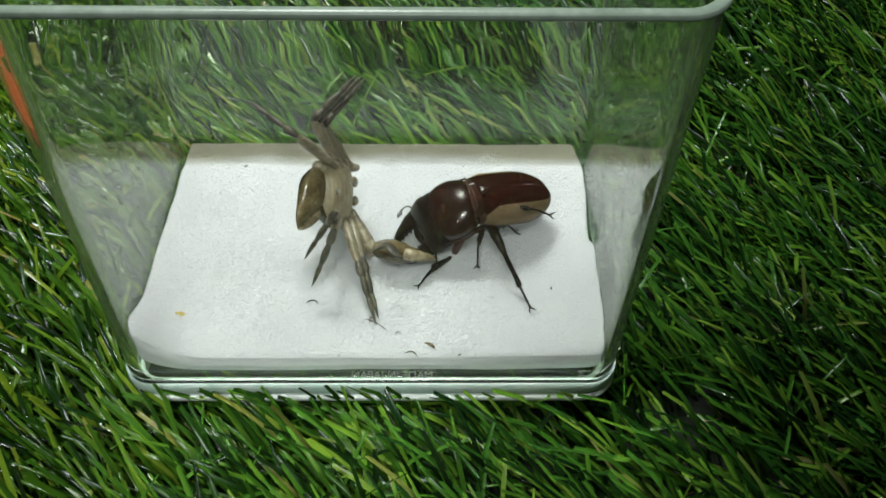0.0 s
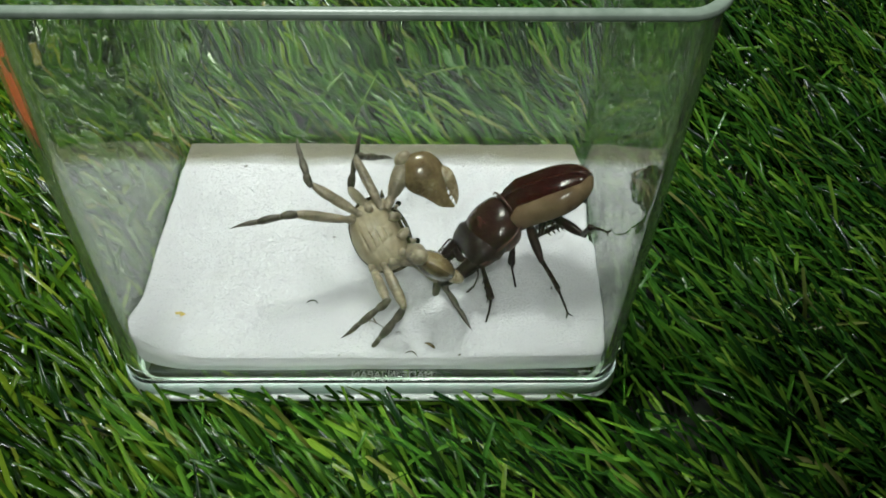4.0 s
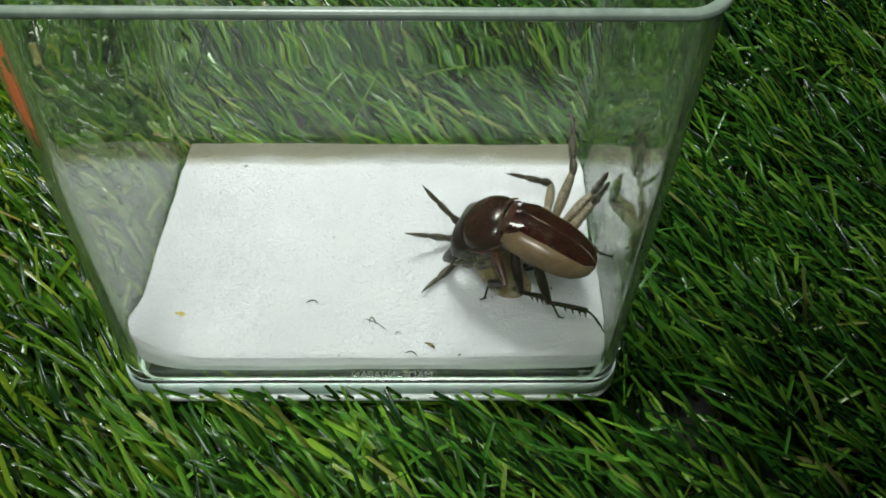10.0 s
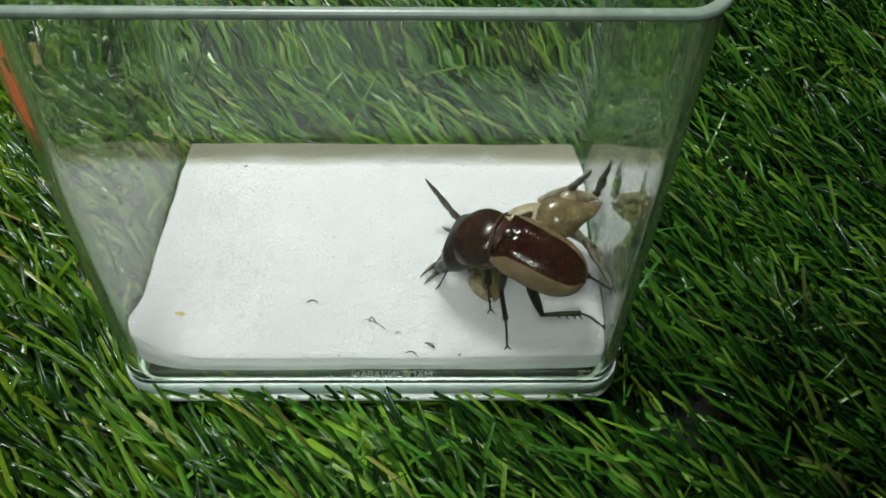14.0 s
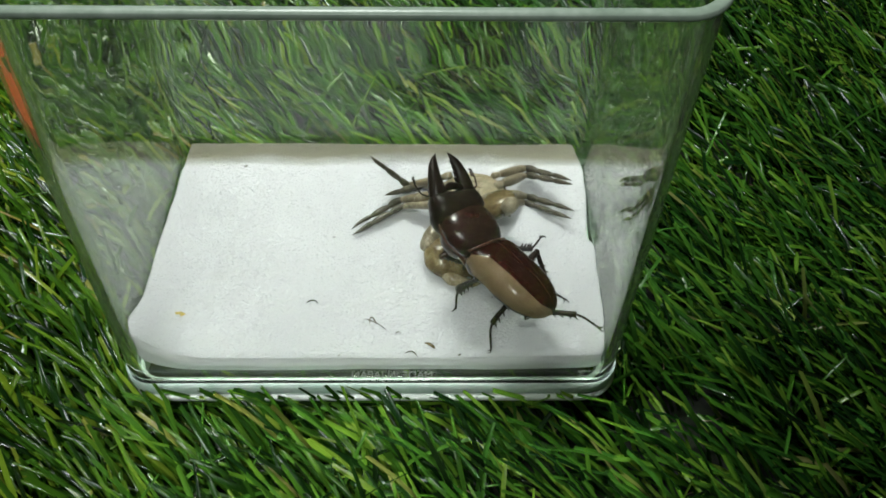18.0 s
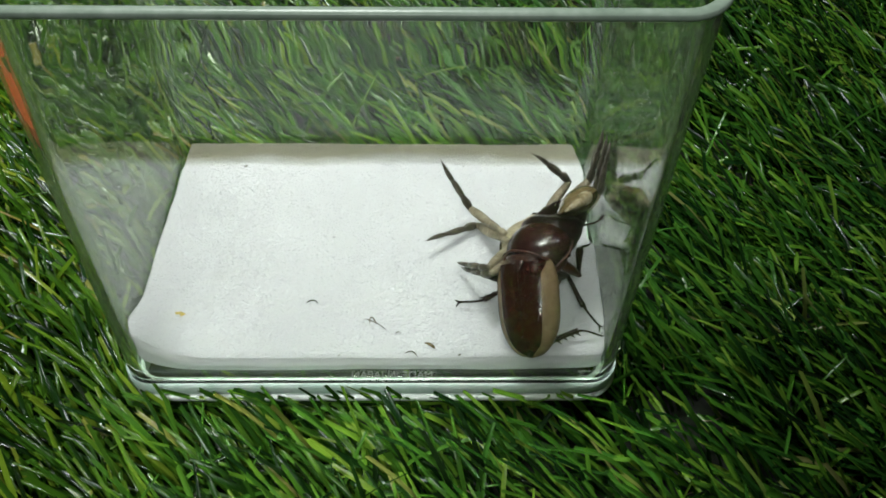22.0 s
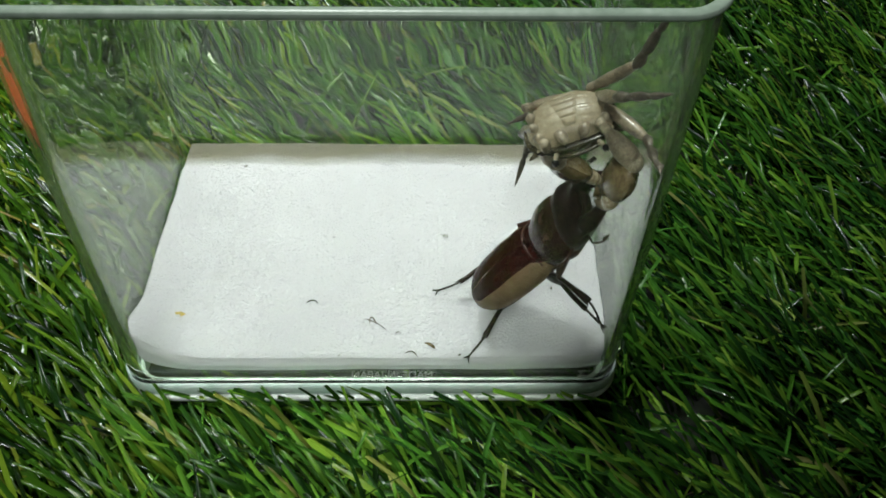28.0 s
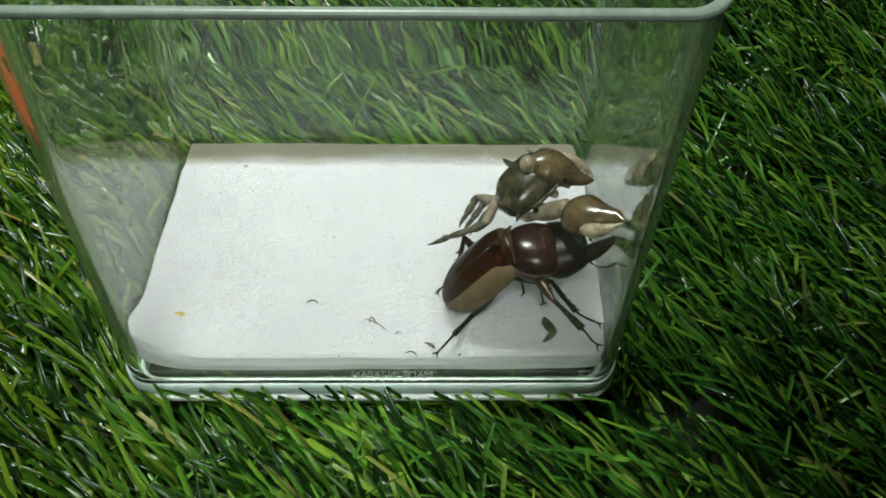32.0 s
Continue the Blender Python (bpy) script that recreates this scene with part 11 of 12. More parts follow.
    walk(crab_parts["shin_R3"], [
        (0, pose(.0157, -.0094, -.0008, -63, 46, -122)), (.5, pose(.0146, -.0108, -.0032, -88, 66, -146)),
        (.67, pose(.0082, -.0116, -.009, -156, 53, 127)), (.83, pose(.0027, -.006, -.0128, -169, 22, 89)),
        (1, pose(.0015, .0026, -.0121, -163, -5, 56)), (1.25, pose(.0038, -.0038, -.0137, -175, 6, 104)),
        (1.5, pose(.0102, -.0065, -.0128, -172, 27, 150)), (2, pose(.0175, -.0006, -.0074, 179, 62, 158)),
        (2.25, pose(.0177, -.0063, -.0034, -106, 75, -128)), (2.5, pose(.0149, -.0089, .0024, -70, 51, -96)),
        (2.75, pose(.0136, -.0047, .0068, -60, 18, -89)), (3, pose(.0118, .0012, .0077, -54, -16, -89)),
        (3.17, pose(.0142, .0057, .0026, -14, -64, -123)), (3.33, pose(.017, .0039, -.0038, 122, -57, 110)),
        (3.5, pose(.0179, -.0028, -.0064, 155, -8, 83)), (4.17, pose(.0165, -.0086, -.0034, 124, 47, 60)),
        (4.83, pose(.0146, -.0089, .003, 0, 62, -52)), (5.5, pose(.0141, -.0033, .0067, -46, 10, -89)),
        (5.75, pose(.0164, -.0075, .0015, -18, 66, -66)), (6, pose(.018, -.0048, -.0048, 150, 55, 92)),
        (6.5, pose(.016, -.0016, -.0099, -177, 15, 104)), (7, pose(.0141, .0024, -.0107, -148, 2, 123)),
        (7.5, pose(.0147, .0027, -.0099, -152, -7, 114)), (8, pose(.0158, .0022, -.0089, -158, -7, 109)),
        (8.25, pose(.0152, -.002, -.0107, -153, 26, 118)), (8.5, pose(.015, -.0065, -.0096, -130, 53, 147)),
        (8.75, pose(.0148, -.0062, -.01, -88, 36, -155)), (9, pose(.0144, -.0063, -.0104, -77, 4, -124)),
        (9.5, pose(.0138, -.0089, -.009, -71, -36, -107)), (10, pose(.0144, -.0101, -.0063, -100, -71, -60)),
        (10.5, pose(.0184, -.0037, -.0011, -60, -60, -111)), (11, pose(.0147, .0017, .0055, -68, -37, -109)),
        (11.5, pose(.0182, -.0007, .0002, -77, -31, -92)), (12, pose(.0179, -.002, -.0064, -79, -17, -85)),
        (13, pose(.0165, .0047, -.0037, -85, -2, -55)), (14, pose(.0144, .003, -.0101, -83, -7, -51)),
        (14.5, pose(.0093, .002, -.0134, -86, 17, -78)), (15.5, pose(.0081, .0063, -.0109, -104, 45, -102)),
        (16.5, pose(.0087, .009, -.0066, -151, 58, -153)), (17, pose(.0098, .0085, -.0072, -179, 10, 168)),
        (17.33, pose(.0158, .0017, -.0092, -171, 47, 159)), (17.67, pose(.0178, -.0058, -.0041, -104, 75, -141)),
        (18, pose(.0142, -.0083, .0041, -44, 44, -89)), (18.5, pose(.0152, -.0079, .0033, -56, 28, -108)),
        (19, pose(.0161, -.0075, .002, -59, 7, -118)), (19.5, pose(.0182, -.0001, -.005, -59, 8, -83)),
        (20, pose(.0113, .0063, -.0096, -55, 27, -52)), (21, pose(.0155, -.0004, -.0103, -88, 17, -96)),
        (22, pose(.0168, -.0023, -.0087, -74, -2, -91)), (23, pose(.0129, .0004, -.0123, -76, 5, -77)),
        (23.5, pose(.018, -.0053, -.0038, -75, 9, -108)), (24, pose(.0113, -.0109, .0037, -78, 36, -126)),
        (24.33, pose(.0088, -.0134, -.001, 26, 76, -22)), (24.67, pose(.0107, -.0123, -.0065, 78, 24, 30)),
        (25, pose(.0152, -.0086, -.0075, 84, -34, 33)), (25.17, pose(.0139, -.0029, -.0118, 167, -37, -15)),
        (25.33, pose(.0135, .0042, -.0101, -129, -8, -41)), (25.5, pose(.0141, .0073, -.0036, -75, 31, -42)),
        (26.5, pose(.0168, .0026, .0017, -72, 35, -50)), (27.5, pose(.0156, -.0041, .005, -67, 42, -55)),
        (27.67, pose(.0111, .0045, .0064, -41, -17, -54)), (27.83, pose(.0079, .0098, -.0012, -36, -74, -27)),
        (28, pose(.0092, .0065, -.0104, -139, -43, 107)), (28.33, pose(.0102, .0087, -.0064, -76, -59, 18)),
        (28.67, pose(.0137, .0076, -.0035, -51, -20, -34)), (29, pose(.0168, .0042, -.0041, -65, 26, -63)),
        (30, pose(.0158, .0054, -.0046, -64, 4, -52)), (30.25, pose(.0177, -.0057, 0, -80, 13, -106)),
        (30.5, pose(.0082, -.0132, .0004, -113, 37, -162)), (30.67, pose(.0152, -.0084, .0026, -69, 11, -122)),
        (30.83, pose(.0181, -.0003, .0006, -43, -13, -86)), (31, pose(.015, .0064, -.0042, -32, -25, -41)),
        (31.5, pose(.0129, .0021, .0068, -56, 1, -56)), (31.56, pose(.016, -.0053, .004, -30, 49, -60)),
        (31.61, pose(.0164, -.0086, -.0038, 165, 82, 107)), (31.67, pose(.0139, -.0054, -.0113, -163, 33, 110)),
        (31.83, pose(.0091, -.0074, -.0127, -174, 29, 96)), (32, pose(.0078, -.0124, -.0079, 113, 58, 62))])
    walk(crab_parts["merus_R4"], [
        (0, pose(.0064, -.0046, -.0025, 160, 32, 20)), (.5, pose(.0064, -.0046, -.0025, -175, 14, 45)),
        (.75, pose(.0064, -.0046, -.0025, -131, -3, 49)), (1, pose(.0064, -.0046, -.0025, -85, -18, 41)),
        (1.5, pose(.0064, -.0046, -.0025, -58, -39, 23)), (1.75, pose(.0064, -.0046, -.0025, -10, -53, -27)),
        (2, pose(.0064, -.0046, -.0025, 35, -36, -72)), (2.25, pose(.0064, -.0046, -.0025, 49, -13, -107)),
        (2.5, pose(.0064, -.0046, -.0025, 49, 13, -135)), (3, pose(.0064, -.0046, -.0025, 63, -12, -126)),
        (3.17, pose(.0064, -.0046, -.0025, 45, -48, -141)), (3.33, pose(.0064, -.0046, -.0025, 1, -86, -122)),
        (3.5, pose(.0064, -.0046, -.0025, -154, -54, 8)), (5.5, pose(.0064, -.0046, -.0025, -154, -46, 29)),
        (6, pose(.0064, -.0046, -.0025, -171, -52, 39)), (6.5, pose(.0064, -.0046, -.0025, -116, -48, 33)),
        (7, pose(.0064, -.0046, -.0025, -98, -25, 36)), (7.5, pose(.0064, -.0046, -.0025, -72, -20, 39)),
        (8, pose(.0064, -.0046, -.0025, -54, -9, 59)), (8.17, pose(.0064, -.0046, -.0025, -28, 25, 106)),
        (8.33, pose(.0064, -.0046, -.0025, 19, 23, 168)), (8.5, pose(.0064, -.0046, -.0025, 42, -14, -147)),
        (9, pose(.0064, -.0046, -.0025, 17, -21, -166)), (10, pose(.0064, -.0046, -.0025, 65, -42, 158)),
        (10.5, pose(.0064, -.0046, -.0025, 38, -43, -162)), (11, pose(.0064, -.0046, -.0025, 18, -31, -128)),
        (12, pose(.0064, -.0046, -.0025, 49, -32, -129)), (13, pose(.0064, -.0046, -.0025, 54, -13, -99)),
        (13.5, pose(.0064, -.0046, -.0025, -8, -14, -70)), (14, pose(.0064, -.0046, -.0025, -64, 10, -55)),
        (14.25, pose(.0064, -.0046, -.0025, -23, -20, -71)), (14.5, pose(.0064, -.0046, -.0025, 32, -28, -107)),
        (16.5, pose(.0064, -.0046, -.0025, -19, -14, -66)), (17, pose(.0064, -.0046, -.0025, -18, 2, -92)),
        (17.5, pose(.0064, -.0046, -.0025, 14, 24, -96)), (18, pose(.0064, -.0046, -.0025, 53, 44, -84)),
        (18.17, pose(.0064, -.0046, -.0025, 155, 73, 3)), (18.33, pose(.0064, -.0046, -.0025, -144, 32, 47)),
        (18.5, pose(.0064, -.0046, -.0025, -123, -15, 43)), (18.67, pose(.0064, -.0046, -.0025, -82, -61, -3)),
        (18.83, pose(.0064, -.0046, -.0025, 6, -41, -96)), (19, pose(.0064, -.0046, -.0025, 21, 12, -119)),
        (20, pose(.0064, -.0046, -.0025, -10, 24, -134)), (21, pose(.0064, -.0046, -.0025, 3, 18, -132)),
        (22, pose(.0064, -.0046, -.0025, 10, -32, -127)), (23, pose(.0064, -.0046, -.0025, -4, -4, -153)),
        (24, pose(.0064, -.0046, -.0025, 6, 17, -163)), (25, pose(.0064, -.0046, -.0025, 9, 26, -130)),
        (25.25, pose(.0064, -.0046, -.0025, 0, 26, -86)), (25.5, pose(.0064, -.0046, -.0025, -6, 32, -40)),
        (26.5, pose(.0064, -.0046, -.0025, 11, 34, -73)), (27.5, pose(.0064, -.0046, -.0025, 25, 44, -107)),
        (27.75, pose(.0064, -.0046, -.0025, 0, 2, -82)), (28, pose(.0064, -.0046, -.0025, -43, -20, -39)),
        (29, pose(.0064, -.0046, -.0025, -36, 19, -89)), (30, pose(.0064, -.0046, -.0025, -43, -16, -56)),
        (30.17, pose(.0064, -.0046, -.0025, -14, -12, -96)), (30.33, pose(.0064, -.0046, -.0025, 7, 10, -129)),
        (30.5, pose(.0064, -.0046, -.0025, 14, 38, -158)), (30.67, pose(.0064, -.0046, -.0025, 34, -1, -122)),
        (30.83, pose(.0064, -.0046, -.0025, 29, -43, -90)), (31, pose(.0064, -.0046, -.0025, -39, -64, -2)),
        (31.17, pose(.0064, -.0046, -.0025, 50, -47, -85)), (31.33, pose(.0064, -.0046, -.0025, 72, -2, -100)),
        (31.5, pose(.0064, -.0046, -.0025, 89, 44, -99)), (31.67, pose(.0064, -.0046, -.0025, 24, 23, -113)),
        (31.83, pose(.0064, -.0046, -.0025, 23, -11, -106)), (32, pose(.0064, -.0046, -.0025, 59, -59, -108))])
    walk(crab_parts["shin_R4"], [
        (0, pose(.0122, -.0143, .0008, 106, 32, 20)), (.5, pose(.0145, -.0131, -.0034, 129, 14, 45)),
        (.75, pose(.0125, -.0093, -.0114, 157, -3, 49)), (1, pose(.0085, -.0015, -.0137, -173, -18, 41)),
        (1.5, pose(.0098, .0036, -.0102, -161, -39, 23)), (1.75, pose(.013, .0051, -.0037, -125, -53, -27)),
        (2, pose(.0144, .0021, .003, -92, -36, -72)), (2.25, pose(.0144, -.0048, .0062, -71, -13, -107)),
        (2.5, pose(.0106, -.0114, .0062, -64, 13, -135)), (3, pose(.0119, -.0059, .0078, -54, -12, -126)),
        (3.17, pose(.0165, -.0071, .0031, -40, -48, -141)), (3.33, pose(.0165, -.0107, -.0025, -52, -86, -122)),
        (3.5, pose(.0119, -.0146, -.0055, -174, -54, 8)), (5.5, pose(.0148, -.0121, -.0062, 161, -46, 29)),
        (6, pose(.0149, -.0127, -.0037, 159, -52, 39)), (6.5, pose(.0158, -.0047, -.0097, -179, -48, 33)),
        (7, pose(.0113, -.003, -.0131, -167, -25, 36)), (7.5, pose(.0072, .0006, -.0131, -163, -20, 39)),
        (8, pose(.0013, .0002, -.012, -160, -9, 59)), (8.17, pose(-.003, -.0097, -.0075, -132, 25, 106)),
        (8.33, pose(.0027, -.0152, .001, -83, 23, 168)), (8.5, pose(.0127, -.011, .0051, -57, -14, -147)),
        (9, pose(.0104, -.0152, .0008, -48, -21, -166)), (10, pose(.0111, -.012, .0054, -58, -42, 158)),
        (10.5, pose(.0139, -.012, .0028, -59, -43, -162)), (11, pose(.0164, -.01, .0006, -53, -31, -128)),
        (12, pose(.0154, -.0058, .005, -73, -32, -129)), (13, pose(.0136, -.0035, .0068, -75, -13, -99)),
        (13.5, pose(.0175, -.0011, -.0042, -79, -14, -70)), (14, pose(.0096, -.0002, -.013, -76, 10, -55)),
        (14.25, pose(.0172, -.0026, -.0068, -80, -20, -71)), (14.5, pose(.0168, -.0048, .003, -70, -28, -107)),
        (16.5, pose(.0169, -.0009, -.0062, -92, -14, -66)), (17, pose(.0176, -.0049, -.0061, -80, 2, -92)),
        (17.5, pose(.0177, -.0069, 0, -64, 24, -96)), (18, pose(.0142, -.0104, .0042, -41, 44, -84)), (18.17, pose(.0117, -.015, -.001, 71, 73, 3)),
        (18.33, pose(.011, -.0138, -.0083, 141, 32, 47)), (18.5, pose(.0126, -.0076, -.0121, 173, -15, 43)),
        (18.67, pose(.0167, -.0036, -.0082, -153, -61, -3)), (18.83, pose(.0182, -.005, -.0015, -72, -41, -96)),
        (19, pose(.0156, -.0106, .0017, -63, 12, -119)), (20, pose(.0154, -.0121, -.0043, -105, 24, -134)),
        (21, pose(.015, -.0126, -.0019, -82, 18, -132)), (22, pose(.0163, -.0107, -.0008, -107, -32, -127)),
        (23, pose(.0117, -.0151, -.0033, -77, -4, -153)), (24, pose(.0095, -.0159, -.0013, -85, 17, -163)),
        (25, pose(.0148, -.0128, -.0009, -94, 26, -130)), (25.25, pose(.0182, -.0037, -.0025, -84, 26, -86)),
        (25.5, pose(.0135, .0048, -.0036, -71, 32, -40)), (26.5, pose(.0179, -.0025, -.0006, -82, 34, -73)),
        (27.5, pose(.0156, -.0111, .0012, -97, 44, -107)), (27.75, pose(.0181, -.0029, -.0024, -69, 2, -82)),
        (28, pose(.014, .0004, -.01, -60, -20, -39)), (29, pose(.016, -.0022, -.009, -63, 19, -89)),
        (30, pose(.0148, -.0017, -.0103, -57, -16, -56)), (30.17, pose(.0178, -.0063, -.0052, -66, -12, -96)),
        (30.33, pose(.0154, -.0121, -.0012, -84, 10, -129)), (30.5, pose(.0091, -.0159, -.0003, -116, 38, -158)),
        (30.67, pose(.0147, -.0096, .0042, -72, -1, -122)), (30.83, pose(.0167, -.0006, .0017, -54, -43, -90)),
        (31, pose(.0135, .0043, -.0058, -99, -64, -2)), (31.17, pose(.0135, .0025, .0037, -25, -47, -85)),
        (31.33, pose(.01, -.0049, .0087, -17, -2, -100)), (31.5, pose(.0054, -.0128, .0059, -14, 44, -99)),
        (31.67, pose(.0155, -.0106, .002, -28, 23, -113)), (31.83, pose(.0171, -.0067, .002, -41, -11, -106)),
        (32, pose(.0149, .0016, .0027, -24, -59, -108))])
    walk(crab_parts["arm_R"], [
        (0, pose(.0056, .0054, -.0025, 18, 0, 179)), (.25, pose(.0056, .0054, -.0025, -13, -14, -159)),
        (.5, pose(.0056, .0054, -.0025, -48, -14, -132)), (.67, pose(.0056, .0054, -.0025, -61, -16, -85)),
        (.83, pose(.0056, .0054, -.0025, -71, -8, -39)), (1, pose(.0056, .0054, -.0025, -72, 4, 5)), (1.5, pose(.0056, .0054, -.0025, -46, 2, -42)),
        (1.75, pose(.0056, .0054, -.0025, -12, 4, -28)), (2, pose(.0056, .0054, -.0025, 22, -1, -15)),
        (2.25, pose(.0057, .0054, -.0025, -23, 14, -46)), (2.5, pose(.0057, .0054, -.0025, -69, 2, -79)),
        (3, pose(.0057, .0054, -.0025, -67, 1, -52)), (3.25, pose(.0057, .0054, -.0025, -30, 4, -43)), (3.5, pose(.0056, .0054, -.0025, 7, 0, -34)),
        (5.5, pose(.0056, .0054, -.0025, -18, 0, -73)), (6, pose(.0056, .0054, -.0025, 18, 0, -48)), (6.5, pose(.0057, .0054, -.0025, -3, -2, -77)),
        (6.75, pose(.0057, .0054, -.0025, 19, -27, -116)), (7, pose(.0057, .0054, -.0025, 55, -29, -167)),
        (7.17, pose(.0057, .0054, -.0025, 10, -55, -108)), (7.33, pose(.0057, .0054, -.0025, -43, -35, -41)),
        (7.5, pose(.0057, .0054, -.0025, -53, 5, -10)), (8, pose(.0057, .0054, -.0025, -39, 3, -9)), (8.5, pose(.0057, .0054, -.0025, -40, -22, 29)),
        (9, pose(.0057, .0054, -.0025, -82, -1, 78)), (9.5, pose(.0057, .0054, -.0025, -77, -1, 43)), (10, pose(.0057, .0054, -.0025, -74, 1, 8)),
        (10.33, pose(.0057, .0054, -.0025, -73, -4, 60)), (10.67, pose(.0057, .0054, -.0025, -76, -7, 111)),
        (11, pose(.0057, .0054, -.0025, -81, -7, 163)), (12, pose(.0056, .0054, -.0025, -59, -13, 143)),
        (13, pose(.0057, .0054, -.0025, -104, -24, -173)), (14, pose(.0056, .0054, -.0025, -60, -31, 139)),
        (14.5, pose(.0057, .0054, -.0025, -71, -2, 165)), (15.5, pose(.0057, .0054, -.0025, -16, 5, 176)),
        (16.5, pose(.0056, .0054, -.0025, 40, 0, -172)), (16.67, pose(.0056, .0054, -.0025, 6, 23, 157)),
        (16.83, pose(.0057, .0054, -.0025, -37, 22, 115)), (17, pose(.0057, .0054, -.0025, -69, -3, 86)),
        (17.5, pose(.0057, .0054, -.0025, -64, -1, 22)), (18, pose(.0057, .0054, -.0025, -63, 4, -42)),
        (18.5, pose(.0057, .0054, -.0025, -54, 5, 4)), (19, pose(.0057, .0054, -.0025, -47, -2, 47)),
        (19.33, pose(.0057, .0054, -.0025, -35, -13, -2)), (19.67, pose(.0057, .0054, -.0025, -18, -11, -53)),
        (20, pose(.0057, .0054, -.0025, -9, 3, -102)), (20.5, pose(.0057, .0054, -.0025, -32, -42, -52)),
        (21, pose(.0057, .0054, -.0025, -98, -38, 34)), (21.33, pose(.0057, .0054, -.0025, -60, -44, -32)),
        (21.67, pose(.0056, .0054, -.0025, -37, -22, -85)), (22, pose(.0056, .0054, -.0025, -39, 7, -125)),
        (23, pose(.0056, .0054, -.0025, -36, -7, -100)), (24, pose(.0056, .0054, -.0025, -24, -7, -91)),
        (24.5, pose(.0057, .0054, -.0025, 12, -6, -100)), (25, pose(.0057, .0054, -.0025, 47, 0, -107)),
        (25.17, pose(.0057, .0054, -.0025, 37, -10, -60)), (25.33, pose(.0057, .0054, -.0025, 24, -10, -12)),
        (25.5, pose(.0057, .0054, -.0025, 14, 0, 35)), (26.17, pose(.0057, .0054, -.0025, 37, -5, -4)),
        (26.83, pose(.0056, .0054, -.0025, 57, 6, -41)), (27.5, pose(.0056, .0054, -.0025, 68, 26, -75)),
        (28, pose(.0056, .0054, -.0025, 62, 7, -34)), (29, pose(.0056, .0054, -.0025, 40, 1, -28)), (30, pose(.0057, .0054, -.0025, 43, 1, -34)),
        (30.25, pose(.0057, .0054, -.0025, 73, -6, -19)), (30.5, pose(.0057, .0054, -.0025, 102, -19, -9)),
        (31, pose(.0056, .0054, -.0025, 88, -7, -12)), (31.25, pose(.0057, .0054, -.0025, 68, 10, -44)),
        (31.5, pose(.0057, .0054, -.0025, 41, 12, -82)), (31.67, pose(.0057, .0054, -.0025, 4, 6, -77)),
        (31.75, pose(.0057, .0054, -.0025, -9, 1, -46)), (31.83, pose(.0057, .0054, -.0025, -22, 3, -15)),
        (31.91, pose(.0057, .0054, -.0025, 4, 7, 8)), (32, pose(.0057, .0054, -.0025, 29, 0, 31))])
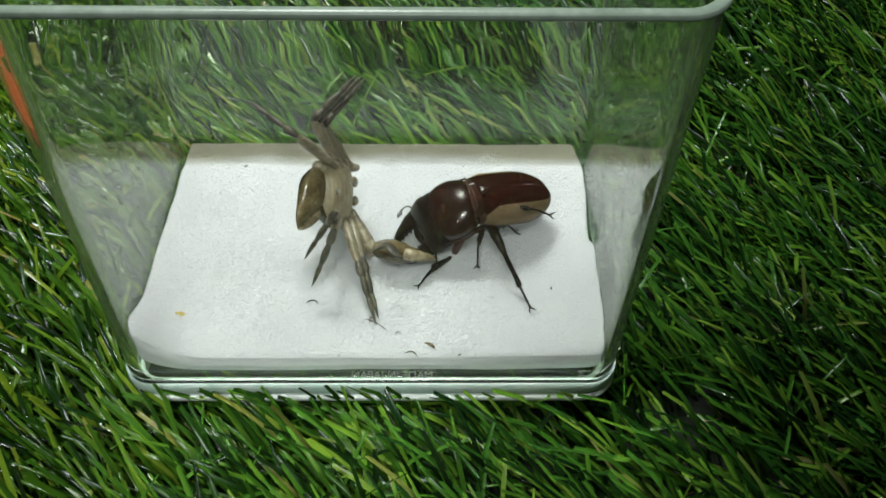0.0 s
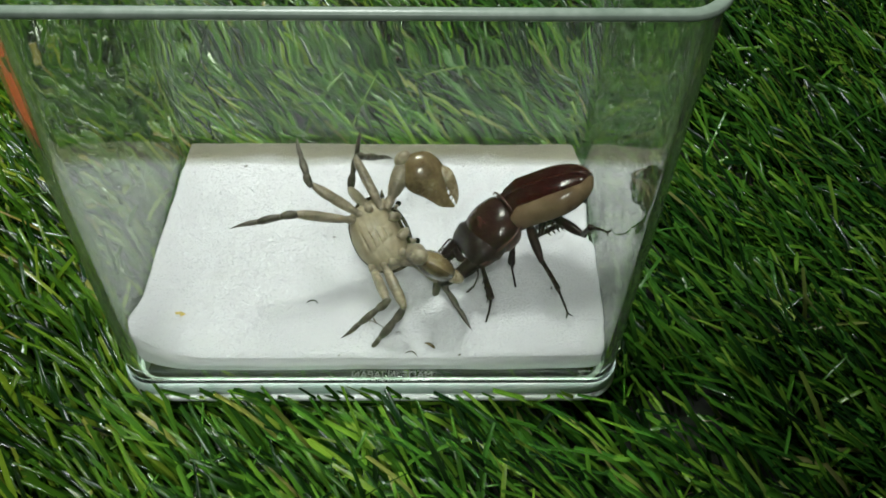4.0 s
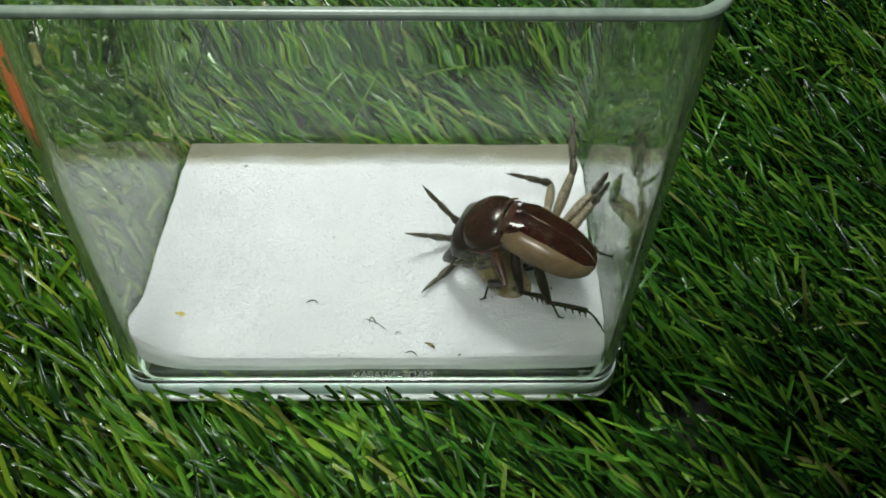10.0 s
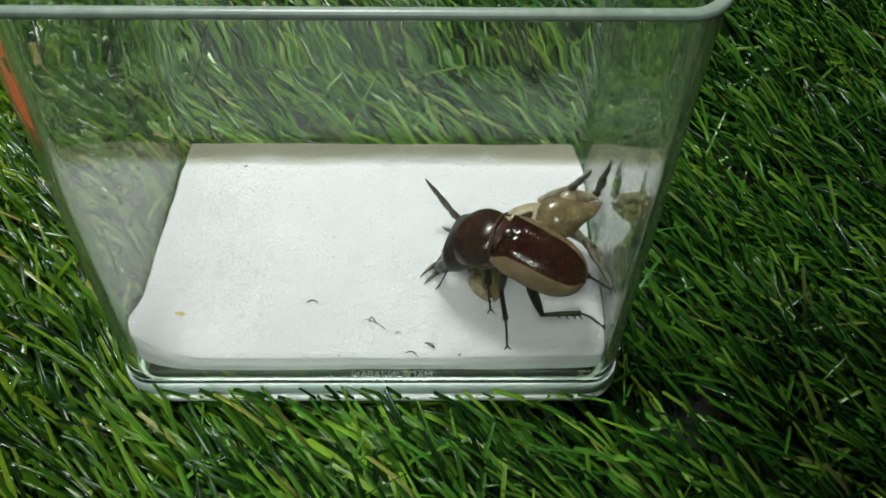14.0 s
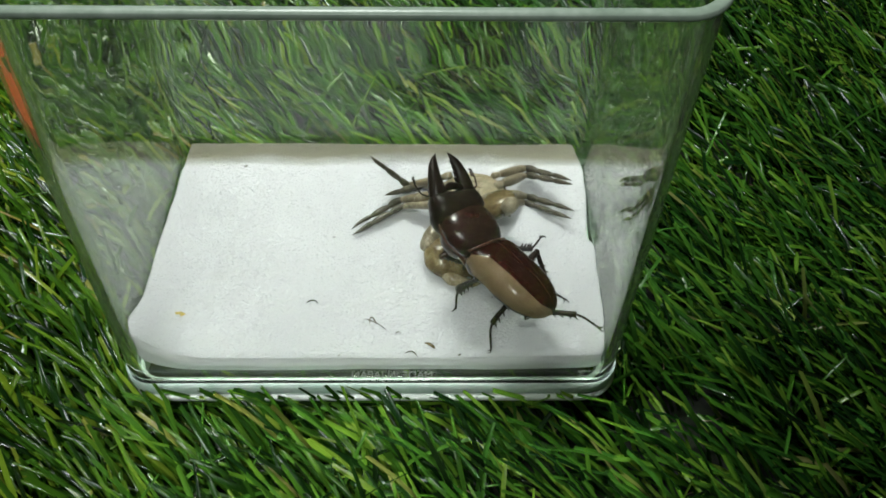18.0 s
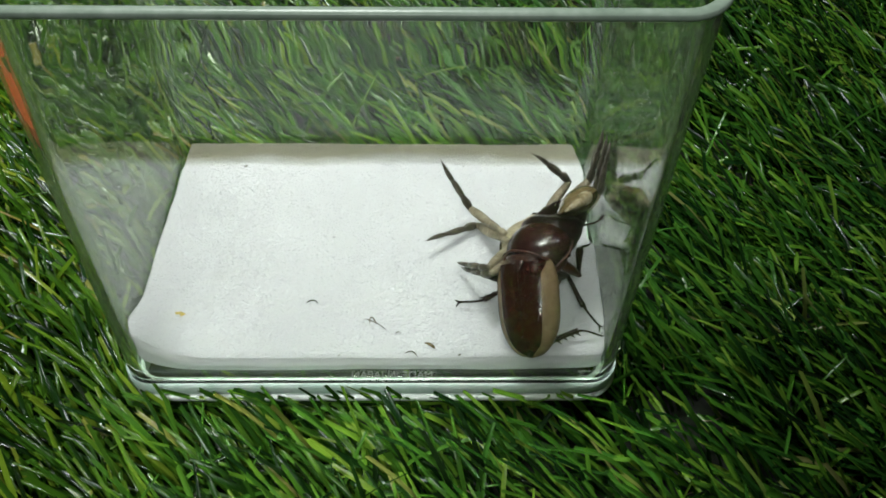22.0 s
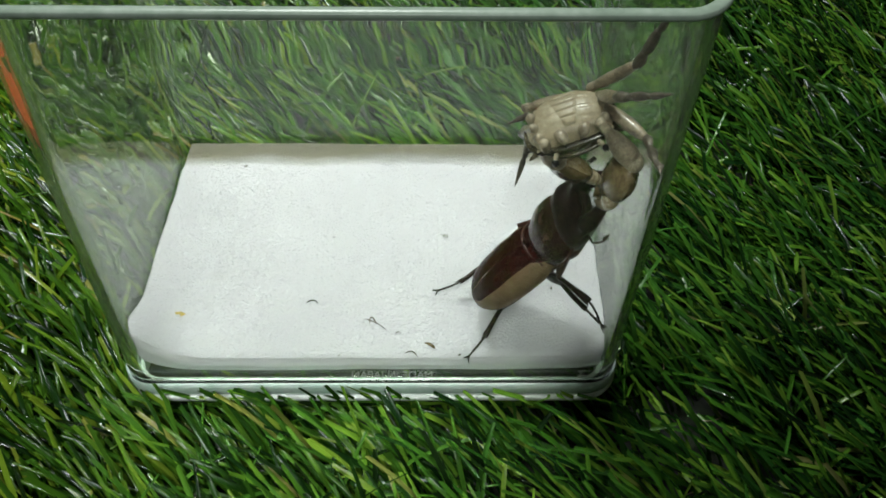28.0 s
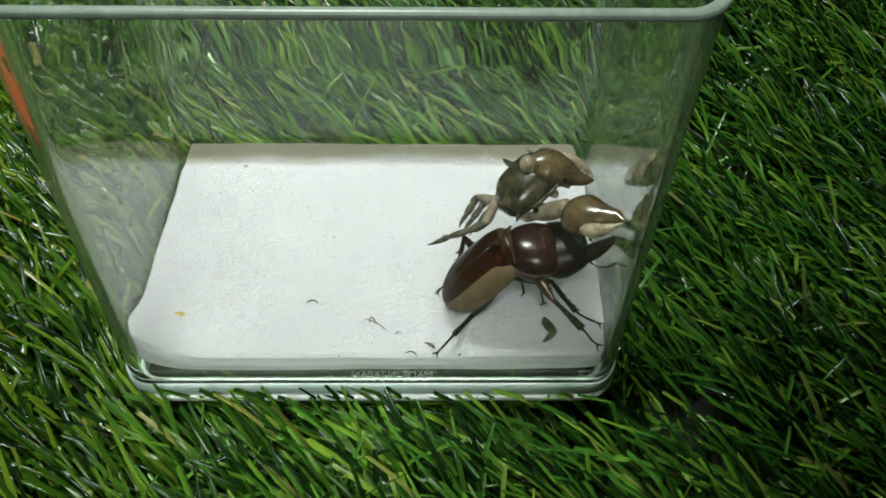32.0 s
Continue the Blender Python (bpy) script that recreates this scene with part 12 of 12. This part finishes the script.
    walk(crab_parts["palm_R"], [
        (0, pose(.0054, -.0042, .0007, 7, -1, 117)), (.5, pose(.0095, -.0004, -.0098, -16, 1, 93)), (1, pose(.0047, .0084, -.0121, -17, 2, 91)),
        (1.5, pose(.0101, .0107, -.0098, -10, 0, 76)), (2, pose(.008, .0145, .0012, 46, 1, 70)), (2.5, pose(.0091, .0064, -.0119, 35, 4, 48)),
        (3, pose(.0087, .008, -.0118, 34, 3, 26)), (3.5, pose(.0113, .0137, -.0013, 0, 0, 63)), (5.5, pose(.0148, .0082, -.0055, 4, 0, 75)),
        (6, pose(.0127, .0119, .0005, -10, 0, 93)), (6.5, pose(.0155, .0077, -.003, -13, 2, 69)), (6.75, pose(.0132, .0042, .0009, -10, 8, 28)),
        (7, pose(.0109, .0007, .0048, -13, 15, -14)), (7.5, pose(.0061, .0115, -.0106, 11, 4, 14)), (8, pose(.0066, .0132, -.0088, 13, 4, 17)),
        (8.25, pose(.0053, .0133, -.0086, 28, -15, -20)), (8.5, pose(.004, .0133, -.0085, 53, -19, -63)),
        (8.75, pose(.0042, .0096, -.0105, 66, -13, -110)), (9, pose(.0044, .0059, -.0125, 71, 0, -153)),
        (10, pose(.0051, .0082, -.0122, 58, 0, -177)), (10.33, pose(.0048, .0069, -.0123, 33, -36, -136)),
        (10.67, pose(.0044, .0055, -.0123, -21, -38, -68)), (11, pose(.0041, .0042, -.0124, -48, -2, -25)),
        (11.5, pose(.0025, .0033, -.0117, -5, -6, -51)), (12, pose(.0009, .0025, -.0109, 35, 9, -72)), (13, pose(.0014, .0073, -.0114, 19, 20, -83)),
        (14, pose(-.0012, .0047, -.01, -5, 11, -89)), (14.25, pose(.0017, .0035, -.011, -12, 3, -57)),
        (14.5, pose(.0045, .0023, -.012, -23, 0, -23)), (16.5, pose(.0066, -.0023, .0039, -15, 0, 0)),
        (16.75, pose(.0043, .0019, -.004, 15, -7, -22)), (17, pose(.002, .0061, -.0119, 45, -1, -45)),
        (17.33, pose(.0041, .0071, -.0118, 46, -1, -104)), (17.67, pose(.0062, .0081, -.0116, 46, 0, -162)),
        (18, pose(.0083, .0092, -.0115, 46, 0, 140)), (18.25, pose(.0065, .0102, -.0111, 49, 3, 179)),
        (18.5, pose(.0046, .0112, -.0107, 53, 3, -141)), (18.75, pose(.0027, .0107, -.0103, 57, 0, -101)),
        (19, pose(.0008, .0102, -.0099, 58, -5, -61)), (19.33, pose(.0057, .008, -.008, 28, -17, -21)),
        (19.67, pose(.0106, .0057, -.006, -3, -7, 20)), (20, pose(.0155, .0035, -.0041, -21, 20, 53)),
        (20.33, pose(.0142, .0049, -.0062, -4, 49, 93)), (20.67, pose(.0129, .0063, -.0083, 49, 54, 165)),
        (21, pose(.0115, .0077, -.0104, 75, 28, -147)), (21.33, pose(.0118, .0057, -.0099, 68, 63, -179)),
        (21.67, pose(.0122, .0036, -.0094, -29, 69, 61)), (22, pose(.0125, .0016, -.0089, -45, 35, 21)),
        (23, pose(.0135, .0032, -.0084, -20, 21, 54)), (23.33, pose(.014, .0037, -.0078, 11, -20, 26)),
        (23.67, pose(.0144, .0042, -.0072, 68, -30, -28)), (24, pose(.0148, .0047, -.0066, 110, 1, -67)),
        (24.33, pose(.014, .0043, -.0028, 88, -27, -22)), (24.67, pose(.0132, .0038, .001, 48, -28, 37)), (25, pose(.0123, .0034, .0048, 26, 0, 82)),
        (25.5, pose(.0001, .0135, 0, 48, 0, 128)), (27.5, pose(.0103, .0024, .0059, 65, -4, 113)), (28, pose(.0092, .0087, .0063, 53, -7, 103)),
        (29, pose(.0094, .0121, .004, 33, -6, 111)), (30, pose(.0099, .0115, .0044, 40, -8, 118)), (30.5, pose(.0021, .0038, .0068, 53, -1, 102)),
        (31, pose(.0045, .0061, .0075, 35, 1, 93)), (31.5, pose(.0135, .0051, .004, 49, -2, 35)), (31.67, pose(.0155, .0076, -.0019, 39, -1, 29)),
        (31.83, pose(.0079, .0145, -.0062, 41, -4, 28)), (32, pose(.0011, .013, .0024, 16, 0, 13))])
    walk(leg_tip, [
        (0, pose(.00297, .02467, .02314, -159.1, -13, 78.4)), (.25, pose(.00283, .02712, .02026, -176.6, 31.1, 59.8)),
        (.5, pose(.00269, .02957, .01739, 125.5, 57, 1.1)), (.75, pose(.00767, .0292, .02348, -156.9, 26.6, 57.3)),
        (1, pose(.01265, .02882, .02958, -119.8, -23.1, 56.7)), (1.5, pose(.01725, .03353, .02006, -177.3, -25.1, 49.3)),
        (2, pose(.02277, .03165, .01703, -156.7, -32.1, 58.1)), (2.5, pose(.0199, .03255, .01586, 177.2, -33.9, 60.6)),
        (3, pose(.01683, .03236, .01666, 174.3, -36, 62.9)), (3.5, pose(.01274, .01991, .02407, -111.6, -30.2, 56.6)),
        (5.5, pose(.01677, .01891, .02454, -126.3, -37.2, 73.5)), (6, pose(.01382, .02143, .02479, -124, -36.3, 72.1)),
        (6.5, pose(.01697, .02537, .02062, -128, -30.6, 68.3)), (7, pose(.02111, .0243, .01755, -135.5, -21.5, 47)),
        (8, pose(.02228, .02104, .01712, -146.5, -19.8, 64.3)), (9, pose(.03044, .02396, .01514, -151.4, -16.9, 48.6)),
        (10, pose(.02818, .02567, .01623, -134.7, -22, 49.8)), (10.5, pose(.02725, .02596, .01365, -155.7, -6.4, 26.7)),
        (11, pose(.02632, .02626, .01107, 179.3, -.9, 0)), (12, pose(.02546, .02904, .01078, -178.2, 2.8, -9.6)),
        (13, pose(.02387, .02666, .01129, 180, -4.7, 14.8)), (14, pose(.02662, .02915, .01081, -178.3, -.6, -.9)),
        (14.5, pose(.02823, .02699, .0195, -110.2, .2, -3.9)), (16.5, pose(.02408, .02727, .01099, -179.4, -.4, -2)),
        (17, pose(.01994, .02818, .01178, -177.2, 2.7, -16.3)), (18, pose(.01606, .03024, .01279, -166, -10.7, 55.6)),
        (18.5, pose(.0199, .03225, .01669, -120.5, -23.2, -13.7)), (19, pose(.02373, .03426, .02059, -91.1, 11.5, -72.2)),
        (19.5, pose(.02789, .03155, .02041, -92.9, 6.9, -110.8)), (20, pose(.03205, .02885, .02024, -91.5, 2.2, -149.1)),
        (20.5, pose(.03474, .03098, .01551, -131, -30.7, -88.4)), (21, pose(.03743, .03311, .01078, -179, -8.2, -21)),
        (22, pose(.0386, .0256, .0111, -178.6, -5.7, -30.1)), (23, pose(.04143, .02628, .01117, -178.5, -5.7, -30.6)),
        (24, pose(.03933, .02724, .01134, -179.3, -14.1, -35.1)), (24.5, pose(.03237, .02535, .02703, -130.5, -25.9, -82.3)),
        (25, pose(.0254, .02346, .04273, -88.9, -1.1, -122.2)), (25.5, pose(.03634, .02952, .0528, -99.2, 9.3, -132.1)),
        (26.5, pose(.03599, .02311, .05317, -113.4, 18.7, -172.6)), (27.5, pose(.03564, .0167, .05353, -130.9, 16.6, 145)),
        (28, pose(.0388, .02031, .05465, -125.3, 9.4, 137)), (28.5, pose(.03753, .01888, .05334, -108.4, 20.5, -167.9)),
        (29, pose(.03626, .01744, .05203, -89.3, 13.1, -111.7)), (30, pose(.0361, .01635, .05017, -105.7, 18.6, -179.6)),
        (31, pose(.04495, .01924, .03112, -118.2, 32, -138.3)), (31.23, pose(.04208, .01637, .02231, 21.8, 69.7, -11.7)),
        (31.45, pose(.0392, .0135, .0135, 60, 0, 10)), (31.6, pose(.0392, .013, .0125, 40, 0, 0)), (31.7, pose(.0389, .012, .0106, 0, 0, 0)),
        (32, pose(.0389, .012, .0106, 0, 0, 0))])
    walk(drop, [
        (0, pose(-.00892, .03627, .03019, -115.6, -40.6, 91.1)), (.5, pose(-.00909, .0342, .0304, -130.6, -40.3, 91.6)),
        (1, pose(.0059, .0434, .03479, -167.4, -32.4, 85.8)), (1.5, pose(.00714, .04226, .0328, -173.8, -32.7, 82.3)),
        (2, pose(.0102, .04594, .0288, -179.8, -33.7, 77.7)), (2.5, pose(.00948, .04045, .02777, 177.8, -36.1, 87.4)),
        (3, pose(.00074, .03773, .02673, 174.2, -38.5, 97.7)), (3.5, pose(-.00036, .02827, .02277, 160.1, -30.7, 128.7)),
        (5.5, pose(.00423, .03079, .02673, -175.8, -38.7, 86.4)), (6, pose(.0006, .03079, .02473, 170.5, -38.1, 112.7)),
        (6.5, pose(.0076, .04106, .0268, -164.1, -29.5, 63.6)), (7, pose(.01927, .04282, .02686, -155, -12, 22.1)),
        (8, pose(.0211, .03719, .02792, -160.1, -8, 18.6)), (9, pose(.03858, .03268, .01692, -160.5, -8.8, 21.1)),
        (10, pose(.03553, .03343, .01687, -154.6, -10.1, 18.2)), (11, pose(.03751, .03672, .01692, -161.1, -10.1, 24.7)),
        (12, pose(.03614, .03672, .01692, -161.1, -10.1, 24.7)), (13, pose(.03346, .03756, .01696, -166.8, -7.1, 24.6)),
        (14, pose(.03574, .03685, .01696, -166.8, -7.1, 24.6)), (14.5, pose(.03632, .03543, .01696, -166.3, -5.9, 19.5)),
        (16.5, pose(.0357, .03631, .01696, -165.9, -5, 15.9)), (17, pose(.03291, .03513, .01697, -168.2, -3.5, 12.4)),
        (18, pose(.02236, .04638, .01797, -167.7, -1, .5)), (19, pose(.02922, .04454, .01797, -168.4, -4.2, 15.7)),
        (20, pose(.03579, .04331, .01792, 160, -5.1, 23)), (21, pose(.03771, .04065, .01599, 171.9, -3.7, 21.9)),
        (22, pose(.0369, .03481, .01599, 177.1, -6, 26.9)), (23, pose(.03928, .03569, .01599, 176.7, -5.8, 30.5)),
        (23.8, pose(.03928, .03569, .01599, 176.7, -5.8, 30.5)), (23.9, pose(.0354, .03634, .01701, 175.2, -5.4, 30.5)),
        (24, pose(.03152, .03698, .01803, 1.5, .4, .1)), (24.1, pose(.02764, .03763, .01905, 0, 0, 0)), (24.3, pose(.01601, .03957, .0101, 0, 0, 0)),
        (32, pose(.01601, .03957, .0101, 0, 0, 0))])


motions()
